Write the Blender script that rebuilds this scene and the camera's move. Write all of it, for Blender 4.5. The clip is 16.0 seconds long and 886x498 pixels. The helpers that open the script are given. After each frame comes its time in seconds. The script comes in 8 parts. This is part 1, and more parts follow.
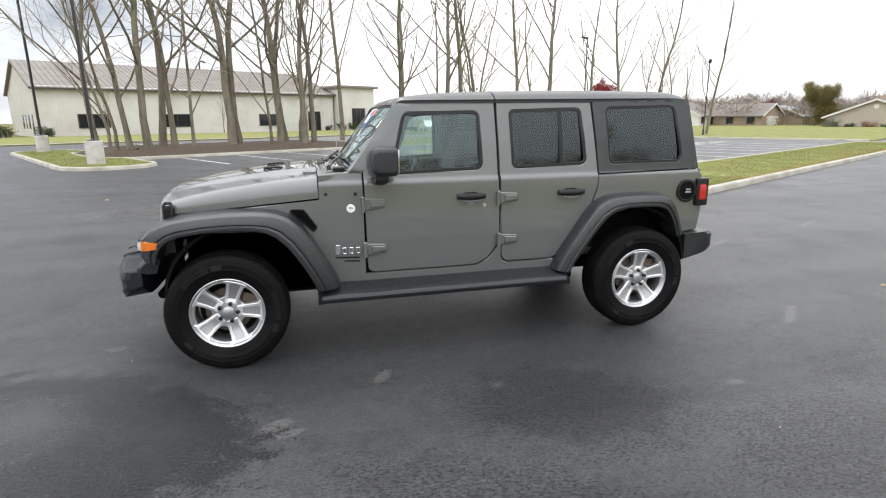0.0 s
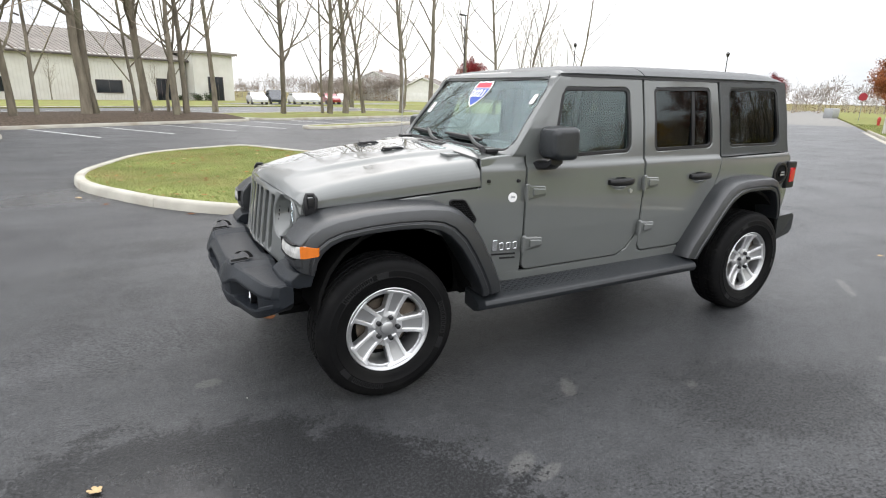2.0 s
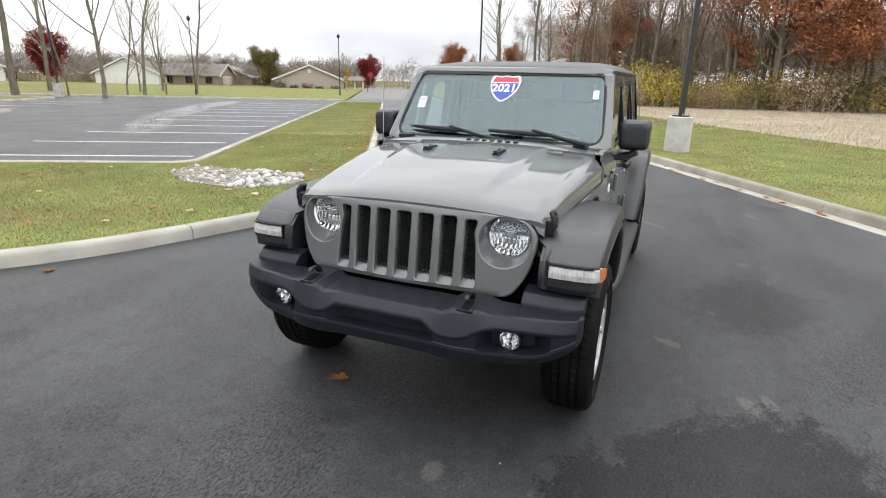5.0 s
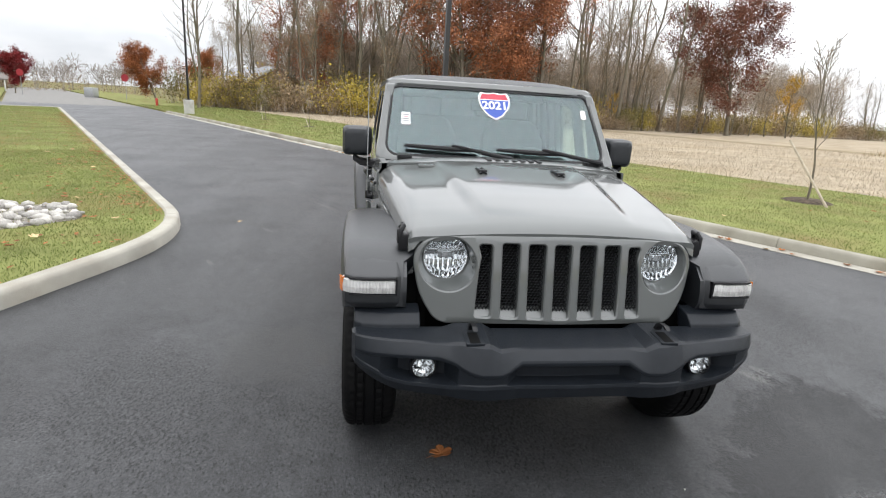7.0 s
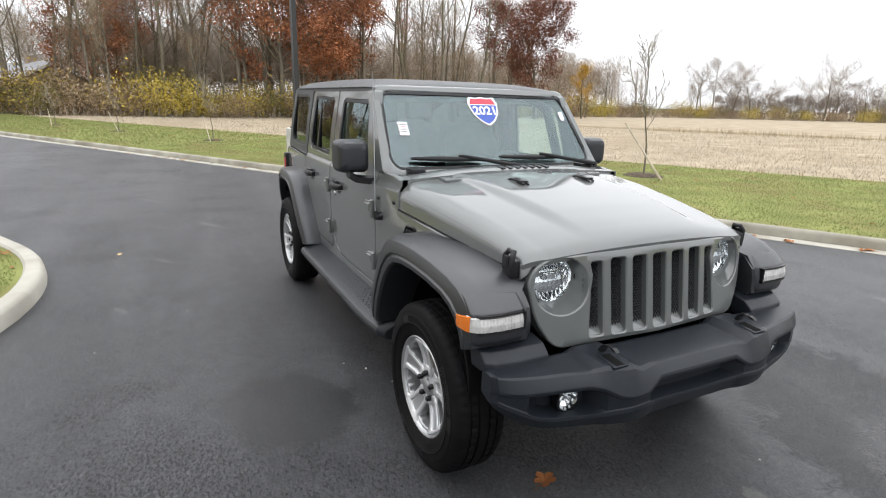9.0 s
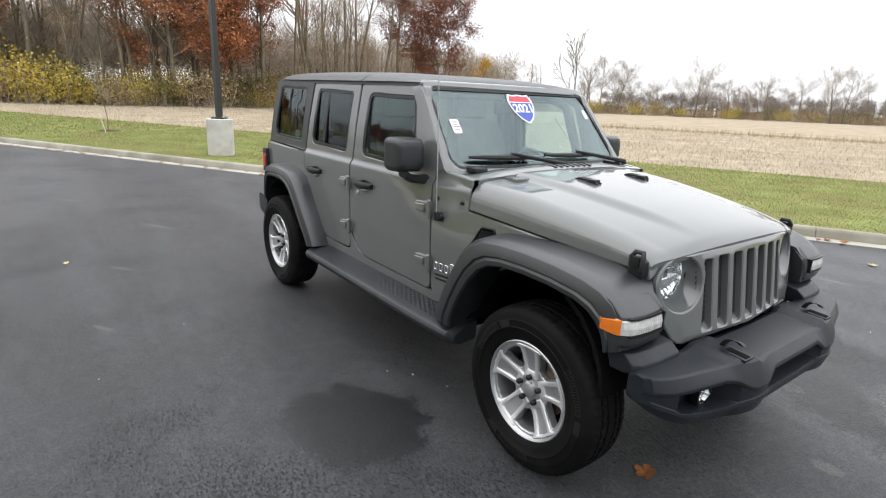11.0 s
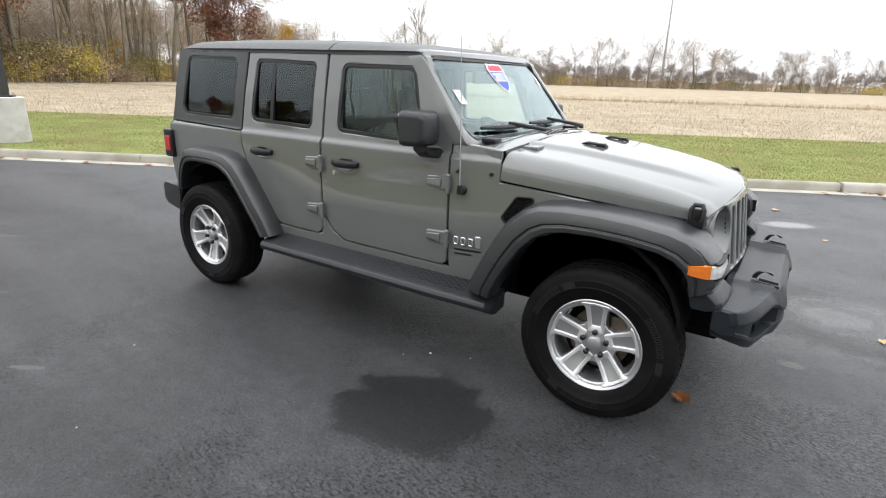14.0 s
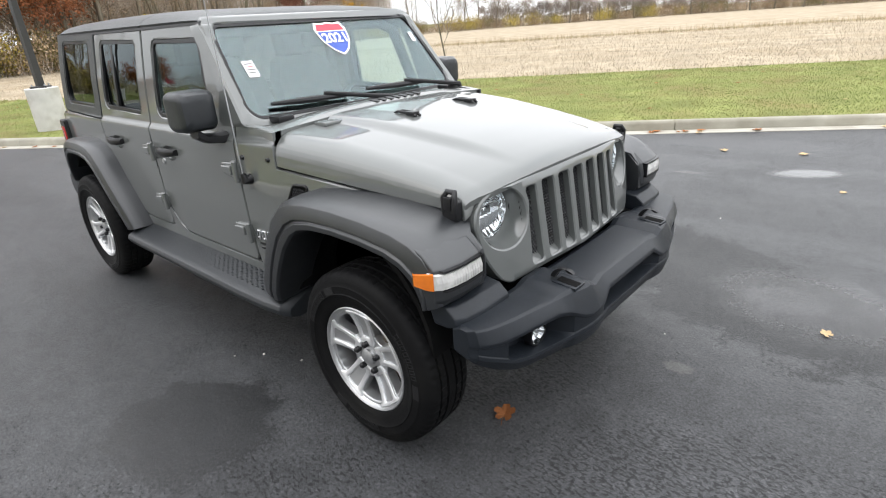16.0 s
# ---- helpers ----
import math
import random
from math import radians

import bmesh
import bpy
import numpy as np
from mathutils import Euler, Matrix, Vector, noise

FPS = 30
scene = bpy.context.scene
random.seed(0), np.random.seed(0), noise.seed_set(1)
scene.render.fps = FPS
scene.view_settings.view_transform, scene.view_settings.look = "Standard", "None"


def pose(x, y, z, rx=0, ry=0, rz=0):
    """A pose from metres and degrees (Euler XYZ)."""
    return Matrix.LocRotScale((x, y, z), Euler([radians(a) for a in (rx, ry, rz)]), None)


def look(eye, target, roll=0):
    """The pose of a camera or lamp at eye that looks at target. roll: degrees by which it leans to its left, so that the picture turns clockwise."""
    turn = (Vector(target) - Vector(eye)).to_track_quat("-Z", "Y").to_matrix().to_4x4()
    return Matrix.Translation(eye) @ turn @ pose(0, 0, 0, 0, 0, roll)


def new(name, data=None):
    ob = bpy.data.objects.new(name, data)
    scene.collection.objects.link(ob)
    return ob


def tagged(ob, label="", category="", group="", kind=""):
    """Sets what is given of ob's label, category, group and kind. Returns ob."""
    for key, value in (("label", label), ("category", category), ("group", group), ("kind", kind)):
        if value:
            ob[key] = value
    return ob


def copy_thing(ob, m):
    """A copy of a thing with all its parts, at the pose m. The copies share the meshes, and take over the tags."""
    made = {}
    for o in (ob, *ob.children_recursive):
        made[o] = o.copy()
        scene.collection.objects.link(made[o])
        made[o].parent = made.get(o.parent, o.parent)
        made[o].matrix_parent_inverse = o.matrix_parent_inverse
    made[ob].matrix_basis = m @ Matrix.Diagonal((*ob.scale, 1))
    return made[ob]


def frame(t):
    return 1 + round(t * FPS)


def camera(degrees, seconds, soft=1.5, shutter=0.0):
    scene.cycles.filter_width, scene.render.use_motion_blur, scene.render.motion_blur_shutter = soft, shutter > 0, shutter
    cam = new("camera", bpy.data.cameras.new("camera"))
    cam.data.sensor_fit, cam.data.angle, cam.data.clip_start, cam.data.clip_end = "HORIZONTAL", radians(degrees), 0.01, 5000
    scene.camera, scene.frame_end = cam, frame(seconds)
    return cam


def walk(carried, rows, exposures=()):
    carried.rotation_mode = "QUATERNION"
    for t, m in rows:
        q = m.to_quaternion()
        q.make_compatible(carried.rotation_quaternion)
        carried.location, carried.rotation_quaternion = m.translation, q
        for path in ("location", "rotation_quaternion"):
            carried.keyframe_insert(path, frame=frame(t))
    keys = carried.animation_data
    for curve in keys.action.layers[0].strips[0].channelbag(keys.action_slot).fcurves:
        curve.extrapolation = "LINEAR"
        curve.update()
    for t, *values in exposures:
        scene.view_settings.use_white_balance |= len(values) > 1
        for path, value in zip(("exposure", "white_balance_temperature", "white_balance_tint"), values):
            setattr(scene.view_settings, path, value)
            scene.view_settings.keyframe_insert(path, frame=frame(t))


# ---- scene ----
cam = camera(78.1, 16.0, soft=1.1)
PATH = [
    (0, (0.942, 4.495, 1.604), (0.479, 2.605, 1.142), -0.5),
    (0.5, (1.426, 4.31, 1.581), (0.889, 2.437, 1.129), 0.2),
    (1, (1.799, 4.026, 1.524), (1.173, 2.191, 1.033), 0.4),
    (1.5, (2.134, 3.693, 1.553), (1.372, 1.92, 1.026), 0.6),
    (2, (2.531, 3.372, 1.588), (1.613, 1.68, 1.046), 1.3),
    (2.5, (2.852, 3.001, 1.571), (1.751, 1.427, 1.015), 1.9),
    (3, (3.211, 2.687, 1.571), (1.974, 1.218, 1.013), 1.5),
    (3.2, (3.368, 2.557, 1.596), (2.082, 1.13, 1.04), 0.9),
    (5.3, (4.266, 0.845, 1.638), (2.436, 0.273, 1.069), 1.6),
    (5.5, (4.288, 0.649, 1.619), (2.424, 0.182, 1.066), 1.7),
    (6, (4.338, 0.167, 1.645), (2.422, -0.058, 1.12), 3.0),
    (6.5, (4.204, -0.305, 1.602), (2.272, -0.27, 1.086), 3.6),
    (7, (4.098, -0.839, 1.597), (2.187, -0.549, 1.085), 3.4),
    (7.5, (3.925, -1.286, 1.577), (2.061, -0.758, 1.08), 3.9),
    (8, (3.659, -1.56, 1.619), (1.871, -0.819, 1.113), 3.2),
    (8.2, (3.617, -1.652, 1.632), (1.846, -0.875, 1.127), 2.6),
    (10.3, (3.359, -2.196, 1.654), (1.741, -1.148, 1.121), 2.2),
    (10.5, (3.259, -2.319, 1.633), (1.666, -1.231, 1.104), 2.4),
    (11, (3.018, -2.569, 1.65), (1.49, -1.394, 1.117), 2.5),
    (11.5, (2.78, -2.841, 1.671), (1.321, -1.583, 1.131), 2.3),
    (12, (2.541, -3.034, 1.654), (1.199, -1.65, 1.124), 3.1),
    (12.5, (2.261, -3.091, 1.66), (1.011, -1.623, 1.127), 2.7),
    (13, (2.073, -3.216, 1.676), (0.921, -1.669, 1.15), 2.6),
    (13.5, (2.014, -3.299, 1.653), (0.953, -1.691, 1.114), 2.3),
    (14, (2.167, -3.304, 1.617), (1.14, -1.7, 1.007), 1.8),
    (14.5, (2.48, -3.24, 1.627), (1.459, -1.655, 0.961), 0.6),
    (15, (2.691, -3.012, 1.611), (1.615, -1.488, 0.89), -1.9),
    (15.5, (2.839, -2.567, 1.639), (1.709, -1.106, 0.872), -2.9),
    (16, (3.062, -2.062, 1.644), (1.808, -0.704, 0.88), -4.0),
]
walk(cam, [(t, look(eye, target, roll)) for t, eye, target, roll in PATH], exposures=[(0.0, 0.14), (3.0, 0.18), (5.5, -0.08), (7.0, -0.02), (8.0, 0.0), (11.0, 0.0), (13.0, 0.05), (14.5, 0.2), (16.0, 0.27)])
SKY = 2.15

# ---------------------------------------------------------------- world and sun
world = bpy.data.worlds.new("overcast_sky")
scene.world = world
world.use_nodes = True
wn, wl = world.node_tree.nodes, world.node_tree.links
sky = wn.new("ShaderNodeTexSky")
sky.sky_type, sky.sun_disc = "NISHITA", False
sky.sun_elevation, sky.sun_rotation = radians(38), radians(200)
sky.air_density, sky.dust_density = 1.0, 3.0
wco = wn.new("ShaderNodeTexCoord")
wmap = wn.new("ShaderNodeMapping")
wmap.inputs["Scale"].default_value = (1.0, 1.0, 2.6)
wl.new(wco.outputs["Generated"], wmap.inputs["Vector"])
wnoise = wn.new("ShaderNodeTexNoise")
wnoise.inputs["Scale"].default_value, wnoise.inputs["Detail"].default_value = 1.5, 6
wl.new(wmap.outputs["Vector"], wnoise.inputs["Vector"])
wramp = wn.new("ShaderNodeValToRGB")
wramp.color_ramp.elements[0].position, wramp.color_ramp.elements[0].color = 0.28, (0.60, 0.64, 0.70, 1)
wramp.color_ramp.elements[1].position, wramp.color_ramp.elements[1].color = 0.46, (0.978, 0.99, 1.02, 1)
wl.new(wnoise.outputs["Fac"], wramp.inputs["Fac"])
# thin bright cloud over the clear-sky gradient
wscale = wn.new("ShaderNodeVectorMath")
wscale.operation = "SCALE"
wscale.inputs["Scale"].default_value = 0.10
wl.new(sky.outputs["Color"], wscale.inputs[0])
wmix = wn.new("ShaderNodeMix")
wmix.data_type = "RGBA"
wmix.inputs["Factor"].default_value = 0.90
wl.new(wscale.outputs[0], wmix.inputs[6])
wl.new(wramp.outputs["Color"], wmix.inputs[7])
wback = wn["Background"]
wback.inputs["Strength"].default_value = SKY
# an overcast sky: the zenith about three times as bright as the horizon
wxyz = wn.new("ShaderNodeSeparateXYZ")
wl.new(wco.outputs["Generated"], wxyz.inputs[0])
wgrad = wn.new("ShaderNodeMapRange")
wgrad.inputs["To Min"].default_value, wgrad.inputs["To Max"].default_value = 0.56, 1.42
wl.new(wxyz.outputs["Z"], wgrad.inputs["Value"])
wcloud = wn.new("ShaderNodeVectorMath")
wcloud.operation = "SCALE"
wl.new(wmix.outputs[2], wcloud.inputs[0])
wl.new(wgrad.outputs["Result"], wcloud.inputs["Scale"])
# a bank of grey cloud over the building
wdot = wn.new("ShaderNodeVectorMath")
wdot.operation = "DOT_PRODUCT"
wl.new(wco.outputs["Generated"], wdot.inputs[0])
wdot.inputs[1].default_value = (0.42, -0.87, 0.26)
wpart = wn.new("ShaderNodeMapRange")
wpart.interpolation_type = "SMOOTHSTEP"
wpart.inputs["From Min"].default_value, wpart.inputs["From Max"].default_value = 0.86, 0.985
wl.new(wdot.outputs["Value"], wpart.inputs["Value"])
wnoise2 = wn.new("ShaderNodeTexNoise")
wnoise2.inputs["Scale"].default_value, wnoise2.inputs["Detail"].default_value = 5.0, 5
wl.new(wmap.outputs["Vector"], wnoise2.inputs["Vector"])
wsoft = wn.new("ShaderNodeMapRange")
wsoft.inputs["From Min"].default_value, wsoft.inputs["From Max"].default_value = 0.25, 0.65
wl.new(wnoise2.outputs["Fac"], wsoft.inputs["Value"])
wmul = wn.new("ShaderNodeMath")
wmul.operation = "MULTIPLY"
wl.new(wpart.outputs["Result"], wmul.inputs[0])
wl.new(wsoft.outputs["Result"], wmul.inputs[1])
wbank = wn.new("ShaderNodeMix")
wbank.data_type = "RGBA"
wl.new(wmul.outputs[0], wbank.inputs["Factor"])
wl.new(wcloud.outputs[0], wbank.inputs[6])
wbank.inputs[7].default_value = (0.20, 0.225, 0.26, 1)
wl.new(wbank.outputs[2], wback.inputs["Color"])

sun = new("sun", bpy.data.lights.new("sun", "SUN"))
sun.data.energy, sun.data.angle, sun.data.color = 0.6, radians(170), (1.0, 0.98, 0.95)
sun.matrix_world = look((0, 0, 30), (-6, -14, 0))


# ---------------------------------------------------------------- materials
def ramp_node(nodes, stops):
    r = nodes.new("ShaderNodeValToRGB")
    while len(r.color_ramp.elements) < len(stops):
        r.color_ramp.elements.new(0.5)
    for e, (p, c) in zip(r.color_ramp.elements, stops):
        e.position, e.color = p, (*c, 1)
    return r


def material(name, color, rough=0.6, metal=0.0, vary=0.15, scale=6.0, bump=0.0, bump_scale=60.0, coat=0.0, spec=0.5,
             dirt=None, dirt_scale=1.3, island=0.0, stretch=(1, 1, 1)):
    """A surface with colour varied at two scales, a fine relief, and optional stains of a second colour."""
    m = bpy.data.materials.new(name)
    m.use_nodes = True
    n, l = m.node_tree.nodes, m.node_tree.links
    b = n["Principled BSDF"]
    b.inputs["Roughness"].default_value, b.inputs["Metallic"].default_value = rough, metal
    b.inputs["Coat Weight"].default_value, b.inputs["Coat Roughness"].default_value = coat, 0.04
    b.inputs["Specular IOR Level"].default_value = spec
    co = n.new("ShaderNodeTexCoord")
    mp = n.new("ShaderNodeMapping")
    mp.inputs["Scale"].default_value = stretch
    l.new(co.outputs["Object"], mp.inputs["Vector"])
    big = n.new("ShaderNodeTexNoise")
    big.inputs["Scale"].default_value, big.inputs["Detail"].default_value = scale, 5
    l.new(mp.outputs["Vector"], big.inputs["Vector"])
    lo = tuple(max(0.0, v * (1 - vary)) for v in color)
    hi = tuple(min(1.0, v * (1 + vary)) for v in color)
    r = ramp_node(n, [(0.3, lo), (0.7, hi)])
    l.new(big.outputs["Fac"], r.inputs["Fac"])
    out = r.outputs["Color"]
    if dirt:
        d = n.new("ShaderNodeTexNoise")
        d.inputs["Scale"].default_value, d.inputs["Detail"].default_value = dirt_scale, 8
        l.new(mp.outputs["Vector"], d.inputs["Vector"])
        dr = ramp_node(n, [(0.48, (0, 0, 0)), (0.72, (1, 1, 1))])
        l.new(d.outputs["Fac"], dr.inputs["Fac"])
        mx = n.new("ShaderNodeMix")
        mx.data_type = "RGBA"
        l.new(dr.outputs["Color"], mx.inputs["Factor"])
        l.new(out, mx.inputs[6])
        mx.inputs[7].default_value = (*dirt, 1)
        out = mx.outputs[2]
    if island:
        g = n.new("ShaderNodeNewGeometry")
        oi = n.new("ShaderNodeObjectInfo")
        add = n.new("ShaderNodeMath")
        add.operation = "ADD"
        l.new(g.outputs["Random Per Island"], add.inputs[0])
        l.new(oi.outputs["Random"], add.inputs[1])
        fr = n.new("ShaderNodeMath")
        fr.operation = "FRACT"
        l.new(add.outputs[0], fr.inputs[0])
        mr = n.new("ShaderNodeMapRange")
        mr.inputs["To Min"].default_value, mr.inputs["To Max"].default_value = 1 - island, 1 + island
        l.new(fr.outputs[0], mr.inputs["Value"])
        sc = n.new("ShaderNodeVectorMath")
        sc.operation = "SCALE"
        l.new(out, sc.inputs[0])
        l.new(mr.outputs["Result"], sc.inputs["Scale"])
        out = sc.outputs[0]
    l.new(out, b.inputs["Base Color"])
    if bump:
        f = n.new("ShaderNodeTexNoise")
        f.inputs["Scale"].default_value, f.inputs["Detail"].default_value = bump_scale, 4
        l.new(mp.outputs["Vector"], f.inputs["Vector"])
        bp = n.new("ShaderNodeBump")
        bp.inputs["Strength"].default_value, bp.inputs["Distance"].default_value = bump, 0.01
        l.new(f.outputs["Fac"], bp.inputs["Height"])
        l.new(bp.outputs["Normal"], b.inputs["Normal"])
    return m


def glass_material(name, tint, mirror=0.045, gloss_rough=0.0):
    """A thin pane: see-through tinted film with a Fresnel mirror on it."""
    m = bpy.data.materials.new(name)
    m.use_nodes = True
    n, l = m.node_tree.nodes, m.node_tree.links
    n.remove(n["Principled BSDF"])
    tr, gl = n.new("ShaderNodeBsdfTransparent"), n.new("ShaderNodeBsdfGlossy")
    tr.inputs["Color"].default_value = (*tint, 1)
    gl.inputs["Roughness"].default_value = gloss_rough
    gl.inputs["Color"].default_value = (0.88, 0.98, 1.0, 1)
    lw, mx = n.new("ShaderNodeLayerWeight"), n.new("ShaderNodeMixShader")
    lw.inputs["Blend"].default_value = 0.5
    pw, sc = n.new("ShaderNodeMath"), n.new("ShaderNodeMath")
    pw.operation, sc.operation = "POWER", "MULTIPLY_ADD"
    pw.inputs[1].default_value = 5.0
    sc.inputs[1].default_value, sc.inputs[2].default_value = 1 - mirror, mirror
    l.new(lw.outputs["Facing"], pw.inputs[0])
    l.new(pw.outputs[0], sc.inputs[0])
    l.new(sc.outputs[0], mx.inputs["Fac"])
    l.new(tr.outputs["BSDF"], mx.inputs[1])
    l.new(gl.outputs["BSDF"], mx.inputs[2])
    l.new(mx.outputs["Shader"], n["Material Output"].inputs["Surface"])
    return m


def asphalt_material():
    """Fresh sealed asphalt with fine stone relief, scuffs, tyre polish and a few damp places."""
    m = bpy.data.materials.new("sealed_asphalt")
    m.use_nodes = True
    n, l = m.node_tree.nodes, m.node_tree.links
    b = n["Principled BSDF"]
    geo = n.new("ShaderNodeNewGeometry")
    pos = geo.outputs["Position"]

    def noise_of(scale, detail=4, rough=0.5):
        t = n.new("ShaderNodeTexNoise")
        t.inputs["Scale"].default_value, t.inputs["Detail"].default_value, t.inputs["Roughness"].default_value = scale, detail, rough
        l.new(pos, t.inputs["Vector"])
        return t.outputs["Fac"]

    def math_of(op, a, bb, clamp=False):
        t = n.new("ShaderNodeMath")
        t.operation, t.use_clamp = op, clamp
        for s, v in zip(t.inputs, (a, bb)):
            if isinstance(v, (int, float)):
                s.default_value = v
            else:
                l.new(v, s)
        return t.outputs[0]

    def smooth(v, lo, hi):
        t = n.new("ShaderNodeMapRange")
        t.interpolation_type = "SMOOTHSTEP"
        t.inputs["From Min"].default_value, t.inputs["From Max"].default_value = lo, hi
        l.new(v, t.inputs["Value"])
        return t.outputs["Result"]

    wob = n.new("ShaderNodeTexNoise")
    wob.inputs["Scale"].default_value, wob.inputs["Detail"].default_value = 6.0, 9
    wob.inputs["Roughness"].default_value = 0.65
    l.new(pos, wob.inputs["Vector"])

    fleck = n.new("ShaderNodeTexNoise")
    fleck.inputs["Scale"].default_value, fleck.inputs["Detail"].default_value, fleck.inputs["Roughness"].default_value = 48.0, 4, 0.7
    l.new(pos, fleck.inputs["Vector"])

    def blot(x, y, rx, ry, turn, edge=0.5, ragged=0.9):
        """A patch of its own shape at (x, y): 1 inside, 0 outside, with a ragged rim."""
        mp = n.new("ShaderNodeMapping")
        mp.vector_type = "TEXTURE"
        mp.inputs["Location"].default_value = (x, y, 0)
        mp.inputs["Rotation"].default_value = (0, 0, radians(turn))
        mp.inputs["Scale"].default_value = (rx, ry, 1)
        l.new(pos, mp.inputs["Vector"])
        ln = n.new("ShaderNodeVectorMath")
        ln.operation = "LENGTH"
        l.new(mp.outputs["Vector"], ln.inputs[0])
        d = math_of("ADD", ln.outputs["Value"], math_of("MULTIPLY", math_of("SUBTRACT", wob.outputs["Fac"], 0.5), ragged))
        d = math_of("ADD", d, math_of("MULTIPLY", math_of("SUBTRACT", fleck.outputs["Fac"], 0.5), ragged * 0.55))
        t = n.new("ShaderNodeMapRange")
        t.interpolation_type = "SMOOTHSTEP"
        t.inputs["From Min"].default_value, t.inputs["From Max"].default_value = 1 + edge / 2, 1 - edge / 2
        l.new(d, t.inputs["Value"])
        return t.outputs["Result"]

    grain = noise_of(330, 3, 0.75)
    grain2 = noise_of(75, 8, 0.8)
    broad = noise_of(0.55, 6, 0.6)
    col = ramp_node(n, [(0.40, (0.0175, 0.0182, 0.0196)), (0.50, (0.0298, 0.0308, 0.0328)), (0.61, (0.064, 0.0657, 0.0692))])
    l.new(math_of("ADD", math_of("MULTIPLY", grain, 0.42), math_of("MULTIPLY", grain2, 0.58)), col.inputs["Fac"])
    tone = n.new("ShaderNodeMapRange")
    tone.inputs["From Min"].default_value, tone.inputs["From Max"].default_value = 0.3, 0.7
    tone.inputs["To Min"].default_value, tone.inputs["To Max"].default_value = 0.88, 1.25
    l.new(broad, tone.inputs["Value"])
    sc = n.new("ShaderNodeVectorMath")
    sc.operation = "SCALE"
    l.new(col.outputs["Color"], sc.inputs[0])
    mottle = n.new("ShaderNodeMapRange")
    mottle.inputs["From Min"].default_value, mottle.inputs["From Max"].default_value = 0.40, 0.62
    mottle.inputs["To Min"].default_value, mottle.inputs["To Max"].default_value = 0.80, 1.18
    l.new(noise_of(8.5, 11, 0.74), mottle.inputs["Value"])
    # single stones of the mix, and long faint streaks left by the sealing squeegee
    agg = n.new("ShaderNodeTexVoronoi")
    agg.inputs["Scale"].default_value = 115.0
    l.new(pos, agg.inputs["Vector"])
    pick = n.new("ShaderNodeSeparateColor")
    l.new(agg.outputs["Color"], pick.inputs[0])
    stones_tone = math_of("ADD", 0.84, math_of("MULTIPLY", math_of("POWER", pick.outputs[0], 2.4), 0.62))
    lay = n.new("ShaderNodeMapping")
    lay.inputs["Rotation"].default_value, lay.inputs["Scale"].default_value = (0, 0, radians(-26)), (0.16, 1.5, 1.0)
    l.new(pos, lay.inputs["Vector"])
    sq = n.new("ShaderNodeTexNoise")
    sq.inputs["Scale"].default_value, sq.inputs["Detail"].default_value, sq.inputs["Distortion"].default_value = 1.0, 5, 0.8
    l.new(lay.outputs["Vector"], sq.inputs["Vector"])
    streak = math_of("ADD", 0.90, math_of("MULTIPLY", smooth(sq.outputs["Fac"], 0.34, 0.68), 0.22))
    l.new(math_of("MULTIPLY", math_of("MULTIPLY", math_of("MULTIPLY", tone.outputs["Result"], mottle.outputs["Result"]), stones_tone), streak), sc.inputs["Scale"])
    out = sc.outputs[0]

    def blend(out, fac, color):
        mx = n.new("ShaderNodeMix")
        mx.data_type = "RGBA"
        l.new(fac, mx.inputs["Factor"])
        l.new(out, mx.inputs[6])
        mx.inputs[7].default_value = (*color, 1)
        return mx.outputs[2]

    # flakes and pits in the seal, thicker in some places than others
    warp = n.new("ShaderNodeMapping")
    warp.inputs["Scale"].default_value, warp.inputs["Rotation"].default_value = (1.0, 1.9, 1.0), (0, 0, 0.6)
    l.new(pos, warp.inputs["Vector"])
    fl = n.new("ShaderNodeTexNoise")
    fl.inputs["Scale"].default_value, fl.inputs["Detail"].default_value, fl.inputs["Roughness"].default_value = 38, 3, 0.60
    l.new(warp.outputs["Vector"], fl.inputs["Vector"])
    crowded = smooth(noise_of(0.9, 5, 0.65), 0.44, 0.66)
    for x, y, rx, ry, a in FLAKY:
        crowded = math_of("MAXIMUM", crowded, blot(x, y, rx, ry, a, 0.9, 1.3))
    flakes = smooth(math_of("ADD", fl.outputs["Fac"], math_of("MULTIPLY", crowded, 0.120)), 0.630, 0.650)
    out = blend(out, math_of("MULTIPLY", flakes, 0.72), (0.004, 0.0042, 0.0048))
    # pale scuffs: scattered ones, and the plain ones near the car
    scuff = math_of("MULTIPLY", smooth(noise_of(1.7, 3, 0.55), 0.66, 0.76), smooth(grain2, 0.35, 0.7))
    for x, y, rx, ry, a in SCUFFS:
        scuff = math_of("MAXIMUM", scuff, math_of("MULTIPLY", blot(x, y, rx, ry, a, 0.35, 1.5), smooth(grain2, 0.30, 0.5)))
    out = blend(out, math_of("MULTIPLY", scuff, 0.40), (0.150, 0.146, 0.136))
    # pale stone specks standing out of the seal
    out = blend(out, math_of("MULTIPLY", smooth(noise_of(150, 2, 0.6), 0.66, 0.72), 0.55), (0.15, 0.147, 0.14))
    # dark seal and damp places
    damp = slick = None
    for x, y, rx, ry, a, w in DAMP:
        p = math_of("MULTIPLY", math_of("MULTIPLY", blot(x, y, rx, ry, a, 0.12, 1.4), w), math_of("ADD", 0.62, smooth(grain2, 0.62, 0.42)), True)
        slick = p if slick is None else slick
        damp = p if damp is None else math_of("MAXIMUM", damp, p)
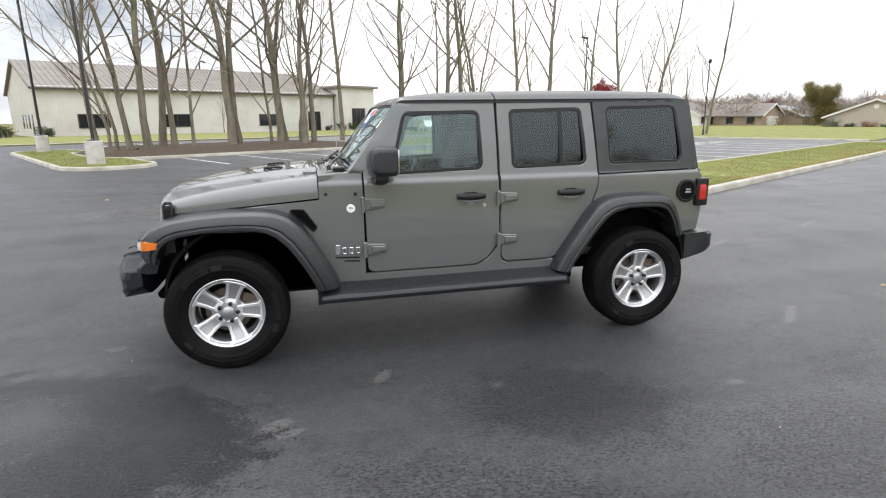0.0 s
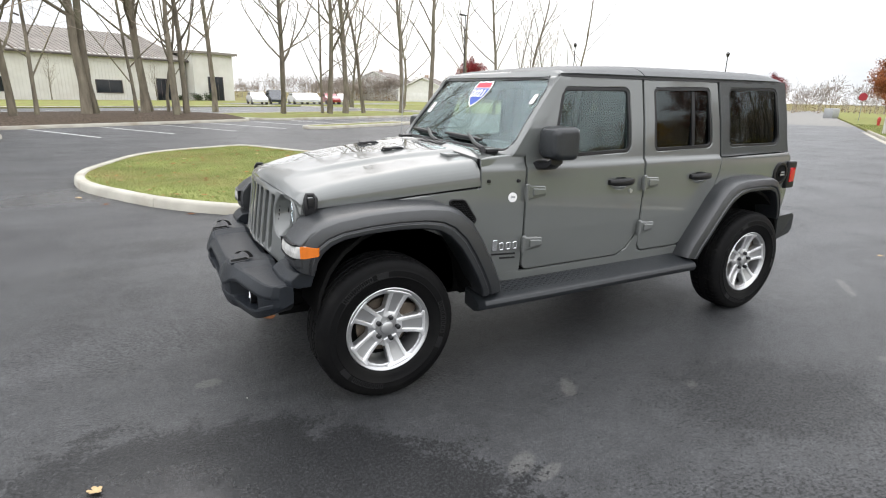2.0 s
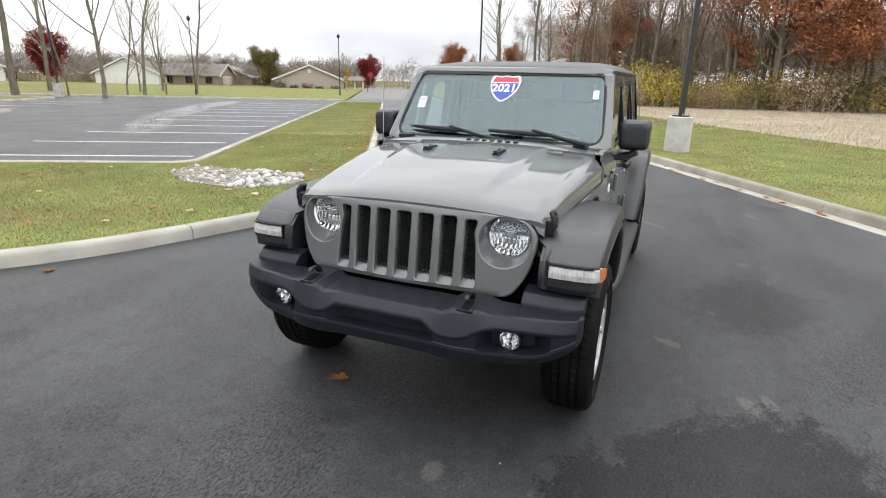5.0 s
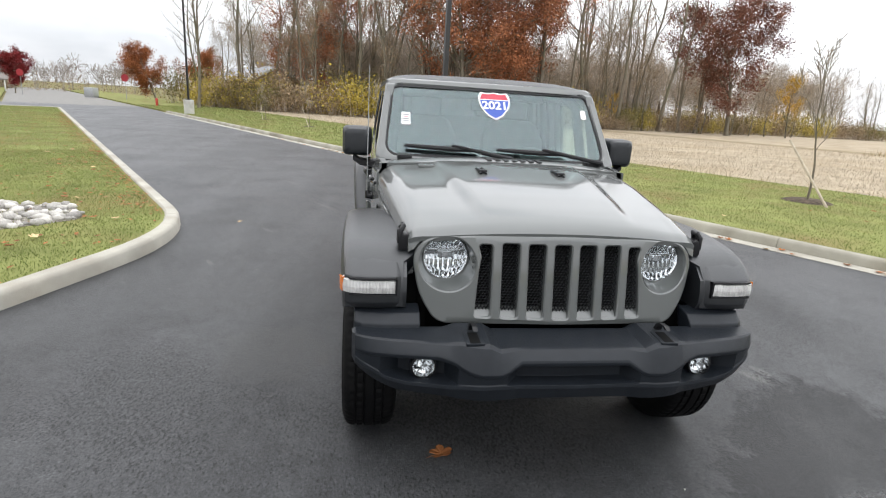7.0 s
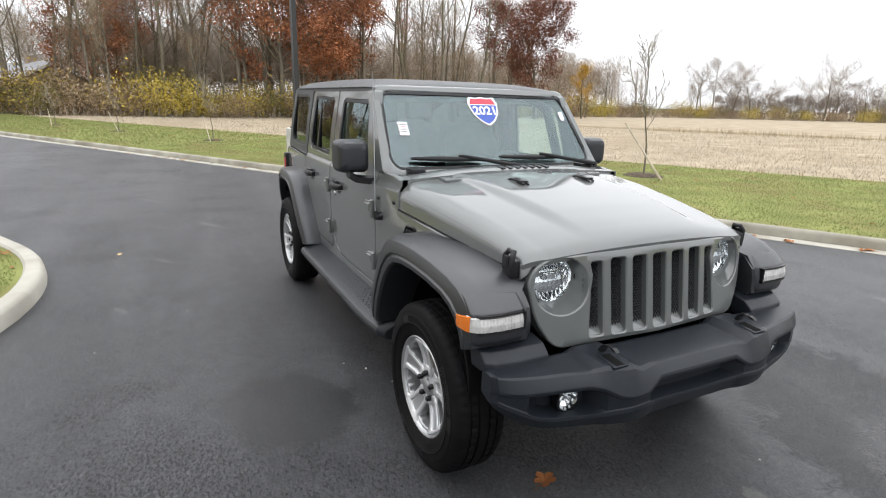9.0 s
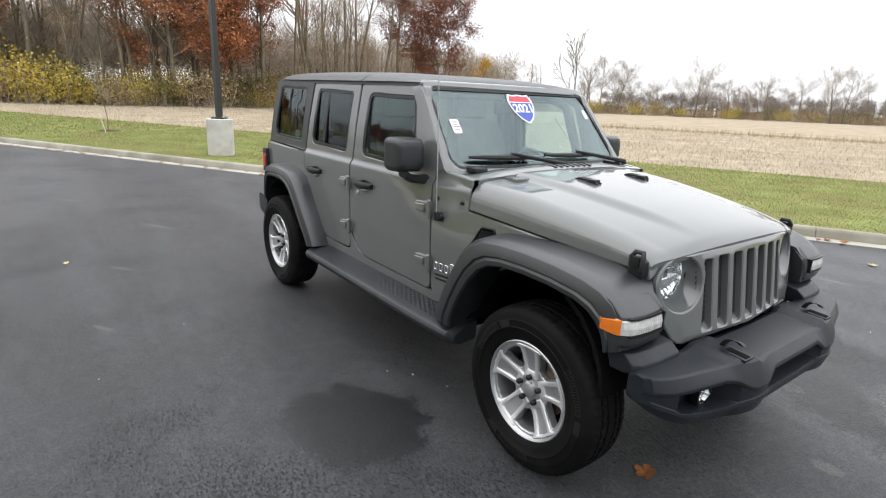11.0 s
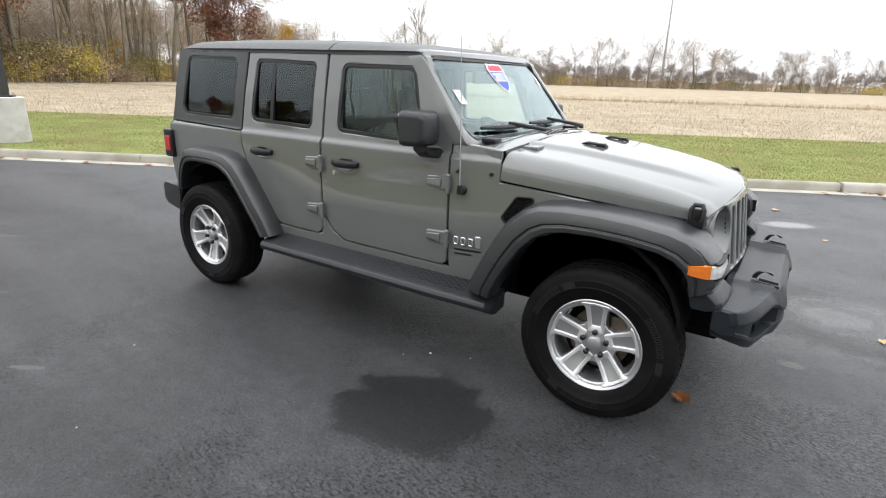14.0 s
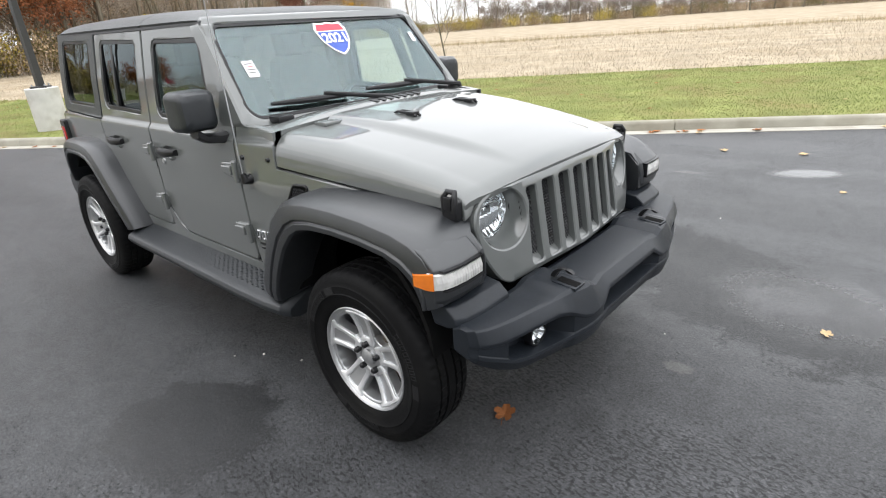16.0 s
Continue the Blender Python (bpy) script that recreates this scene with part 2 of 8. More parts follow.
    out = blend(out, damp, (0.0062, 0.0066, 0.0074))
    wet = None
    for x, y, rx, ry, a, w in WET:
        p = math_of("MULTIPLY", blot(x, y, rx, ry, a, 0.8, 0.8), w)
        wet = p if wet is None else math_of("MAXIMUM", wet, p)
    out = blend(out, math_of("MULTIPLY", wet, 0.5), (0.020, 0.0207, 0.0225))
    l.new(out, b.inputs["Base Color"])
    rough = math_of("SUBTRACT", math_of("ADD", 0.36, math_of("MULTIPLY", broad, 0.22)), math_of("MULTIPLY", slick, 0.14))
    rough = math_of("SUBTRACT", rough, math_of("MULTIPLY", wet, 0.60), True)
    l.new(rough, b.inputs["Roughness"])
    uneven = math_of("MULTIPLY", math_of("ADD", 0.80, math_of("MULTIPLY", mottle.outputs["Result"], 0.20)), math_of("SUBTRACT", 1.0, math_of("MULTIPLY", flakes, 0.28)))
    uneven = math_of("MULTIPLY", math_of("MULTIPLY", uneven, streak), math_of("ADD", 0.10, math_of("MULTIPLY", grain2, 1.8)))
    l.new(math_of("MULTIPLY", math_of("ADD", math_of("ADD", math_of("SUBTRACT", 0.48, math_of("MULTIPLY", damp, 0.18)), math_of("MULTIPLY", slick, 0.22)), math_of("MULTIPLY", wet, 0.50)), uneven), b.inputs["Specular IOR Level"])
    bp = n.new("ShaderNodeBump")
    bp.inputs["Distance"].default_value = 0.0046
    l.new(math_of("SUBTRACT", math_of("SUBTRACT", 0.8, math_of("MULTIPLY", slick, 0.4)), math_of("MULTIPLY", wet, 0.9), True), bp.inputs["Strength"])
    l.new(math_of("SUBTRACT", math_of("ADD", math_of("ADD", math_of("MULTIPLY", grain, 0.5), grain2), math_of("MULTIPLY", pick.outputs[1], 0.35)), math_of("MULTIPLY", flakes, 0.5)), bp.inputs["Height"])
    l.new(bp.outputs["Normal"], b.inputs["Normal"])
    return m


# damp and worn places on the asphalt: x, y, half sizes, turn, weight
SCUFFS = [(0.56, 1.27, 0.045, 0.10, -35), (1.20, 1.70, 0.05, 0.10, -60), (2.37, 0.34, 0.07, 0.05, 0), (1.12, 1.80, 0.08, 0.03, 20),
          (-0.12, 1.56, 0.05, 0.03, 30), (-1.56, 1.9, 0.06, 0.04, 0), (-2.9, 1.0, 0.25, 0.04, 40), (-1.2, -2.3, 0.10, 0.022, 30),
          (-2.6, -2.0, 0.14, 0.025, 35), (-4.2, -1.4, 0.28, 0.03, 30), (-6.5, -2.2, 0.35, 0.03, 30), (3.4, 3.6, 0.16, 0.05, 20),
          (1.2, 3.9, 0.14, 0.04, 10), (-4.0, 2.2, 0.2, 0.04, 30)]
DAMP = [(0.78, -1.38, 0.40, 0.34, 30, 0.92), (2.25, 1.44, 1.12, 0.55, -33, 0.76), (1.72, 1.05, 0.10, 0.07, 20, 0.2),
        (-0.45, 1.85, 0.60, 0.40, -20, 0.28), (2.2, -0.25, 0.10, 0.08, 0, 0.15), (2.1, 0.62, 0.07, 0.05, 0, 0.15)]
# where the seal has flaked most: x, y, half sizes, turn
FLAKY = [(-0.50, 1.90, 0.80, 0.55, -20), (-1.6, 2.5, 0.7, 0.4, 10), (0.2, 2.6, 0.9, 0.35, -30), (2.6, -0.4, 0.6, 0.35, 30), (1.3, -2.0, 0.7, 0.4, 20)]
WET = [(2.62, 1.36, 0.26, 0.22, 10, 0.55), (2.72, 1.36, 0.55, 0.42, -20, 0.38), (2.55, 1.25, 1.0, 0.62, -25, 0.16), (2.2, 4.35, 0.28, 0.14, 30, 0.8),
       (-10.5, -16.5, 4.0, 0.6, 45, 0.4), (-16.0, -21.0, 5.0, 0.8, 35, 0.4), (-22.0, -25.0, 5.0, 0.8, 30, 0.4), (3.5, -6.5, 1.5, 0.7, 20, 0.35)]

ASPHALT = asphalt_material()
CONCRETE = material("cast_concrete", (0.385, 0.367, 0.315), 0.85, vary=0.14, scale=2.2, bump=0.35, bump_scale=90, dirt=(0.28, 0.25, 0.20), dirt_scale=1.6)
KERB_WORN = material("weathered_kerb_concrete", (0.30, 0.285, 0.232), 0.9, vary=0.2, scale=2.0, bump=0.4, bump_scale=80, dirt=(0.15, 0.13, 0.09), dirt_scale=1.1)
PEDESTAL = material("pale_concrete", (0.50, 0.49, 0.46), 0.85, vary=0.10, scale=4, bump=0.3, bump_scale=60, dirt=(0.36, 0.34, 0.30), dirt_scale=3)
TURF = material("turf_soil", (0.190, 0.205, 0.070), 0.95, vary=0.25, scale=1.1, bump=0.35, bump_scale=45, dirt=(0.20, 0.155, 0.07), dirt_scale=0.7, spec=0.1)
BLADE = material("grass_blades", (0.182, 0.219, 0.067), 0.7, vary=0.25, scale=0.9, island=0.22, dirt=(0.26, 0.23, 0.095), dirt_scale=0.8, spec=0.2)
FIELD = material("stubble_field", (0.355, 0.297, 0.215), 0.95, vary=0.22, scale=0.8, bump=0.8, bump_scale=16, dirt=(0.30, 0.24, 0.16), dirt_scale=0.35, spec=0.1)
STUBBLE = material("corn_stubble", (0.40, 0.345, 0.262), 0.9, vary=0.15, scale=1, island=0.25, spec=0.1)
DRYGRASS = material("dry_tall_grass", (0.36, 0.29, 0.18), 0.9, vary=0.25, scale=1, island=0.35, spec=0.1)
EARTH = material("rough_ground", (0.16, 0.15, 0.06), 0.95, vary=0.35, scale=0.2, bump=0.6, bump_scale=6, dirt=(0.20, 0.15, 0.08), dirt_scale=0.15, spec=0.1)
MULCH = material("bark_mulch", (0.085, 0.066, 0.050), 0.95, vary=0.5, scale=14, bump=1.0, bump_scale=40, spec=0.1)
PAINTLINE = material("white_line_paint", (0.62, 0.62, 0.60), 0.7, vary=0.12, scale=12, dirt=(0.30, 0.30, 0.30), dirt_scale=9, bump=0.3, bump_scale=180)
BARK = material("grey_brown_bark", (0.180, 0.157, 0.120), 0.9, vary=0.35, scale=5, bump=0.9, bump_scale=26, stretch=(1, 1, 0.25), dirt=(0.19, 0.185, 0.12), dirt_scale=1.4, island=0.12, spec=0.15)
TWIG = material("grey_brown_twigs", (0.375, 0.320, 0.262), 0.9, vary=0.3, scale=1, island=0.3, spec=0.1)
LEAF_RUST = material("rust_oak_leaves", (0.345, 0.142, 0.068), 0.7, vary=0.35, scale=0.5, island=0.5, dirt=(0.185, 0.078, 0.052), dirt_scale=0.28, spec=0.2)
LEAF_MAROON = material("maroon_brown_oak_leaves", (0.175, 0.072, 0.043), 0.7, vary=0.3, scale=0.6, island=0.5, spec=0.2)
LEAF_ORANGE = material("orange_leaves", (0.30, 0.105, 0.035), 0.7, vary=0.3, scale=0.6, island=0.4, spec=0.2)
LEAF_RED = material("red_maple_leaves", (0.20, 0.022, 0.024), 0.7, vary=0.3, scale=0.6, island=0.4, spec=0.2)
LEAF_YELLOW = material("yellow_leaves", (0.50, 0.30, 0.04), 0.7, vary=0.3, scale=0.6, island=0.35, spec=0.2)
LEAF_OLIVE = material("olive_shrub_leaves", (0.155, 0.138, 0.046), 0.7, vary=0.35, scale=0.5, island=0.3, dirt=(0.16, 0.085, 0.035), dirt_scale=0.6, spec=0.2)
LEAF_GOLD = material("golden_shrub_leaves", (0.47, 0.365, 0.070), 0.7, vary=0.4, scale=0.5, island=0.3, dirt=(0.15, 0.11, 0.03), dirt_scale=0.6, spec=0.2)
LEAF_BROWN = material("brown_brush_leaves", (0.29, 0.212, 0.130), 0.8, vary=0.35, scale=0.5, island=0.45, spec=0.15)
LEAF_HAZE = material("grey_brown_fine_twigs", (0.23, 0.185, 0.150), 0.9, vary=0.25, scale=0.5, island=0.3, spec=0.1)
FARWOOD = material("far_grey_brown_wood", (0.28, 0.243, 0.213), 0.9, vary=0.25, scale=0.4, island=0.25, spec=0.1)
LEAF_GREEN = material("dark_evergreen_leaves", (0.045, 0.062, 0.028), 0.7, vary=0.3, scale=0.6, island=0.4, spec=0.2)
LEAF_DRY = material("dry_fallen_leaf", (0.26, 0.10, 0.035), 0.75, vary=0.35, scale=25, island=0.4, spec=0.2)
LEAF_PALE = material("pale_fallen_leaf", (0.55, 0.40, 0.22), 0.75, vary=0.25, scale=25, island=0.3, spec=0.2)
GRAVEL = material("drain_gravel", (0.22, 0.195, 0.165), 0.9, vary=0.5, scale=28, bump=1.0, bump_scale=45, dirt=(0.36, 0.34, 0.31), dirt_scale=22)
STONE = material("river_stone", (0.44, 0.42, 0.385), 0.8, vary=0.25, scale=8, island=0.5, bump=0.3, bump_scale=40)
POLE = material("bronze_pole_paint", (0.022, 0.021, 0.021), 0.45, vary=0.15, scale=3, bump=0.1, bump_scale=40)
GALV = material("galvanised_steel", (0.40, 0.41, 0.42), 0.45, metal=0.7, vary=0.12, scale=6)
SIDING = material("cream_metal_siding", (0.58, 0.57, 0.525), 0.6, vary=0.05, scale=0.8, dirt=(0.52, 0.50, 0.45), dirt_scale=0.5)
ROOFMETAL = material("grey_metal_roof", (0.215, 0.195, 0.175), 0.75, vary=0.12, scale=0.6, spec=0.2)
TRIM = material("dark_brown_trim", (0.06, 0.05, 0.045), 0.5, vary=0.1, scale=3)
DARKPANE = material("dark_window_glass", (0.016, 0.019, 0.022), 0.08, vary=0.2, scale=1.5)
BRICK = material("tan_house_brick", (0.34, 0.26, 0.20), 0.9, vary=0.2, scale=10, bump=0.3, bump_scale=30)
VINYL = material("white_vinyl_siding", (0.66, 0.65, 0.62), 0.6, vary=0.06, scale=2)
SHINGLE = material("weathered_shingles", (0.17, 0.15, 0.135), 0.9, vary=0.2, scale=6, bump=0.4, bump_scale=20)
GREYSHINGLE = material("pale_grey_roof", (0.34, 0.35, 0.37), 0.85, vary=0.12, scale=5, bump=0.3, bump_scale=20)
WOODSTAKE = material("weathered_stake_wood", (0.46, 0.40, 0.31), 0.9, vary=0.2, scale=10, stretch=(1, 1, 0.2))


# ---------------------------------------------------------------- mesh helpers
def finish(name, bm, mat, parent=None, label="", smooth=30):
    """Links a bmesh as one mesh object, smooth but for edges sharper than the given angle."""
    me = bpy.data.meshes.new(name)
    bmesh.ops.recalc_face_normals(bm, faces=bm.faces[:])
    bm.to_mesh(me)
    bm.free()
    me.materials.append(mat)
    if smooth:
        me.polygons.foreach_set("use_smooth", np.ones(len(me.polygons), dtype=bool))
        me.set_sharp_from_angle(angle=radians(smooth))
    ob = new(name, me)
    if parent is not None:
        ob.parent = parent
    if label:
        ob["label"] = label
    return ob


def part(name, bm, mat, parent, label="", smooth=30):
    return finish(name, bm, mat, parent, label, smooth)


def crisp(ob, width=0.0, angle=30):
    """Narrow rounded edges and flat faces between them, as on moulded plastic."""
    if width:
        b = ob.modifiers.new("edge", "BEVEL")
        b.width, b.segments, b.limit_method, b.angle_limit = width, 2, "ANGLE", radians(angle)
    me = ob.data
    me.polygons.foreach_set("use_smooth", np.ones(len(me.polygons), dtype=bool))
    me.set_sharp_from_angle(angle=radians(75))
    w = ob.modifiers.new("flat_faces", "WEIGHTED_NORMAL")
    w.weight, w.keep_sharp = 60, True
    return ob


def raw(name, verts, faces, mat, parent=None, smooth=False):
    me = bpy.data.meshes.new(name)
    me.from_pydata([tuple(v) for v in verts], [], [tuple(f) for f in faces])
    me.materials.append(mat)
    if smooth:
        me.polygons.foreach_set("use_smooth", np.ones(len(me.polygons), dtype=bool))
    ob = new(name, me)
    if parent is not None:
        ob.parent = parent
    return ob


def soup(name, verts, sides, mat, parent=None):
    """A mesh of many loose faces with the same number of corners, from an array (faces * sides, 3)."""
    verts = np.asarray(verts, dtype=np.float32).reshape(-1, 3)
    count = len(verts) // sides
    me = bpy.data.meshes.new(name)
    me.vertices.add(len(verts))
    me.vertices.foreach_set("co", verts.ravel())
    me.loops.add(len(verts))
    me.loops.foreach_set("vertex_index", np.arange(len(verts), dtype=np.int32))
    me.polygons.add(count)
    me.polygons.foreach_set("loop_start", np.arange(0, len(verts), sides, dtype=np.int32))
    me.update(calc_edges=True)
    me.materials.append(mat)
    ob = new(name, me)
    if parent is not None:
        ob.parent = parent
    return ob


def empty(name, m=None):
    ob = new(name)
    ob.empty_display_size = 0.2
    if m is not None:
        ob.matrix_world = m
    return ob


def box(bm, x0, x1, y0, y1, z0, z1, bevel=0.0, seg=2, m=None):
    r = bmesh.ops.create_cube(bm, size=1.0)
    vs = r["verts"]
    for v in vs:
        v.co = Vector((x0 + (v.co.x + 0.5) * (x1 - x0), y0 + (v.co.y + 0.5) * (y1 - y0), z0 + (v.co.z + 0.5) * (z1 - z0)))
    if bevel:
        es = list({e for v in vs for e in v.link_edges})
        vs = list({v for f in bmesh.ops.bevel(bm, geom=es, offset=bevel, segments=seg, affect="EDGES", profile=0.6)["faces"] for v in f.verts} | {v for v in vs if v.is_valid})
    if m is not None:
        bmesh.ops.transform(bm, matrix=m, verts=vs)
    return vs


def cyl(bm, p0, p1, r0, r1=None, n=16, caps=True):
    r1 = r0 if r1 is None else r1
    p0, p1 = Vector(p0), Vector(p1)
    q = (p1 - p0).to_track_quat("Z", "Y").to_matrix().to_4x4()
    m = Matrix.Translation((p0 + p1) / 2) @ q
    return bmesh.ops.create_cone(bm, cap_ends=caps, segments=n, radius1=r0, radius2=r1, depth=(p1 - p0).length, matrix=m)["verts"]


def loft(bm, rings, close=True, caps=True):
    """A skin over rings of equal length."""
    rows = [[bm.verts.new(p) for p in ring] for ring in rings]
    n = len(rows[0])
    for a, b in zip(rows, rows[1:]):
        for i in range(n if close else n - 1):
            j = (i + 1) % n
            bm.faces.new((a[i], a[j], b[j], b[i]))
    if caps and close:
        bm.faces.new(rows[0][::-1])
        bm.faces.new(rows[-1])
    return rows


def tube(bm, pts, radii, n=8):
    pts = [Vector(p) for p in pts]
    rings, side = [], None
    for i, p in enumerate(pts):
        d = (pts[min(i + 1, len(pts) - 1)] - pts[max(i - 1, 0)]).normalized()
        if side is None:
            side = d.orthogonal().normalized()
        side = (side - d * side.dot(d)).normalized()
        up = d.cross(side)
        r = radii[i] if isinstance(radii, (list, tuple)) else radii
        rings.append([p + (side * math.cos(a) + up * math.sin(a)) * r for a in (2 * math.pi * k / n for k in range(n))])
    return loft(bm, rings)


def prism(bm, poly, z0, z1):
    a = [bm.verts.new((x, y, z0)) for x, y in poly]
    b = [bm.verts.new((x, y, z1)) for x, y in poly]
    n = len(poly)
    for i in range(n):
        bm.faces.new((a[i], a[(i + 1) % n], b[(i + 1) % n], b[i]))
    bm.faces.new(a[::-1])
    top = bm.faces.new(b)
    bmesh.ops.triangulate(bm, faces=[top])


def rounded(poly, radii, steps=6):
    """A polygon with its corners rounded."""
    out, n = [], len(poly)
    for i in range(n):
        p, a, b = Vector(poly[i]), Vector(poly[i - 1]), Vector(poly[(i + 1) % n])
        r = radii[i] if isinstance(radii, (list, tuple)) else radii
        da, db = (a - p).normalized(), (b - p).normalized()
        bend = math.acos(max(-1, min(1, da.dot(db)))) / 2
        if r <= 0 or bend > 1.54:
            out.append(tuple(p))
            continue
        t = min(r / math.tan(bend), (a - p).length * 0.49, (b - p).length * 0.49)
        r = t * math.tan(bend)
        c = p + (da + db).normalized() * (r / math.sin(bend))
        s, e = p + da * t - c, p + db * t - c
        ang = s.angle_signed(e)
        for k in range(steps + 1):
            w = -ang * k / steps
            out.append((c.x + s.x * math.cos(w) - s.y * math.sin(w), c.y + s.x * math.sin(w) + s.y * math.cos(w)))
    return out


# ---------------------------------------------------------------- site: u runs along the road, v across it
SITE = radians(29.3)
CU, SU = math.cos(SITE), math.sin(SITE)


def W(u, v):
    return (CU * u - SU * v, SU * u + CU * v)


def slab(name, poly_uv, z0, z1, mat, label, category, kind="structure"):
    bm = bmesh.new()
    prism(bm, [W(u, v) for u, v in poly_uv], z0, z1)
    return tagged(finish(name, bm, mat, smooth=0), label, category, kind=kind)


def rect(u0, u1, v0, v1):
    return [(u0, v0), (u1, v0), (u1, v1), (u0, v1)]


slab("ground", rect(-1500, 1500, -1500, 1500), -0.5, -0.07, EARTH, "rough autumn grass ground reaching to the horizon", "ground")
slab("road", rect(-47.0, 45, -46, 5.2), -0.06, 0.0, ASPHALT, "dark freshly sealed asphalt road and parking lot", "road")
slab("road", rect(-150, -47.0, -3.5, 6.5), -0.065, -0.02, material("worn_asphalt", (0.19, 0.183, 0.17), 0.85, vary=0.12, scale=1.5, bump=0.3, bump_scale=60),
     "pale worn street past the sealed asphalt", "road")

# grass strip with its rounded head, between the road and the parking lot
HEAD = rounded([(-37.5, -0.6), (-3.2, -1.25), (-0.25, -4.4), (-0.25, -8.6), (-3.4, -11.6), (-6.4, -11.6), (-6.4, -4.6), (-37.5, -3.9)],
               [0.6, 3.0, 4.5, 3.6, 3.2, 0.5, 0.4, 0.6], 8)
ISLE = rounded([(-3.4, -18.0), (-0.2, -18.0), (-0.2, -34.0), (-3.4, -34.0)], 1.5, 6)
BED = rounded([(-2.2, -22.9), (-17.0, -23.3), (-17.0, -31.0), (-2.2, -31.0)], 2.0, 6)
BEDLAWN = rounded([(-17.1, -23.3), (-36.0, -21.6), (-36.0, -31.0), (-17.1, -31.0)], 1.5, 6)
BED2 = rounded([(-14.0, -16.2), (-21.5, -16.2), (-21.5, -17.6), (-14.0, -17.6)], 0.65, 6)


def inset(poly, d):
    """The polygon moved inward by d (for polygons that run clockwise or not)."""
    n = len(poly)
    area = sum(poly[i][0] * poly[(i + 1) % n][1] - poly[(i + 1) % n][0] * poly[i][1] for i in range(n))
    s = 1 if area > 0 else -1
    out = []
    for i in range(n):
        p, a, b = Vector(poly[i]), Vector(poly[i - 1]), Vector(poly[(i + 1) % n])
        n1, n2 = (p - a).normalized().orthogonal() * s, (b - p).normalized().orthogonal() * s
        m = (n1 + n2).normalized()
        k = min(1.6, 1 / max(0.4, m.dot(n1)))
        out.append(tuple(p + m * d * k))
    return out


def kerb_line(name, path_uv, closed, label, width=0.17, height=0.135, gutter=0.0, piece=3.0, side=1, mat=None):
    """A cast kerb in pieces about three metres long, with rounded edges and open joints."""
    base = tagged(empty(name), label, "kerb", kind="structure")
    pts = [Vector(p) for p in path_uv] + ([Vector(path_uv[0])] if closed else [])
    run = [0.0]
    for a, b in zip(pts, pts[1:]):
        run.append(run[-1] + (b - a).length)
    total = run[-1]

    def at(s):
        s = max(0.0, min(total, s))
        for i in range(len(pts) - 1):
            if s <= run[i + 1] or i == len(pts) - 2:
                f = (s - run[i]) / max(1e-6, run[i + 1] - run[i])
                d = (pts[i + 1] - pts[i]).normalized()
                return pts[i].lerp(pts[i + 1], f), d
    count = max(1, round(total / piece))
    for k in range(count):
        s0, s1 = total * k / count + 0.004, total * (k + 1) / count - 0.004
        stops = sorted({s0, s1} | {r for r in run if s0 + 0.05 < r < s1 - 0.05})
        bm = bmesh.new()
        rings = []
        for s in stops:
            p, d = at(s)
            q, _ = at(s + 0.05)
            q0, _ = at(s - 0.05)
            d = (q - q0).normalized() if (q - q0).length > 1e-6 else d
            nrm = Vector((-d.y, d.x)) * side
            prof = [(0, -0.05), (0.012, height * 0.72), (0.035, height * 0.95), (0.06, height), (width - 0.02, height), (width, height - 0.02), (width, -0.05)]
            rings.append([(*W(*(p + nrm * o)), z) for o, z in prof])
        loft(bm, rings)
        part("kerb_piece", bm, mat or CONCRETE, base, smooth=40)
        if gutter:
            bm = bmesh.new()
            rings = []
            for s in stops:
                p, d = at(s)
                nrm = Vector((-d.y, d.x)) * side
                prof = [(-0.003, -0.03), (-0.003, 0.010), (-gutter, 0.005), (-gutter, -0.03)]
                rings.append([(*W(*(p + nrm * o)), z) for o, z in prof])
            loft(bm, rings)
            part("gutter_piece", bm, CONCRETE, base, smooth=40)
    return base


def ccw(poly):
    n = len(poly)
    area = sum(poly[i][0] * poly[(i + 1) % n][1] - poly[(i + 1) % n][0] * poly[i][1] for i in range(n))
    return poly if area > 0 else poly[::-1]


slab("lawn", inset(HEAD, 0.10), -0.05, 0.105, TURF, "mown grass strip with a rounded head beside the road", "lawn")
slab("lawn", [(-140, 5.28), (140, 5.28), (140, 12.9), (-140, 12.9)], -0.05, 0.105, TURF, "mown grass verge between road and stubble field", "lawn")
slab("lawn", inset(ISLE, 0.10), -0.05, 0.105, TURF, "small mown grass island in the parking lot", "lawn")
slab("lawn", rect(-150, 60, -72, -46), -0.05, 0.09, TURF, "mown lawn before the metal building", "lawn")
slab("lawn", rect(-140, -41.15, -46, -3.7), -0.05, 0.06, TURF, "open mown lawn at the end of the parking lot", "lawn")
slab("lawn", inset(BED2, 0.10), -0.05, 0.105, TURF, "narrow grass island in the parking lot", "lawn")
slab("stubble_field", [(-45, 12.88), (500, 12.88), (500, 38.5), (-45, 38.5)], -0.05, 0.10, FIELD, "harvested field of pale corn stubble", "field")
slab("stubble_field", [(-45, 41.2), (500, 41.2), (500, 700), (-45, 700)], -0.05, 0.10, FIELD, "far harvested field of pale stubble", "field")
slab("field_strip", [(-45, 38.45), (500, 38.45), (500, 41.25), (-45, 41.25)], -0.05, 0.11, DRYGRASS, "strip of dry tall grass across the field", "field")

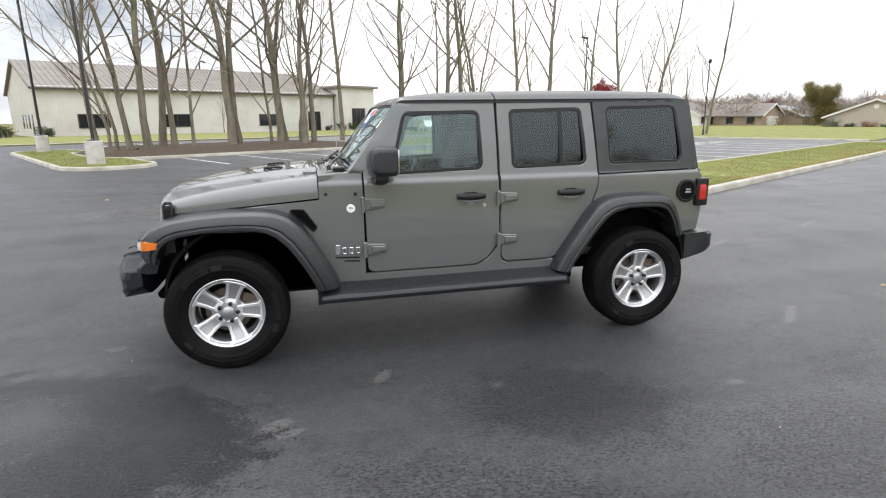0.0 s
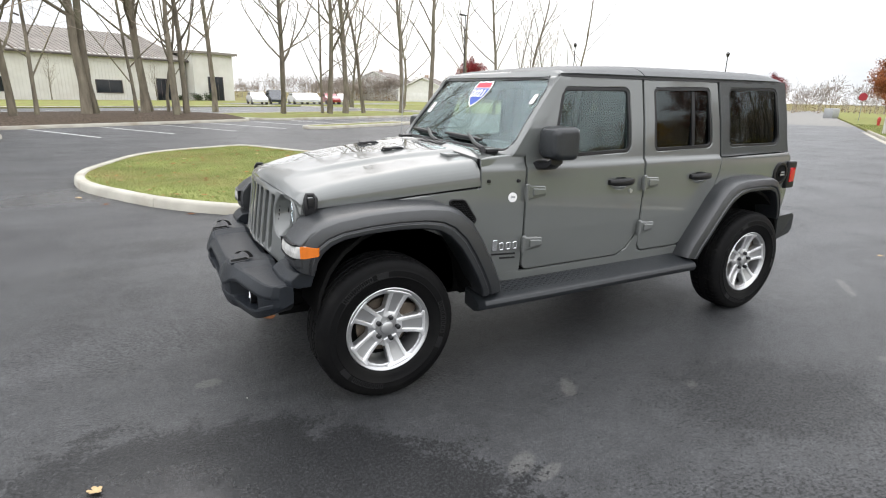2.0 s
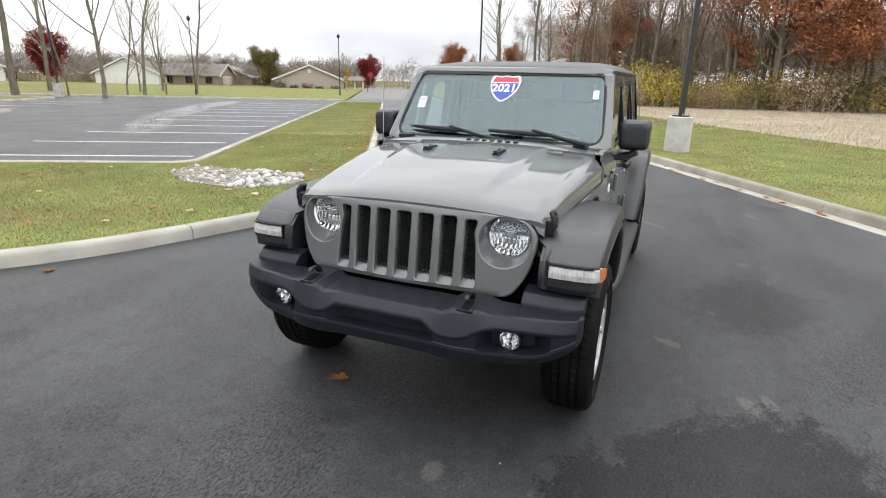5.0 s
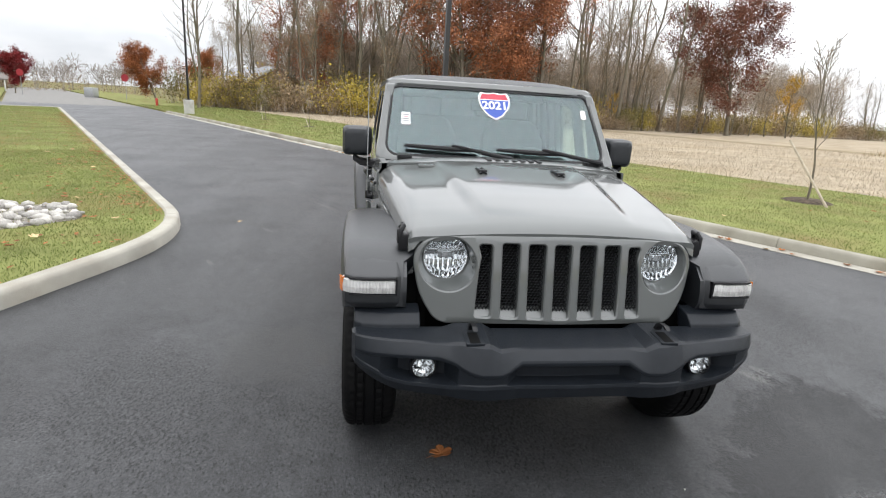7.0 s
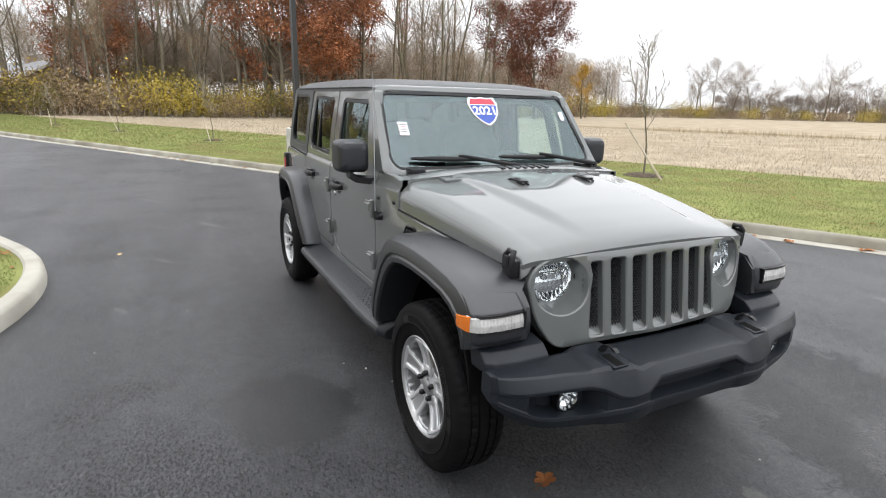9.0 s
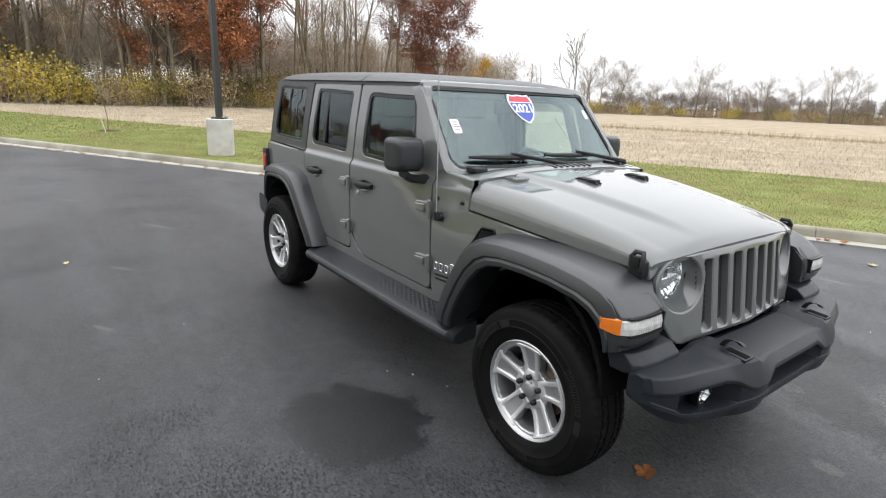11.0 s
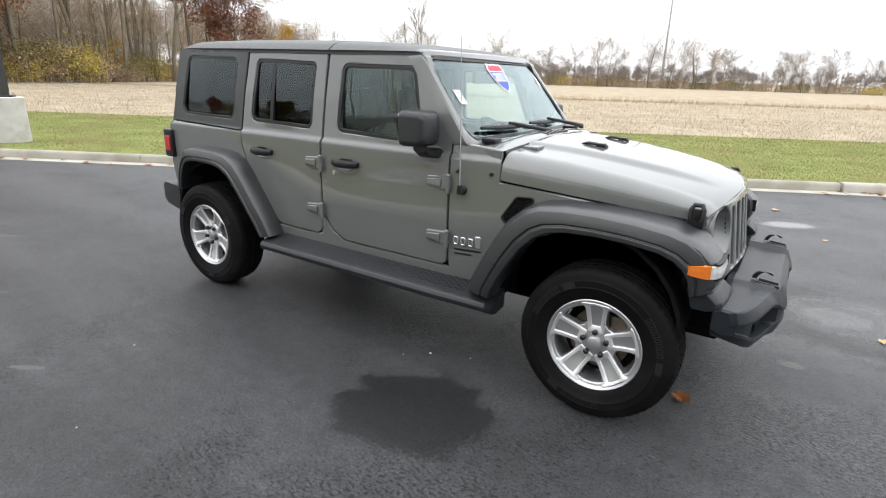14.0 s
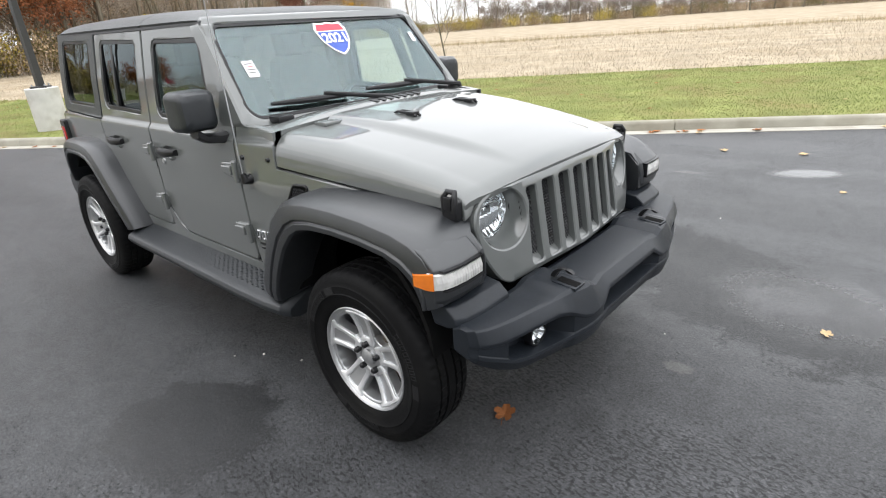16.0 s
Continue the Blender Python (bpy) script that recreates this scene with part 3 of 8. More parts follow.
kerb_line("kerb", ccw(HEAD), True, "pale concrete kerb round the grass strip")
kerb_line("kerb", [(6.1, 5.1), (-37.5, 5.1)], False, "pale concrete kerb with a gutter along the road", gutter=0.22, side=-1, mat=KERB_WORN)
kerb_line("kerb", [(16.0, 5.02), (6.12, 5.06)], False, "newer pale concrete kerb past the joint", gutter=0.20, height=0.15, width=0.19, side=-1)
kerb_line("kerb", ccw(ISLE), True, "pale concrete kerb round a parking island")
kerb_line("kerb", ccw(BED), True, "pale concrete kerb round the tree bed")
kerb_line("kerb", ccw(BEDLAWN), True, "pale concrete kerb round the lawn under the trees")
slab("lawn", inset(BEDLAWN, 0.10), -0.05, 0.105, TURF, "mown lawn under tall bare trees", "lawn")
kerb_line("kerb", ccw(BED2), True, "pale concrete kerb round a narrow island")
kerb_line("kerb", [(-41.0, -3.8), (-41.0, -45.9)], False, "pale concrete kerb at the far end of the lot", side=-1)
kerb_line("kerb", [(40, -46), (-37.5, -46)], False, "pale concrete kerb before the building's lawn", side=1)

# mounded mulch bed
bm = bmesh.new()
rings = []
for d, z in ((0.12, 0.10), (0.5, 0.20), (1.2, 0.34), (2.2, 0.42)):
    rings.append([(*W(*p), z + 0.04 * noise.noise((p[0] * 0.8, p[1] * 0.8, d))) for p in inset(ccw(BED), d)])
rows = [[bm.verts.new(p) for p in ring] for ring in rings]
n = len(rows[0])
for a, b in zip(rows, rows[1:]):
    for i in range(n):
        bm.faces.new((a[i], a[(i + 1) % n], b[(i + 1) % n], b[i]))
bmesh.ops.triangulate(bm, faces=[bm.faces.new(rows[-1])])
tagged(finish("mulch_bed", bm, MULCH, smooth=60), "mounded bark mulch bed under bare trees", "flower bed", kind="structure")


def line_mark(u, v0, v1, width=0.10):
    bm = bmesh.new()
    prism(bm, [W(*p) for p in rect(u - width / 2, u + width / 2, v0, v1)], 0.0, 0.004)
    return tagged(finish("line_marking", bm, PAINTLINE, smooth=0), "white painted parking stall line on asphalt", "road marking", "parking stall lines", "structure")


for k in range(11):
    line_mark(-8.0 - 2.62 * k, -9.6, -5.0)
for k in range(11):
    line_mark(-5.5 - 2.62 * k, -22.9, -17.6 if k not in (4, 5) else -18.0)
for k in range(9):
    line_mark(-6.0 - 2.62 * k, -41.5, -36.5)
for k in range(3):
    line_mark(1.5 + 2.62 * k, -41.5, -36.5)


# ---------------------------------------------------------------- trees and shrubs
def polytube(verts, faces, pts, radii, k):
    base = len(verts)
    side = None
    for i, p in enumerate(pts):
        d = (pts[min(i + 1, len(pts) - 1)] - pts[max(i - 1, 0)]).normalized()
        side = d.orthogonal().normalized() if side is None else (side - d * side.dot(d)).normalized()
        up = d.cross(side)
        for j in range(k):
            a = 2 * math.pi * j / k
            verts.append(p + (side * math.cos(a) + up * math.sin(a)) * radii[i])
    for i in range(len(pts) - 1):
        for j in range(k):
            a, b = base + i * k + j, base + i * k + (j + 1) % k
            faces.append((a, b, b + k, a + k))


def grow(rng, p, d, length, radius, level, wood, twigs, tips, droop=0.0, spread=1.0, bare_to=0.35, limbs=11, lift=0.25, top=3, thin=0.007, reach=1.0):
    """One branch and, on it, its own branches. wood and twigs gather (points, radii); tips the places for leaves."""
    steps = (14, 6, 3, 2)[level]
    pts, radii, dirs = [p.copy()], [radius * (1.25 if level == 0 else 1.0)], [d.copy()]
    wob = (0.12, 0.26, 0.32, 0.36)[level]
    for i in range(steps):
        d = (d + Vector((rng.gauss(0, wob), rng.gauss(0, wob), rng.gauss(0, wob * 0.6) + (lift if level else 0.06) - droop * level * 0.1)) * 0.5).normalized()
        p = p + d * (length / steps)
        pts.append(p.copy())
        dirs.append(d.copy())
        f = (i + 1) / steps
        radii.append(max(radius * (1 - 0.86 * f ** 0.9), thin * 0.8))
    (wood if level < 2 else twigs).append((pts, radii, (8, 5, 4, 3)[level]))
    if level >= 2:
        tips += pts[1:]
    if level >= top:
        return
    count = (limbs, 6, 3)[level]
    for k in range(count):
        f = (bare_to + (1 - bare_to) * (k + rng.random()) / count) if level == 0 else 0.2 + 0.8 * (k + rng.random()) / count
        i = min(int(f * steps), steps - 1)
        q = pts[i].lerp(pts[i + 1], f * steps - i)
        a = rng.random() * 2 * math.pi
        n0 = dirs[i].orthogonal().normalized()
        n1 = dirs[i].cross(n0)
        out = n0 * math.cos(a) + n1 * math.sin(a)
        ang = rng.uniform(0.5, 0.95) * spread
        nd = (dirs[i] * math.cos(ang) + out * math.sin(ang)).normalized()
        nl = length * (0.42, 0.46, 0.5)[level] * (0.45 + 0.75 * math.sin(math.pi * 0.9 * f ** 1.3) if reach > 1.05 and level == 0 else 1.12 - 0.62 * f) * rng.uniform(0.7, 1.25) * (reach if level == 0 else 1.0)
        nr = radii[i] * (0.46, 0.5, 0.55)[level]
        grow(rng, q, nd, nl, max(nr, thin), level + 1, wood, twigs, tips, droop, spread, bare_to, limbs, lift, top, thin, reach)


def leaf_cards(rng, tips, per, size, scatter):
    """Small four-cornered leaves, bent a little, strewn about the twig points."""
    c = np.array([tuple(t) for t in tips], dtype=np.float64)
    c = np.repeat(c, per, axis=0)
    c = c + rng.normal(0, scatter, c.shape)
    n = len(c)
    a = rng.normal(0, 1, (n, 3))
    a /= np.linalg.norm(a, axis=1)[:, None]
    b = np.cross(a, rng.normal(0, 1, (n, 3)))
    b /= np.linalg.norm(b, axis=1)[:, None]
    s = size * rng.uniform(0.6, 1.3, (n, 1))
    q = np.stack([c - a * s, c - b * s * 0.6, c + a * s, c + b * s * 0.6], axis=1)
    return q.reshape(-1, 3)


def make_tree(name, seed, height, radius, label, leaf=None, per=3, leaf_size=0.10, scatter=0.35, at=(0, 0), z=0.0, stems=1, lean=0.06,
              keep=1.0, **how):
    rng, nrng = random.Random(seed), np.random.default_rng(seed)
    tree = tagged(empty(name), label, "tree")
    wood, twigs, tips = [], [], []
    for s in range(stems):
        d = Vector((rng.gauss(0, lean), rng.gauss(0, lean), 1)).normalized()
        off = Vector((rng.uniform(-0.2, 0.2), rng.uniform(-0.2, 0.2), -0.1)) if stems > 1 else Vector((0, 0, -0.1))
        if stems > 1:
            d = (d + Vector((math.cos(s * 2.4), math.sin(s * 2.4), 0)) * 0.12).normalized()
        grow(rng, off, d, height * rng.uniform(0.88, 1.0), radius * rng.uniform(0.8, 1.0), 0, wood, twigs, tips, **how)
    v, f = [], []
    for pts, radii, k in wood:
        polytube(v, f, pts, radii, k)
    raw("trunk", v, f, BARK, tree, smooth=True)
    v, f = [], []
    for pts, radii, k in twigs:
        polytube(v, f, pts, radii, k)
    raw("branchwork", v, f, TWIG, tree)["kind"] = "stuff"
    if leaf is not None:
        some = [t for t in tips if rng.random() < keep]
        soup("crown", leaf_cards(nrng, some, per, leaf_size, scatter), 4, leaf, tree)["kind"] = "stuff"
    tree.location = (*at, z)
    return tree


def make_shrub(name, seed, radius, height, leaf, label, count=1550, size=0.07):
    """A thicket: many thin stems from the ground and leaves on them."""
    rng, nrng = random.Random(seed), np.random.default_rng(seed)
    bush = tagged(empty(name), label, "shrub")
    v, f, tips = [], [], []
    for _ in range(32):
        a, r = rng.random() * 6.283, radius * math.sqrt(rng.random()) * 0.7
        p = Vector((r * math.cos(a), r * math.sin(a), -0.05))
        d = Vector((math.cos(a) * rng.uniform(0, 0.5), math.sin(a) * rng.uniform(0, 0.5), 1)).normalized()
        h = height * rng.uniform(0.5, 1.15)
        pts, rad = [p.copy()], [0.022]
        for i in range(6):
            d = (d + Vector((rng.gauss(0, 0.16), rng.gauss(0, 0.16), 0.05))).normalized()
            p = p + d * h / 6
            pts.append(p.copy())
            rad.append(0.022 * (1 - (i + 1) / 6.6))
            if i > 0:
                tips += [p.copy()] * (2 if i > 2 else 1)
        polytube(v, f, pts, rad, 3)
    raw("stemwork", v, f, TWIG, bush)["kind"] = "stuff"
    per = max(1, count // len(tips))
    soup("foliage", leaf_cards(nrng, tips, per, size, radius * 0.16), 4, leaf, bush)["kind"] = "stuff"
    return bush


def spot(u, v, z=0.0, turn=0.0, s=1.0):
    return Matrix.Translation((*W(u, v), z)) @ Matrix.Rotation(turn, 4, "Z") @ Matrix.Scale(s, 4)


def place(tree, m):
    """Puts a thing at a pose with a scale of its own."""
    tree.matrix_world = m
    return tree


def copy_at(tree, m):
    c = copy_thing(tree, m)
    c.matrix_world = m
    return c


R = random.Random(5)
# tall bare trees in the mulch bed
bed_kinds = [make_tree("bare_tree", 11 + i, h, r, "tall bare deciduous tree with furrowed grey-brown bark", bare_to=b, limbs=17, lift=0.20, spread=1.05, stems=s, lean=0.05)
             for i, (h, r, b, s) in enumerate(((21, 0.21, 0.15, 1), (23, 0.27, 0.17, 1), (19, 0.15, 0.13, 1), (22, 0.22, 0.14, 2), (16, 0.11, 0.10, 1)))]
BED_TREES = [(-3.3, -28.1, 0, 0.8), (-3.1, -24.8, 4, 0.8), (-3.6, -25.8, 4, 0.85), (-4.0, -25.2, 2, 0.9), (-4.7, -24.9, 0, 0.95), (-5.9, -26.9, 0, 0.95), (-6.0, -25.3, 2, 0.95), (-7.1, -25.9, 4, 1.0),
             (-9.1, -25.9, 1, 0.95), (-9.7, -26.4, 0, 1.0), (-11.0, -25.2, 4, 0.9), (-12.3, -26.7, 1, 0.9), (-13.3, -28.0, 0, 0.9), (-13.8, -27.1, 4, 0.9), (-12.7, -24.7, 2, 0.95), (-13.2, -25.3, 2, 0.9), (-13.8, -25.5, 2, 1.0), (-18.0, -29.0, 0, 0.85),
             (-20.5, -25.9, 3, 0.8), (-23.4, -25.2, 4, 0.95), (-23.9, -25.0, 0, 0.95), (-25.1, -24.7, 0, 1.0), (-26.5, -24.3, 2, 0.9), (-29.7, -23.4, 0, 0.85), (-32.9, -22.9, 1, 0.9)]
first = set()
for u, v, k, s in BED_TREES:
    m = spot(u, v, 0.36, R.random() * 6.28, s)
    t = copy_at(bed_kinds[k], m) if k in first else place(bed_kinds[k], m)
    first.add(k)
    tagged(t, group="bare trees in the mulch bed")

# the wood along the field: bare trees, rust-leaved oaks, shrubs at its edge
wood_kinds = [make_tree("bare_tree", 41 + i, h, r, "slender bare woodland tree with grey bark", bare_to=b, limbs=12, lift=0.20, spread=1.0, stems=s, lean=0.045)
              for i, (h, r, b, s) in enumerate(((19, 0.21, 0.30, 1), (21, 0.25, 0.34, 1), (16, 0.15, 0.26, 2), (20, 0.19, 0.32, 1)))]
oak_kinds = [make_tree("oak_tree", 61 + i, h, r, "oak tree holding rust-brown autumn leaves", leaf=LEAF_RUST, per=24, leaf_size=0.10, scatter=0.36, bare_to=0.16, limbs=26, reach=1.10, spread=1.3, lift=0.12, lean=0.03)
             for i, (h, r) in enumerate(((16.5, 0.27), (15.0, 0.24)))]
yellow_kind = make_tree("yellow_tree", 71, 8.5, 0.12, "small tree with golden yellow autumn leaves", leaf=LEAF_YELLOW, per=4, leaf_size=0.10, scatter=0.28, bare_to=0.2, limbs=11)
tan_kind = make_tree("brown_tree", 73, 12.5, 0.16, "woodland tree with a thin tan-brown crown", leaf=LEAF_BROWN, per=4, leaf_size=0.06, scatter=0.30, bare_to=0.28, limbs=12, spread=1.15, lean=0.09)
used = set()


def plant(kind, u, v, s, z=0.0, group=""):
    m = spot(u, v, z, R.random() * 6.28, s)
    t = copy_at(kind, m) if kind.name in used else place(kind, m)
    used.add(kind.name)
    if group:
        t["group"] = group
    return t


# edge of the wood: from beside the road, round behind the field
EDGE = [(-66, 13), (-57, 12.3), (-49, 12.6), (-43, 17), (-38, 23), (-35.5, 30), (-32.5, 38), (-31, 46), (-29.5, 54), (-28.5, 62), (-28, 72), (-25, 84), (-20, 94), (-13, 102)]


def along(points, f):
    f = max(0.0, min(0.9999, f)) * (len(points) - 1)
    i = int(f)
    a, b = Vector(points[i]), Vector(points[i + 1])
    p, d = a.lerp(b, f - i), (b - a).normalized()
    return p, Vector((d.y, -d.x)) * -1


for k in range(70):
    f = (k + R.random()) / 70
    p, n = along(EDGE, f)
    q = p + n * R.uniform(1.5, 16)
    plant(wood_kinds[R.randrange(4)], q.x, q.y, R.uniform(0.7, 1.1) * (1 if f < 0.66 else 0.55), group="bare trees of the wood")
for k in range(42):
    f = (k + R.random()) / 42
    p, n = along(EDGE, f)
    q = p + n * R.uniform(1.0, 11)
    plant(tan_kind, q.x, q.y, R.uniform(0.55, 0.95) * (1 if f < 0.66 else 0.75), group="brown trees of the wood")
for u, v, k, s in ((-51.5, 20.6, 0, 0.72), (-36.4, 35.6, 1, 0.95), (-37.0, 29.6, 0, 1.05), (-36.0, 33.2, 1, 1.05)):
    plant(oak_kinds[k], u, v, s, group="oaks of the wood")
plant(make_tree("oak_tree", 68, 13.4, 0.30, "broad dark oak holding maroon-brown leaves at the wood's corner", leaf=LEAF_MAROON, per=26, leaf_size=0.105, scatter=0.40, bare_to=0.20, limbs=28, reach=1.22, spread=1.3, lift=0.14, lean=0.02), -25.6, 56.4, 0.84)
# tall trees and lower brown ones where the wood comes forward behind the field
for u, v, k, s in ((-34.5, 37.0, 1, 1.05), (-33.5, 40.0, 3, 1.0), (-33.8, 43.0, 0, 1.1), (-31.6, 45.5, 1, 1.0), (-31.0, 48.0, 3, 1.1), (-30.2, 51.0, 0, 1.05), (-29.4, 53.5, 1, 0.95), (-28.6, 55.6, 2, 1.0), (-43.5, 22.5, 1, 0.95), (-41.5, 24.5, 3, 0.95), (-39.5, 27.0, 2, 1.0), (-47.5, 19.0, 3, 0.9)):
    plant(wood_kinds[k], u, v, s, group="bare trees of the wood")
for u, v, s in ((-28.8, 52.2, 0.62), (-27.6, 55.0, 0.58), (-26.2, 58.6, 0.55), (-25.6, 61.5, 0.50), (-25.0, 64.0, 0.48), (-30.8, 49.0, 0.72), (-32.0, 44.2, 0.7), (-24.0, 68.5, 0.45), (-33.0, 41.0, 0.7)):
    plant(tan_kind, u, v, s, group="brown trees of the wood")
plant(yellow_kind, -23.4, 65.6, 0.80)
plant(yellow_kind, -33.0, 47.0, 0.45)
shrub_kinds = [make_shrub("shrub", 81, 2.3, 2.5, LEAF_OLIVE, "dense olive and brown shrub at the wood's edge", size=0.084),
               make_shrub("shrub", 82, 2.1, 2.4, LEAF_GOLD, "dense golden-green shrub at the wood's edge", size=0.084),
               make_shrub("shrub", 83, 2.4, 2.2, LEAF_BROWN, "dense brown autumn brush at the wood's edge", size=0.084)]
for k in range(120):
    f = (k + R.random() * 0.8) / 120
    p, n = along(EDGE, f)
    q = p + n * R.uniform(-0.9, 3.4)
    kind = shrub_kinds[R.choices((0, 1, 2), (2, 4.0 if f < 0.34 else 1.3, 2.0))[0]]
    plant(kind, q.x, q.y, R.uniform(0.55, 1.25) * (1.15 if f < 0.34 else 0.95), group="shrubs along the wood")


def far_wood(name, path, depth, count, height, label, seed, leaf=TWIG, leaves=None, wide=0.005, haze=None):
    """A far or inner wood as one thing nobody could count: thin upright stems and fans of twigs."""
    nrng = np.random.default_rng(seed)
    rng = random.Random(seed)
    quads = []
    for k in range(count):
        p, n = along(path, rng.random())
        q = p + n * depth * rng.random()
        x, y = W(q.x, q.y)
        h = height * rng.uniform(0.45, 1.1) * (0.8 + 0.35 * noise.noise((q.x * 0.05, q.y * 0.05, seed)))
        w = wide * h
        a = rng.random() * 3.14
        dx, dy = math.cos(a) * w, math.sin(a) * w
        lx, ly = rng.gauss(0, 0.05) * h, rng.gauss(0, 0.05) * h
        bend = [(0, 0, 0), (lx * 0.1 + rng.gauss(0, 0.012) * h, ly * 0.1 + rng.gauss(0, 0.012) * h, h * 0.35), (lx * 0.5 + rng.gauss(0, 0.02) * h, ly * 0.5 + rng.gauss(0, 0.02) * h, h * 0.7), (lx, ly, h)]
        for (ax, ay, az, ka), (bx, by, bz, kb) in zip([(*a, k) for a, k in zip(bend, (1, 0.75, 0.5))], [(*b, k) for b, k in zip(bend[1:], (0.75, 0.5, 0.15))]):
            quads += [(x + ax - dx * ka, y + ay - dy * ka, az), (x + ax + dx * ka, y + ay + dy * ka, az), (x + bx + dx * kb, y + by + dy * kb, bz), (x + bx - dx * kb, y + by - dy * kb, bz)]
        for _ in range(16):
            f = rng.uniform(0.25, 0.97)
            b = rng.random() * 6.283
            r = h * rng.uniform(0.08, 0.26) * (1.1 - 0.5 * f)
            z0 = h * f
            cx, cy = x + lx * f, y + ly * f
            ex, ey, ez = cx + math.cos(b) * r, cy + math.sin(b) * r, z0 + r * rng.uniform(0.4, 1.3)
            t = w * 0.34
            quads += [(cx, cy, z0 - t), (cx, cy, z0 + t), (ex, ey, ez + t * 0.3), (ex, ey, ez - t * 0.3)]
    wood = tagged(empty(name), label, "woods", kind="stuff")
    if haze:
        # crowns of fine twigs: slivers that fan upwards round the crown's foot
        crowns, each, size, thick = haze
        out = []
        for k in range(crowns):
            p, n = along(path, (k + rng.random()) / crowns)
            q = p + n * depth * rng.random()
            r = size * rng.uniform(0.6, 1.25)
            foot = np.array((*W(q.x, q.y), height * rng.uniform(0.22, 0.62)))
            m = int(each * rng.uniform(0.6, 1.3))
            d = nrng.normal(0, 1, (m, 3))
            d[:, 2] = np.abs(d[:, 2]) * 1.15
            d /= np.linalg.norm(d, axis=1)[:, None]
            c = foot + d * r * nrng.uniform(0.15, 1.0, (m, 1)) ** 0.6 * (1.0, 1.0, 1.35)
            v = d + nrng.normal(0, 0.45, (m, 3)) + (0, 0, 0.35)
            v *= (0.28 * size ** 0.5 * nrng.uniform(0.4, 1.2, (m, 1))) / np.linalg.norm(v, axis=1)[:, None]
            s = np.cross(v, nrng.normal(0, 1, (m, 3)))
            s *= thick * nrng.uniform(0.5, 1.3, (m, 1)) / np.linalg.norm(s, axis=1)[:, None]
            out.append(np.stack([c - v - s, c - v + s, c + v + s * 0.4, c + v - s * 0.4], axis=1).reshape(-1, 3))
        soup("twig_haze", np.concatenate(out), 4, leaf, wood)["kind"] = "stuff"
    soup("branchwork", quads, 4, leaf, wood)["kind"] = "stuff"
    if leaves:
        c = []
        for _ in range(leaves[1]):
            p, n = along(path, rng.random())
            q = p + n * depth * rng.random()
            hz = height * leaves[3] * rng.random() ** 1.5 * (0.7 + 0.6 * noise.noise((q.x * 0.07, q.y * 0.07, 3.3)))
            c.append(Vector((*W(q.x, q.y), max(0.1, hz))))
        soup("foliage", leaf_cards(nrng, c, 5, leaves[2], 0.5), 4, leaves[0], wood)["kind"] = "stuff"
    return wood


far_wood("inner_wood", [(-72, 20), (-62, 20), (-52, 24), (-46, 32), (-42, 42), (-40, 52), (-38, 62), (-37, 74), (-33, 88), (-27, 98)], 18, 330, 12.0, "dense bare autumn wood behind the field's edge", 101, TWIG, (LEAF_BROWN, 15000, 0.085, 0.55), wide=0.0036, haze=(430, 430, 2.5, 0.021))
FARLINE = [(-13, 103), (5, 110), (22, 116), (40, 119), (60, 117), (85, 112), (120, 102), (165, 86)]
far_wood("far_wood", [(a, b + 3) for a, b in FARLINE], 10, 1300, 5.6, "far bare woods along the horizon", 102, FARWOOD, (LEAF_BROWN, 5200, 0.14, 0.42), wide=0.012, haze=(360, 150, 1.35, 0.036))
far_wood("far_wood", [(-150, 60), (-130, -10), (-125, -60), (-120, -110), (-60, -150)], 24, 1300, 6.0, "far bare trees behind the houses", 103, FARWOOD, (LEAF_BROWN, 5000, 0.13, 0.6), wide=0.010, haze=(200, 130, 2.2, 0.05))
far_wood("far_wood", [(-130, -3), (-128, -20), (-124, -40), (-118, -62), (-100, -100)], 12, 900, 6.0, "grey-brown bare wood close behind the houses", 104, FARWOOD, (LEAF_BROWN, 3000, 0.13, 0.5), wide=0.010, haze=(260, 200, 1.9, 0.045))
far_kinds = [make_tree("field_tree", 141 + i, h, 0.17, "far bare field tree on the horizon", bare_to=0.42, limbs=10, spread=1.3, reach=1.1, lift=0.22, thin=0.026, top=2, leaf=lf, per=15, leaf_size=0.062, scatter=0.42)
             for i, (h, lf) in enumerate(((8.6, LEAF_HAZE), (8.0, LEAF_HAZE), (9.0, TWIG), (8.2, LEAF_BROWN)))]
for k in range(46):
    p, n = along(FARLINE, (k + R.random()) / 46)
    plant(far_kinds[R.choice((0, 1, 1, 2))], p.x, p.y + R.uniform(-1, 8), R.uniform(0.55, 0.95), group="field trees on the horizon")
for u, v, k, s in ((-14, 103, 0, 0.95), (-16, 100, 2, 0.95), (-11, 104, 0, 0.9), (-8.5, 105, 2, 0.85), (2.0, 108, 2, 1.0), (13.8, 112, 1, 0.85), (24.3, 116, 3, 0.95), (34.4, 116, 2, 1.1), (38.5, 116, 0, 0.95), (42.6, 114, 2, 1.02), (46, 115, 3, 0.8), (58, 112, 0, 0.75), (64, 114, 1, 0.9), (69, 114, 0, 0.85)):
    plant(far_kinds[k], u, v, s, group="field trees on the horizon")
for k in range(60):
    f = (k + R.random()) / 60
    p, n = along(FARLINE, f)
    plant(shrub_kinds[R.choices((0, 1, 2), (2, 1.2, 3))[0]], p.x, p.y + R.uniform(-1.5, 1.5), R.uniform(0.55, 0.95), group="shrubs along the far field")

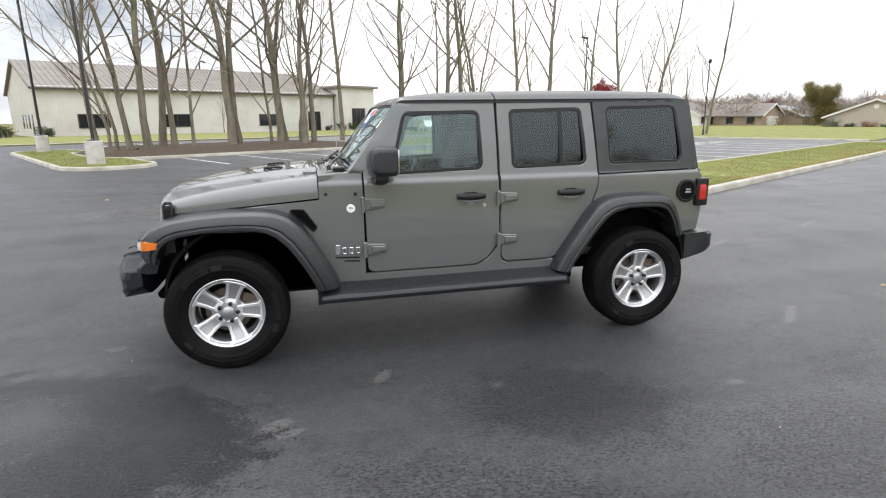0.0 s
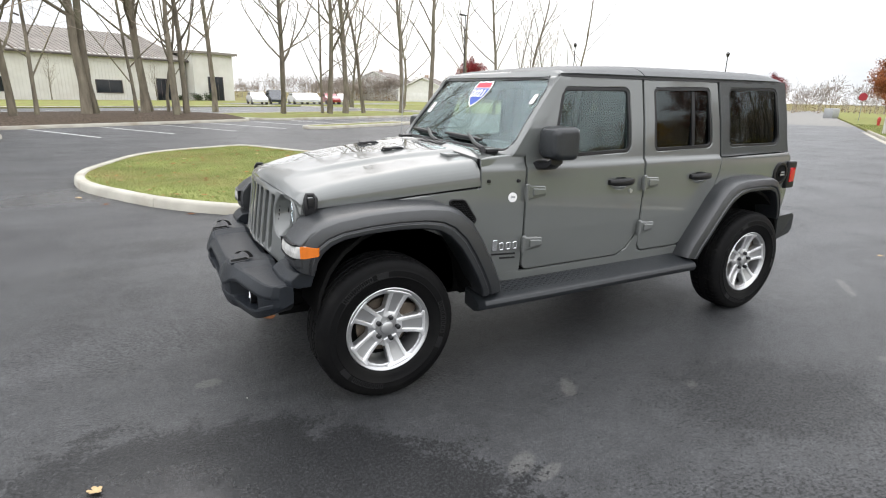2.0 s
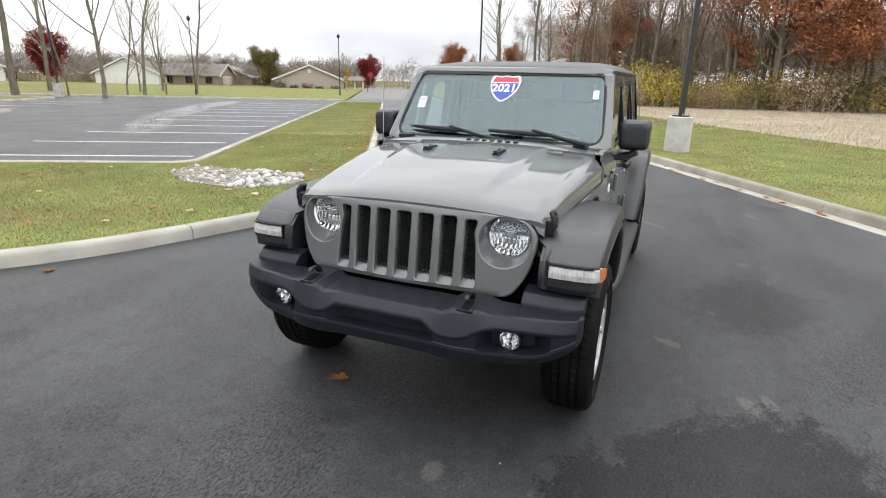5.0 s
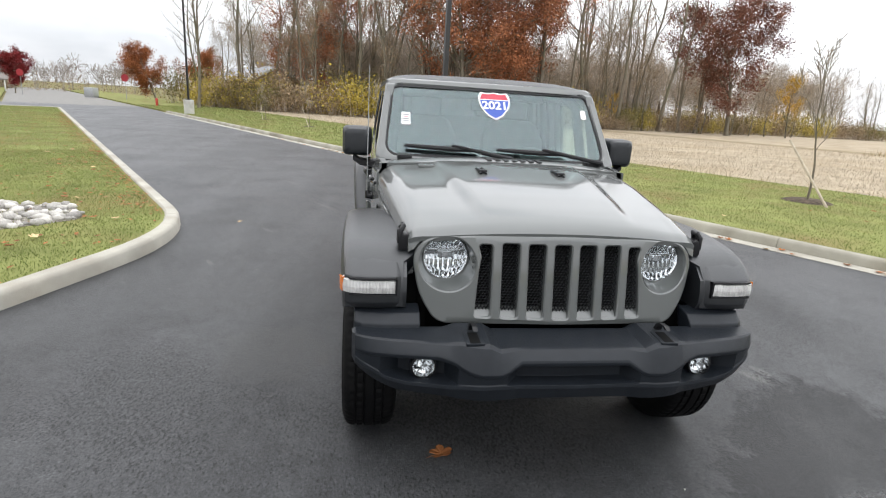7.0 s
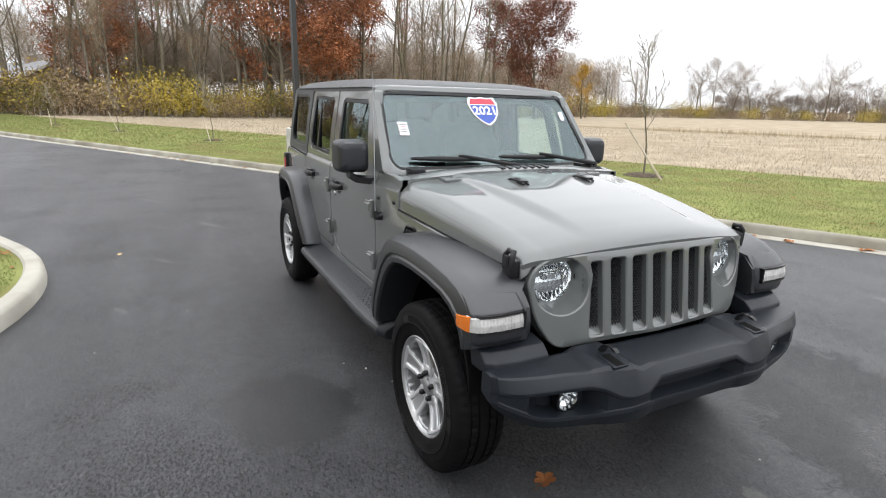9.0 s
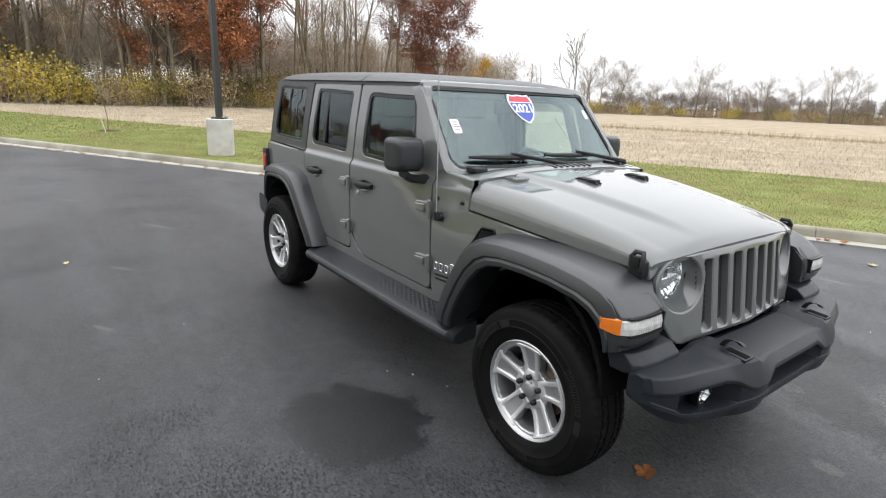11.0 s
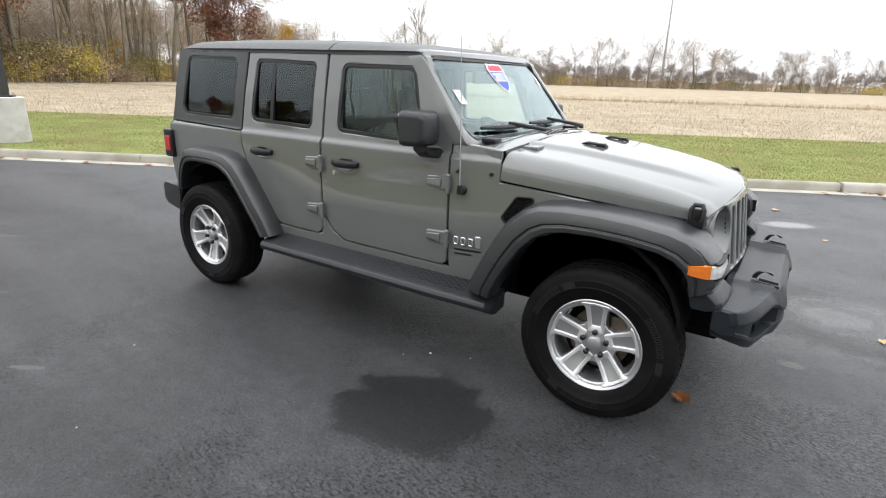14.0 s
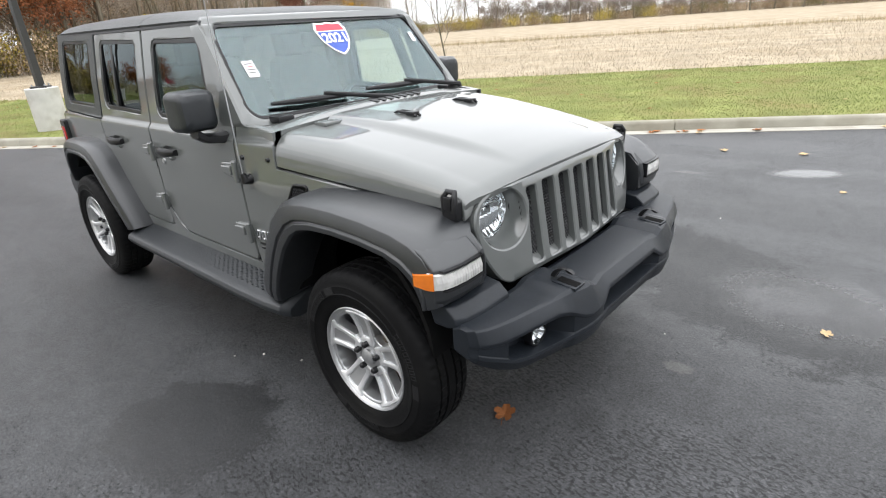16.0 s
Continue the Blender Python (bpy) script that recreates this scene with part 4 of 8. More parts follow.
# autumn trees by the houses
maple = make_tree("maple_tree", 91, 5.6, 0.12, "round red maple tree beside the street", leaf=LEAF_RED, per=20, leaf_size=0.085, scatter=0.26, bare_to=0.2, limbs=18, spread=1.2, reach=1.06, lift=0.16)
plant(maple, -80.9, -2.6, 0.70)
plant(maple, -65.5, -38.4, 0.9)
plant(maple, -113.0, -31.5, 0.62)
orange = make_tree("maple_tree", 92, 6.6, 0.14, "orange-red maple tree beside the street", leaf=LEAF_ORANGE, per=20, leaf_size=0.09, scatter=0.30, bare_to=0.18, limbs=18, spread=1.25, reach=1.06, lift=0.14)
plant(orange, -71.0, 10.6, 0.80)
plant(orange, -70.0, 15.2, 0.80)
plant(yellow_kind, -78.0, -5.6, 0.38)
ever = make_tree("leafy_tree", 93, 7.5, 0.16, "round olive-brown leafy tree behind the houses", leaf=LEAF_OLIVE, per=30, leaf_size=0.11, scatter=0.4, bare_to=0.12, limbs=20, spread=1.35, reach=1.2, lift=0.12)
plant(ever, -106, -22.2, 0.72)
for u, v, k, s in ((-39.5, -20.8, 0, 0.85), (-42.2, -20.3, 4, 0.8), (-44.1, -19.8, 2, 0.9), (-46.9, -19.1, 4, 0.8), (-50.4, -17.7, 2, 0.85), (-41.0, -24.0, 4, 0.8), (-50, -30, 1, 0.8), (-54, -24, 4, 0.9), (-47, -36, 0, 0.8), (-43, -40, 3, 0.8)):
    used.add(bed_kinds[k].name)
    plant(bed_kinds[k], u, v, s, group="bare trees on the far lawn")
for u, v, s in ((-60, -24, 0.6), (-47, 9.5, 0.8), (-52, 11, 0.8)):
    plant(wood_kinds[R.randrange(4)], u, v, s)

# young trees staked in the verge
sapling = make_tree("sapling", 95, 2.7, 0.028, "thin young bare tree tied to a leaning wooden stake", bare_to=0.35, limbs=9, lift=0.35, spread=0.8, lean=0.02)
bm = bmesh.new()
tube(bm, [(-0.515, -0.497, -0.1), (-0.096, 0.483, 1.12)], [0.024, 0.020], 6)
part("stake", bm, WOODSTAKE, sapling, "weathered wooden stake")
bm = bmesh.new()
bmesh.ops.create_cone(bm, cap_ends=True, segments=14, radius1=0.5, radius2=0.3, depth=0.06)
part("mulch_ring", bm, MULCH, sapling, "bark mulch ring")
place(sapling, spot(-1.1, 9.9, 0.12, 2.2, 1.05))
sapling["group"] = "saplings on the verge"
for u, v, s in ((-16.4, 8.9, 0.78), (-23.3, 8.9, 0.75), (-29.8, 9.0, 0.72)):
    copy_at(sapling, spot(u, v, 0.12, 2.0 + 0.5 * R.random(), s))


# ---------------------------------------------------------------- light poles
def light_pole(name, u, v, height, label, pedestal=0.85, radius=0.065, heads=1, ped_r=0.30, turn=0.0):
    pole = tagged(empty(name), label, "light pole")
    if pedestal:
        bm = bmesh.new()
        cyl(bm, (0, 0, -0.2), (0, 0, pedestal - 0.015), ped_r, ped_r, 28)
        cyl(bm, (0, 0, pedestal - 0.016), (0, 0, pedestal), ped_r, ped_r - 0.015, 28)
        part("pedestal", bm, PEDESTAL, pole, "pale concrete pedestal", smooth=50)
        bm = bmesh.new()
        box(bm, -0.15, 0.15, -0.15, 0.15, pedestal - 0.002, pedestal + 0.035, 0.006)
        part("base_plate", bm, POLE, pole)
        for a in range(4):
            bm = bmesh.new()
            x, y = 0.115 * (1 if a % 2 else -1), 0.115 * (1 if a > 1 else -1)
            cyl(bm, (x, y, pedestal), (x, y, pedestal + 0.075), 0.014, 0.014, 8)
            part("anchor_bolt", bm, GALV, pole)
    bm = bmesh.new()
    cyl(bm, (0, 0, pedestal), (0, 0, height), radius, radius * 0.85, 4 if radius > 0.055 else 12)
    part("shaft", bm, POLE, pole, smooth=20)
    for h in range(heads):
        bm = bmesh.new()
        s = 1 if h == 0 else -1
        box(bm, 0.0 if s > 0 else -0.72, 0.72 if s > 0 else 0.0, -0.16, 0.16, height - 0.04, height + 0.05, 0.02)
        box(bm, 0.2 * s - 0.05, 0.2 * s + 0.05, -0.03, 0.03, height - 0.08, height - 0.03)
        part("lamp_head", bm, POLE, pole)
    pole.matrix_world = spot(u, v, 0.1, turn)
    return pole


light_pole("light_pole", -10.8 * CU + 1.2 * SU, 10.8 * SU + 1.2 * CU, 8.2, "dark square light pole on a concrete pedestal in the grass verge", turn=1.0, radius=0.085)
light_pole("light_pole", -1.6, -20.3, 8.2, "dark light pole on a concrete pedestal in the parking island", turn=1.0, radius=0.075)
light_pole("light_pole", -1.65, -32.6, 8.0, "dark light pole with two lamp heads on a concrete pedestal", heads=2, radius=0.075)
light_pole("light_pole", -34.2, 5.8, 7.6, "slim dark light pole on a concrete pedestal beside the road", turn=3.6)
light_pole("light_pole", -39.0, -23.6, 8.0, "dark light pole on a concrete pedestal by the tree bed", turn=0.5)


def post_lamp(u, v, h):
    lamp = tagged(empty("street_lamp"), "slim dark post lamp with a lantern head", "street lamp", "post lamps by the street")
    bm = bmesh.new()
    tube(bm, [(0, 0, -0.1), (0, 0, 0.5), (0, 0, 0.55), (0, 0, h - 0.5)], [0.09, 0.08, 0.05, 0.04], 10)
    part("post", bm, POLE, lamp)
    bm = bmesh.new()
    for z, r0, r1, d in ((h - 0.42, 0.09, 0.17, 0.22), (h - 0.2, 0.19, 0.04, 0.16)):
        bmesh.ops.create_cone(bm, cap_ends=True, segments=12, radius1=r0, radius2=r1, depth=d, matrix=Matrix.Translation((0, 0, z)))
    part("lantern", bm, POLE, lamp)
    lamp.matrix_world = spot(u, v, 0.05)
    return lamp


post_lamp(-55.8, -5.0, 6.1)
post_lamp(-48.0, -17.0, 6.6)
post_lamp(-62.0, -58.0, 6.5)


# ---------------------------------------------------------------- metal building behind the trees
def opening(parent, name, u0, u1, z0, z1, face_v, out, panes=2):
    win = empty(name)
    win.parent = parent
    bm = bmesh.new()
    box(bm, u0, u1, min(face_v, face_v + out * 0.042), max(face_v, face_v + out * 0.042), z0, z1)
    part("mullion_panel", bm, TRIM, win)
    bm = bmesh.new()
    t = 0.08
    for a, b, c, d in ((u0 - t, u1 + t, z1, z1 + t), (u0 - t, u1 + t, z0 - t, z0), (u0 - t, u0, z0, z1), (u1, u1 + t, z0, z1)):
        box(bm, a, b, min(face_v, face_v + out * 0.09), max(face_v, face_v + out * 0.09), c, d)
    part("frame", bm, TRIM, win)
    for k in range(panes):
        bm = bmesh.new()
        a, b = u0 + (u1 - u0) * k / panes + 0.03, u0 + (u1 - u0) * (k + 1) / panes - 0.03
        box(bm, a, b, min(face_v, face_v + out * 0.052), max(face_v, face_v + out * 0.052), z0, z1)
        part("pane", bm, DARKPANE, win)
    return win


hall = tagged(empty("metal_building"), "long cream metal-sided building with a grey standing-seam roof", "building")
HU0, HU1, HV0, HV1, EAVE, RIDGE = -46.0, -7.0, -74.5, -98.0, 5.7, 9.4
bm = bmesh.new()
mid = (HV0 + HV1) / 2
loft(bm, [[(u, HV0, -0.1), (u, HV0, EAVE), (u, mid, RIDGE - 0.15), (u, HV1, EAVE), (u, HV1, -0.1)] for u in (HU0, HU1)])
part("wall", bm, SIDING, hall, "cream ribbed metal siding", smooth=20)
for k in range(96):
    bm = bmesh.new()
    u = HU0 + 0.2 + (HU1 - HU0 - 0.4) * k / 95
    box(bm, u - 0.025, u + 0.025, HV0, HV0 + 0.035, 0, EAVE)
    part("rib", bm, SIDING, hall, smooth=0)
for k in range(30):
    v = HV0 - 0.4 - 22.5 * k / 29
    z = EAVE + (RIDGE - EAVE) * (1 - abs(v - mid) / (HV0 - mid)) - 0.2
    bm = bmesh.new()
    box(bm, HU1, HU1 + 0.035, v - 0.025, v + 0.025, 0, z)
    part("rib", bm, SIDING, hall, smooth=0)
for s in (1, -1):
    bm = bmesh.new()
    ev = mid + s * (HV0 - mid + 0.5)
    ez = EAVE - 0.16
    loft(bm, [[(u, mid, RIDGE), (u, ev, ez), (u, ev, ez - 0.2), (u, mid, RIDGE - 0.2)] for u in (HU0 - 0.4, HU1 + 0.4)])
    part("roof", bm, ROOFMETAL, hall, "grey standing-seam metal roof", smooth=20)
    if s > 0:
        for k in range(66):
            u = HU0 - 0.3 + (HU1 - HU0 + 0.6) * k / 65
            bm = bmesh.new()
            loft(bm, [[(u + du, mid, RIDGE), (u + du, ev, ez), (u + du, ev, ez + 0.07), (u + du, mid, RIDGE + 0.07)] for du in (-0.03, 0.03)])
            part("roof_seam", bm, ROOFMETAL, hall, smooth=0)
        bm = bmesh.new()
        box(bm, HU0 - 0.4, HU1 + 0.4, ev, ev + 0.14, ez - 0.24, ez - 0.02, 0.02)
        part("gutter", bm, TRIM, hall, "dark brown eave gutter")
bm = bmesh.new()
box(bm, HU1 - 0.35, HU1 - 0.2, HV0, HV0 + 0.12, 0, EAVE - 0.2)
part("downpipe", bm, SIDING, hall)
for a in (-11.0, -20.5, -33.5):
    opening(hall, "window", a - 3.2, a, 1.0, 2.5, HV0, 1, 2)
opening(hall, "door", -43.5, -41.5, 0.1, 2.9, HV0, 1, 3)
for k in range(4):
    v = HV0 - 3.0 - 2.6 * k
    bm = bmesh.new()
    box(bm, HU1 + 0.005, HU1 + 0.06, v - 1.1, v, 0.9 if k else 0.1, 2.6, 0.01)
    part("window", bm, DARKPANE, hall)
# taller end with the entry
bm = bmesh.new()
loft(bm, [[(u, HV0 + 1.5, -0.1), (u, HV0 + 1.5, 6.6), (u, HV0 - 12, 6.6), (u, HV0 - 12, -0.1)] for u in (-53.0, -46.3)])
part("entry_wing", bm, SIDING, hall, "taller cream entry wing")
bm = bmesh.new()
box(bm, -53.6, -45.7, HV0 - 12.4, HV0 + 2.1, 6.6, 6.95, 0.04)
part("wing_roof", bm, ROOFMETAL, hall)
opening(hall, "door", -51.0, -48.6, 0.1, 3.4, HV0 + 1.5, 1, 3)
bm = bmesh.new()
tube(bm, [(-30, mid, RIDGE), (-30, mid, RIDGE + 1.0), (-30.4, mid, RIDGE + 1.2), (-30.9, mid, RIDGE + 1.0)], 0.12, 8)
part("vent_pipe", bm, TRIM, hall)
hall.matrix_world = Matrix.Rotation(SITE, 4, "Z")
wall_shed = tagged(empty("metal_building"), "second low cream metal building beside the first", "building")
bm = bmesh.new()
loft(bm, [[(u, -82, -0.1), (u, -82, 3.6), (u, -90, 5.4), (u, -98, 3.6), (u, -98, -0.1)] for u in (6.0, 30.0)])
part("wall", bm, SIDING, wall_shed, smooth=20)
bm = bmesh.new()
loft(bm, [[(u, -81.6, 3.55), (u, -90, 5.5), (u, -98.4, 3.55), (u, -98.4, 3.75), (u, -90, 5.7), (u, -81.6, 3.75)] for u in (5.6, 30.4)])
part("roof", bm, GREYSHINGLE, wall_shed)
wall_shed.matrix_world = Matrix.Rotation(SITE, 4, "Z")
hedge = make_shrub("hedge", 84, 0.9, 1.1, LEAF_GREEN, "clipped dark green hedge by the building", count=1800, size=0.06)
place(hedge, spot(-47.5, -71.2, 0.05))
for u, s in ((-45.6, 0.9), (-43.2, 0.7), (-7.2, 1.0), (-3.4, 1.2)):
    copy_at(hedge, spot(u, -71.6, 0.05, R.random() * 6, s))
for u in (-13.2, -26.6, -39.0):
    plant(wood_kinds[2], u, -70.6, 0.34, group="small ornamental trees by the building")


# ---------------------------------------------------------------- houses at the end of the street
TANSIDING = material("tan_house_siding", (0.42, 0.365, 0.305), 0.8, vary=0.1, scale=6, bump=0.2, bump_scale=20)


def house(u, v, turn, w, d, wall_h, roof_h, wall, roof, label, z=-0.3, garage=False, plain_gable=False):
    h = tagged(empty("house"), label, "house", "houses along the street")
    bm = bmesh.new()
    loft(bm, [[(x, -d / 2, -0.3), (x, -d / 2, wall_h), (x, 0, wall_h + roof_h * 0.94), (x, d / 2, wall_h), (x, d / 2, -0.3)] for x in (-w / 2, w / 2)])
    part("wall", bm, wall, h, smooth=20)
    bm = bmesh.new()
    e = 0.5
    sl = roof_h / (d / 2)
    loft(bm, [[(x, -d / 2 - e, wall_h - e * sl), (x, 0, wall_h + roof_h), (x, d / 2 + e, wall_h - e * sl), (x, d / 2 + e, wall_h - e * sl + 0.18), (x, 0, wall_h + roof_h + 0.2), (x, -d / 2 - e, wall_h - e * sl + 0.18)] for x in (-w / 2 - 0.4, w / 2 + 0.4)])
    part("roof", bm, roof, h, smooth=20)
    for s in (-1, 1):
        for k in range(3):
            x = -w / 2 + w * (k + 0.5) / 3
            opening(h, "window", x - 0.6, x + 0.6, 0.9, 2.1, s * d / 2, s, 2)
        bm = bmesh.new()
        if s > 0 and garage:
            box(bm, w / 2 - 0.02, w / 2 + 0.06, -2.4, 2.4, 0.0, 2.2, 0.01)
            part("garage_door", bm, VINYL, h, "white panelled garage door")
        elif plain_gable:
            cyl(bm, (s * w / 2, 0, wall_h + roof_h * 0.62), (s * (w / 2 + 0.06), 0, wall_h + roof_h * 0.62), 0.32, 0.32, 20)
            part("gable_vent", bm, VINYL, h, "round white gable vent")
        else:
            box(bm, s * w / 2 - (0.05 if s < 0 else 0), s * w / 2 + (0.05 if s > 0 else 0), -0.7, 0.7, 0.9, 2.1)
            part("window", bm, DARKPANE, h)
    for gx in (-w / 2 - 0.42, w / 2 + 0.42):
        for g in (-1, 1):
            bm = bmesh.new()
            loft(bm, [[(x, g * (d / 2 + e), wall_h - e * sl - 0.06), (x, 0, wall_h + roof_h - 0.06), (x, 0, wall_h + roof_h + 0.2), (x, g * (d / 2 + e), wall_h - e * sl + 0.2)] for x in (gx - 0.03, gx + 0.03)])
            part("gable_trim", bm, VINYL, h, "white gable trim", smooth=0)
    bm = bmesh.new()
    box(bm, w * 0.18, w * 0.18 + 0.7, -0.4, 0.4, wall_h + roof_h * 0.5, wall_h + roof_h + 0.7, 0.02)
    part("chimney", bm, BRICK, h)
    h.matrix_world = spot(u, v, z, turn)
    return h


near_house = house(-103, -13.0, 0.56, 15, 11.5, 2.2, 2.3, TANSIDING, SHINGLE, "tan brick single-storey house with a brown gable roof", z=-0.75, plain_gable=True)
# clipped bushes along its gable, and a porch with white columns beside it
for k, (y, size, kind) in enumerate(((-2.6, 0.75, 0), (-0.4, 1.0, 1), (1.6, 0.7, 0), (4.2, 0.8, 2), (-5.0, 1.3, 0))):
    bush = make_shrub("bush", 201 + k, 0.9 * size, 1.25 * size, (LEAF_GREEN, LEAF_MAROON, LEAF_OLIVE)[kind], ("clipped dark green bush against a tan house wall", "round maroon bush against a tan house wall", "olive bush against a tan house wall")[kind], count=1100, size=0.07)
    bush["group"] = "bushes along the house"
    bush.matrix_world = near_house.matrix_world @ Matrix.Translation((8.6, y, 0.3))
porch = tagged(empty("porch"), "small white-columned porch with a low brown roof", "porch")
for y in (-1.4, 0.0, 1.4):
    bm = bmesh.new()
    cyl(bm, (0.9, y, -0.2), (0.9, y, 2.1), 0.11, 0.09, 14)
    part("column", bm, VINYL, porch, "white column", smooth=50)
bm = bmesh.new()
loft(bm, [[(-1.2, y, 2.75), (1.2, y, 2.1), (1.2, y, 2.26), (-1.2, y, 2.95)] for y in (-1.8, 1.8)])
part("roof", bm, SHINGLE, porch, smooth=20)
porch.matrix_world = near_house.matrix_world @ Matrix.Translation((7.2, 7.6, 0.0))
house(-111, -35.5, 2.0, 11, 9, 2.3, 2.0, BRICK, SHINGLE, "low brown house with a white gable", garage=True, z=-0.5)
house(-106, -44.5, 0.60, 12, 10, 2.3, 2.5, VINYL, SHINGLE, "white single-storey house with a grey gable roof", garage=True, z=-0.4)
house(-122, -30, 0.4, 14, 9, 2.3, 1.8, BRICK, GREYSHINGLE, "far low house with a pale grey roof", z=-0.6)
house(-112, -90, 0.9, 20, 11, 4.6, 2.4, VINYL, SHINGLE, "two-storey white town house", garage=True)
house(-104, -71, 0.9, 14, 11, 2.8, 2.6, VINYL, SHINGLE, "white house with a steep gable", garage=True)
house(-66, 20.5, 0.5, 16, 9, 2.4, 2.3, BRICK, GREYSHINGLE, "long low house with a pale grey roof behind shrubs")
house(-55, 60.5, 1.0, 13, 11, 2.6, 2.9, BRICK, SHINGLE, "brown house with steep gables behind the bare wood")
house(-47.5, 69, 1.0, 9, 9, 2.5, 2.2, TANSIDING, SHINGLE, "tan house with a gable behind the bare wood")


# ---------------------------------------------------------------- far signs, tower, parked cars
tower = tagged(empty("antenna_mast"), "slim grey steel mast with antennas beyond the field", "mast")
bm = bmesh.new()
cyl(bm, (0, 0, -0.5), (0, 0, 25), 0.34, 0.16, 14)
part("shaft", bm, GALV, tower, smooth=50)
bm = bmesh.new()
for a in range(3):
    box(bm, 0.7 * math.cos(a * 2.094) - 0.15, 0.7 * math.cos(a * 2.094) + 0.15, 0.7 * math.sin(a * 2.094) - 0.15, 0.7 * math.sin(a * 2.094) + 0.15, 23.5, 25.2)
part("antenna_panel", bm, GALV, tower)
tower.matrix_world = spot(47.15, 149.15, 0)


def stop_sign(u, v):
    s = tagged(empty("road_sign"), "octagonal red road sign on a steel post", "road sign")
    bm = bmesh.new()
    cyl(bm, (0, 0, -0.1), (0, 0, 2.7), 0.03, 0.03, 6)
    part("post", bm, GALV, s)
    bm = bmesh.new()
    cyl(bm, (0.03, 0, 2.3), (0.045, 0, 2.3), 0.38, 0.38, 8)
    part("plate", bm, material("sign_red", (0.32, 0.02, 0.03), 0.5, vary=0.05), s)
    s.matrix_world = spot(u, v, 0.0)


stop_sign(-62.0, 6.3)
stop_sign(-74.0, -2.0)
utility = tagged(empty("utility_box"), "grey utility cabinet beside the street", "utility box")
bm = bmesh.new()
box(bm, -0.7, 0.7, -0.5, 0.5, -0.1, 1.1, 0.04)
part("cabinet", bm, GALV, utility)
utility.matrix_world = spot(-76, 4.6, 0.0)
hydrant = tagged(empty("fire_hydrant"), "red fire hydrant on the grass verge", "hydrant")
bm = bmesh.new()
tube(bm, [(0, 0, 0), (0, 0, 0.06), (0, 0, 0.08), (0, 0, 0.5), (0, 0, 0.52), (0, 0, 0.62), (0, 0, 0.7)], [0.16, 0.16, 0.1, 0.1, 0.13, 0.1, 0.03], 12)
cyl(bm, (-0.2, 0, 0.42), (0.2, 0, 0.42), 0.05, 0.05, 10)
part("barrel", bm, material("hydrant_red", (0.42, 0.04, 0.03), 0.5, vary=0.08), hydrant)
hydrant.matrix_world = spot(-48.5, 6.6, 0.05)


def parked_car(u, v, turn, paint, label, van=False):
    c = tagged(empty("car"), label, "car", "cars parked by the far building")
    bm = bmesh.new()
    hw = 0.88
    side = [(-2.2, 0.35), (-2.25, 0.75), (-2.1, 0.95), (-1.75, 1.0), (-1.2, 1.45 + 0.25 * van), (0.35, 1.48 + 0.25 * van), (1.05, 1.0), (2.05, 0.88), (2.25, 0.65), (2.2, 0.35)]
    loft(bm, [[(x, y * (1 - 0.12 * max(0, z - 0.95) / 0.5), z) for x, z in side] for y in (-hw, hw)])
    part("body", bm, paint, c, smooth=35)
    bm = bmesh.new()
    for s in (-1, 1):
        box(bm, -1.15, 0.55, s * hw * 0.93 - 0.02, s * hw * 0.93 + 0.02, 1.0, 1.36)
    part("window", bm, DARKPANE, c)
    for x in (-1.35, 1.4):
        for s in (-1, 1):
            bm = bmesh.new()
            cyl(bm, (x, s * 0.72, 0.33), (x, s * 0.91, 0.33), 0.33, 0.33, 20)
            part("wheel", bm, TRIM, c)
    c.matrix_world = spot(u, v, 0.0, turn)


white_paint = material("white_car_paint", (0.7, 0.7, 0.7), 0.25, coat=1, vary=0.03)
dark_paint = material("dark_car_paint", (0.03, 0.035, 0.045), 0.25, coat=1, vary=0.05)
red_paint = material("red_car_paint", (0.25, 0.02, 0.03), 0.25, coat=1, vary=0.05)
slab("parking_lot", rect(-70, -38, -58, -50.5), -0.05, 0.094, ASPHALT, "far asphalt parking lot by the lawn", "road")
for k, (u, p, lab) in enumerate(((-44.0, dark_paint, "dark parked car far across the lot"), (-47.5, white_paint, "white parked car far across the lot"), (-50.0, white_paint, "white parked car far across the lot"), (-53.2, red_paint, "dark red parked car far across the lot"), (-56.0, white_paint, "white parked car far across the lot"), (-41.0, white_paint, "white parked car far across the lot"))):
    parked_car(u, -53.5 + 0.3 * (k % 2), 1.57, p, lab, k == 0)


from mathutils.geometry import delaunay_2d_cdt

# ---------------------------------------------------------------- the grey four-door off-roader
PAINT = material("grey_car_paint", (0.108, 0.1140, 0.1105), 0.38, vary=0.03, scale=3, coat=1.0, spec=0.15)
PAINT.node_tree.nodes["Principled BSDF"].inputs["Coat IOR"].default_value = 1.66
PLASTIC = material("textured_black_plastic", (0.0150, 0.0172, 0.0198), 0.37, vary=0.14, scale=20, bump=0.12, bump_scale=450, spec=0.50)
BUMPER = material("dark_bumper_plastic", (0.0112, 0.0137, 0.0176), 0.38, vary=0.15, scale=20, bump=0.12, bump_scale=450, spec=0.30)
FLARE = material("grained_dark_flare_plastic", (0.0150, 0.0167, 0.0190), 0.35, vary=0.10, scale=20, bump=0.10, bump_scale=450, spec=0.80)
HARDTOP = material("charcoal_hardtop", (0.034, 0.038, 0.039), 0.42, vary=0.08, scale=6, bump=0.12, bump_scale=600)
BLACK = material("black_trim", (0.008, 0.008, 0.009), 0.35, vary=0.1, scale=10, spec=0.35)
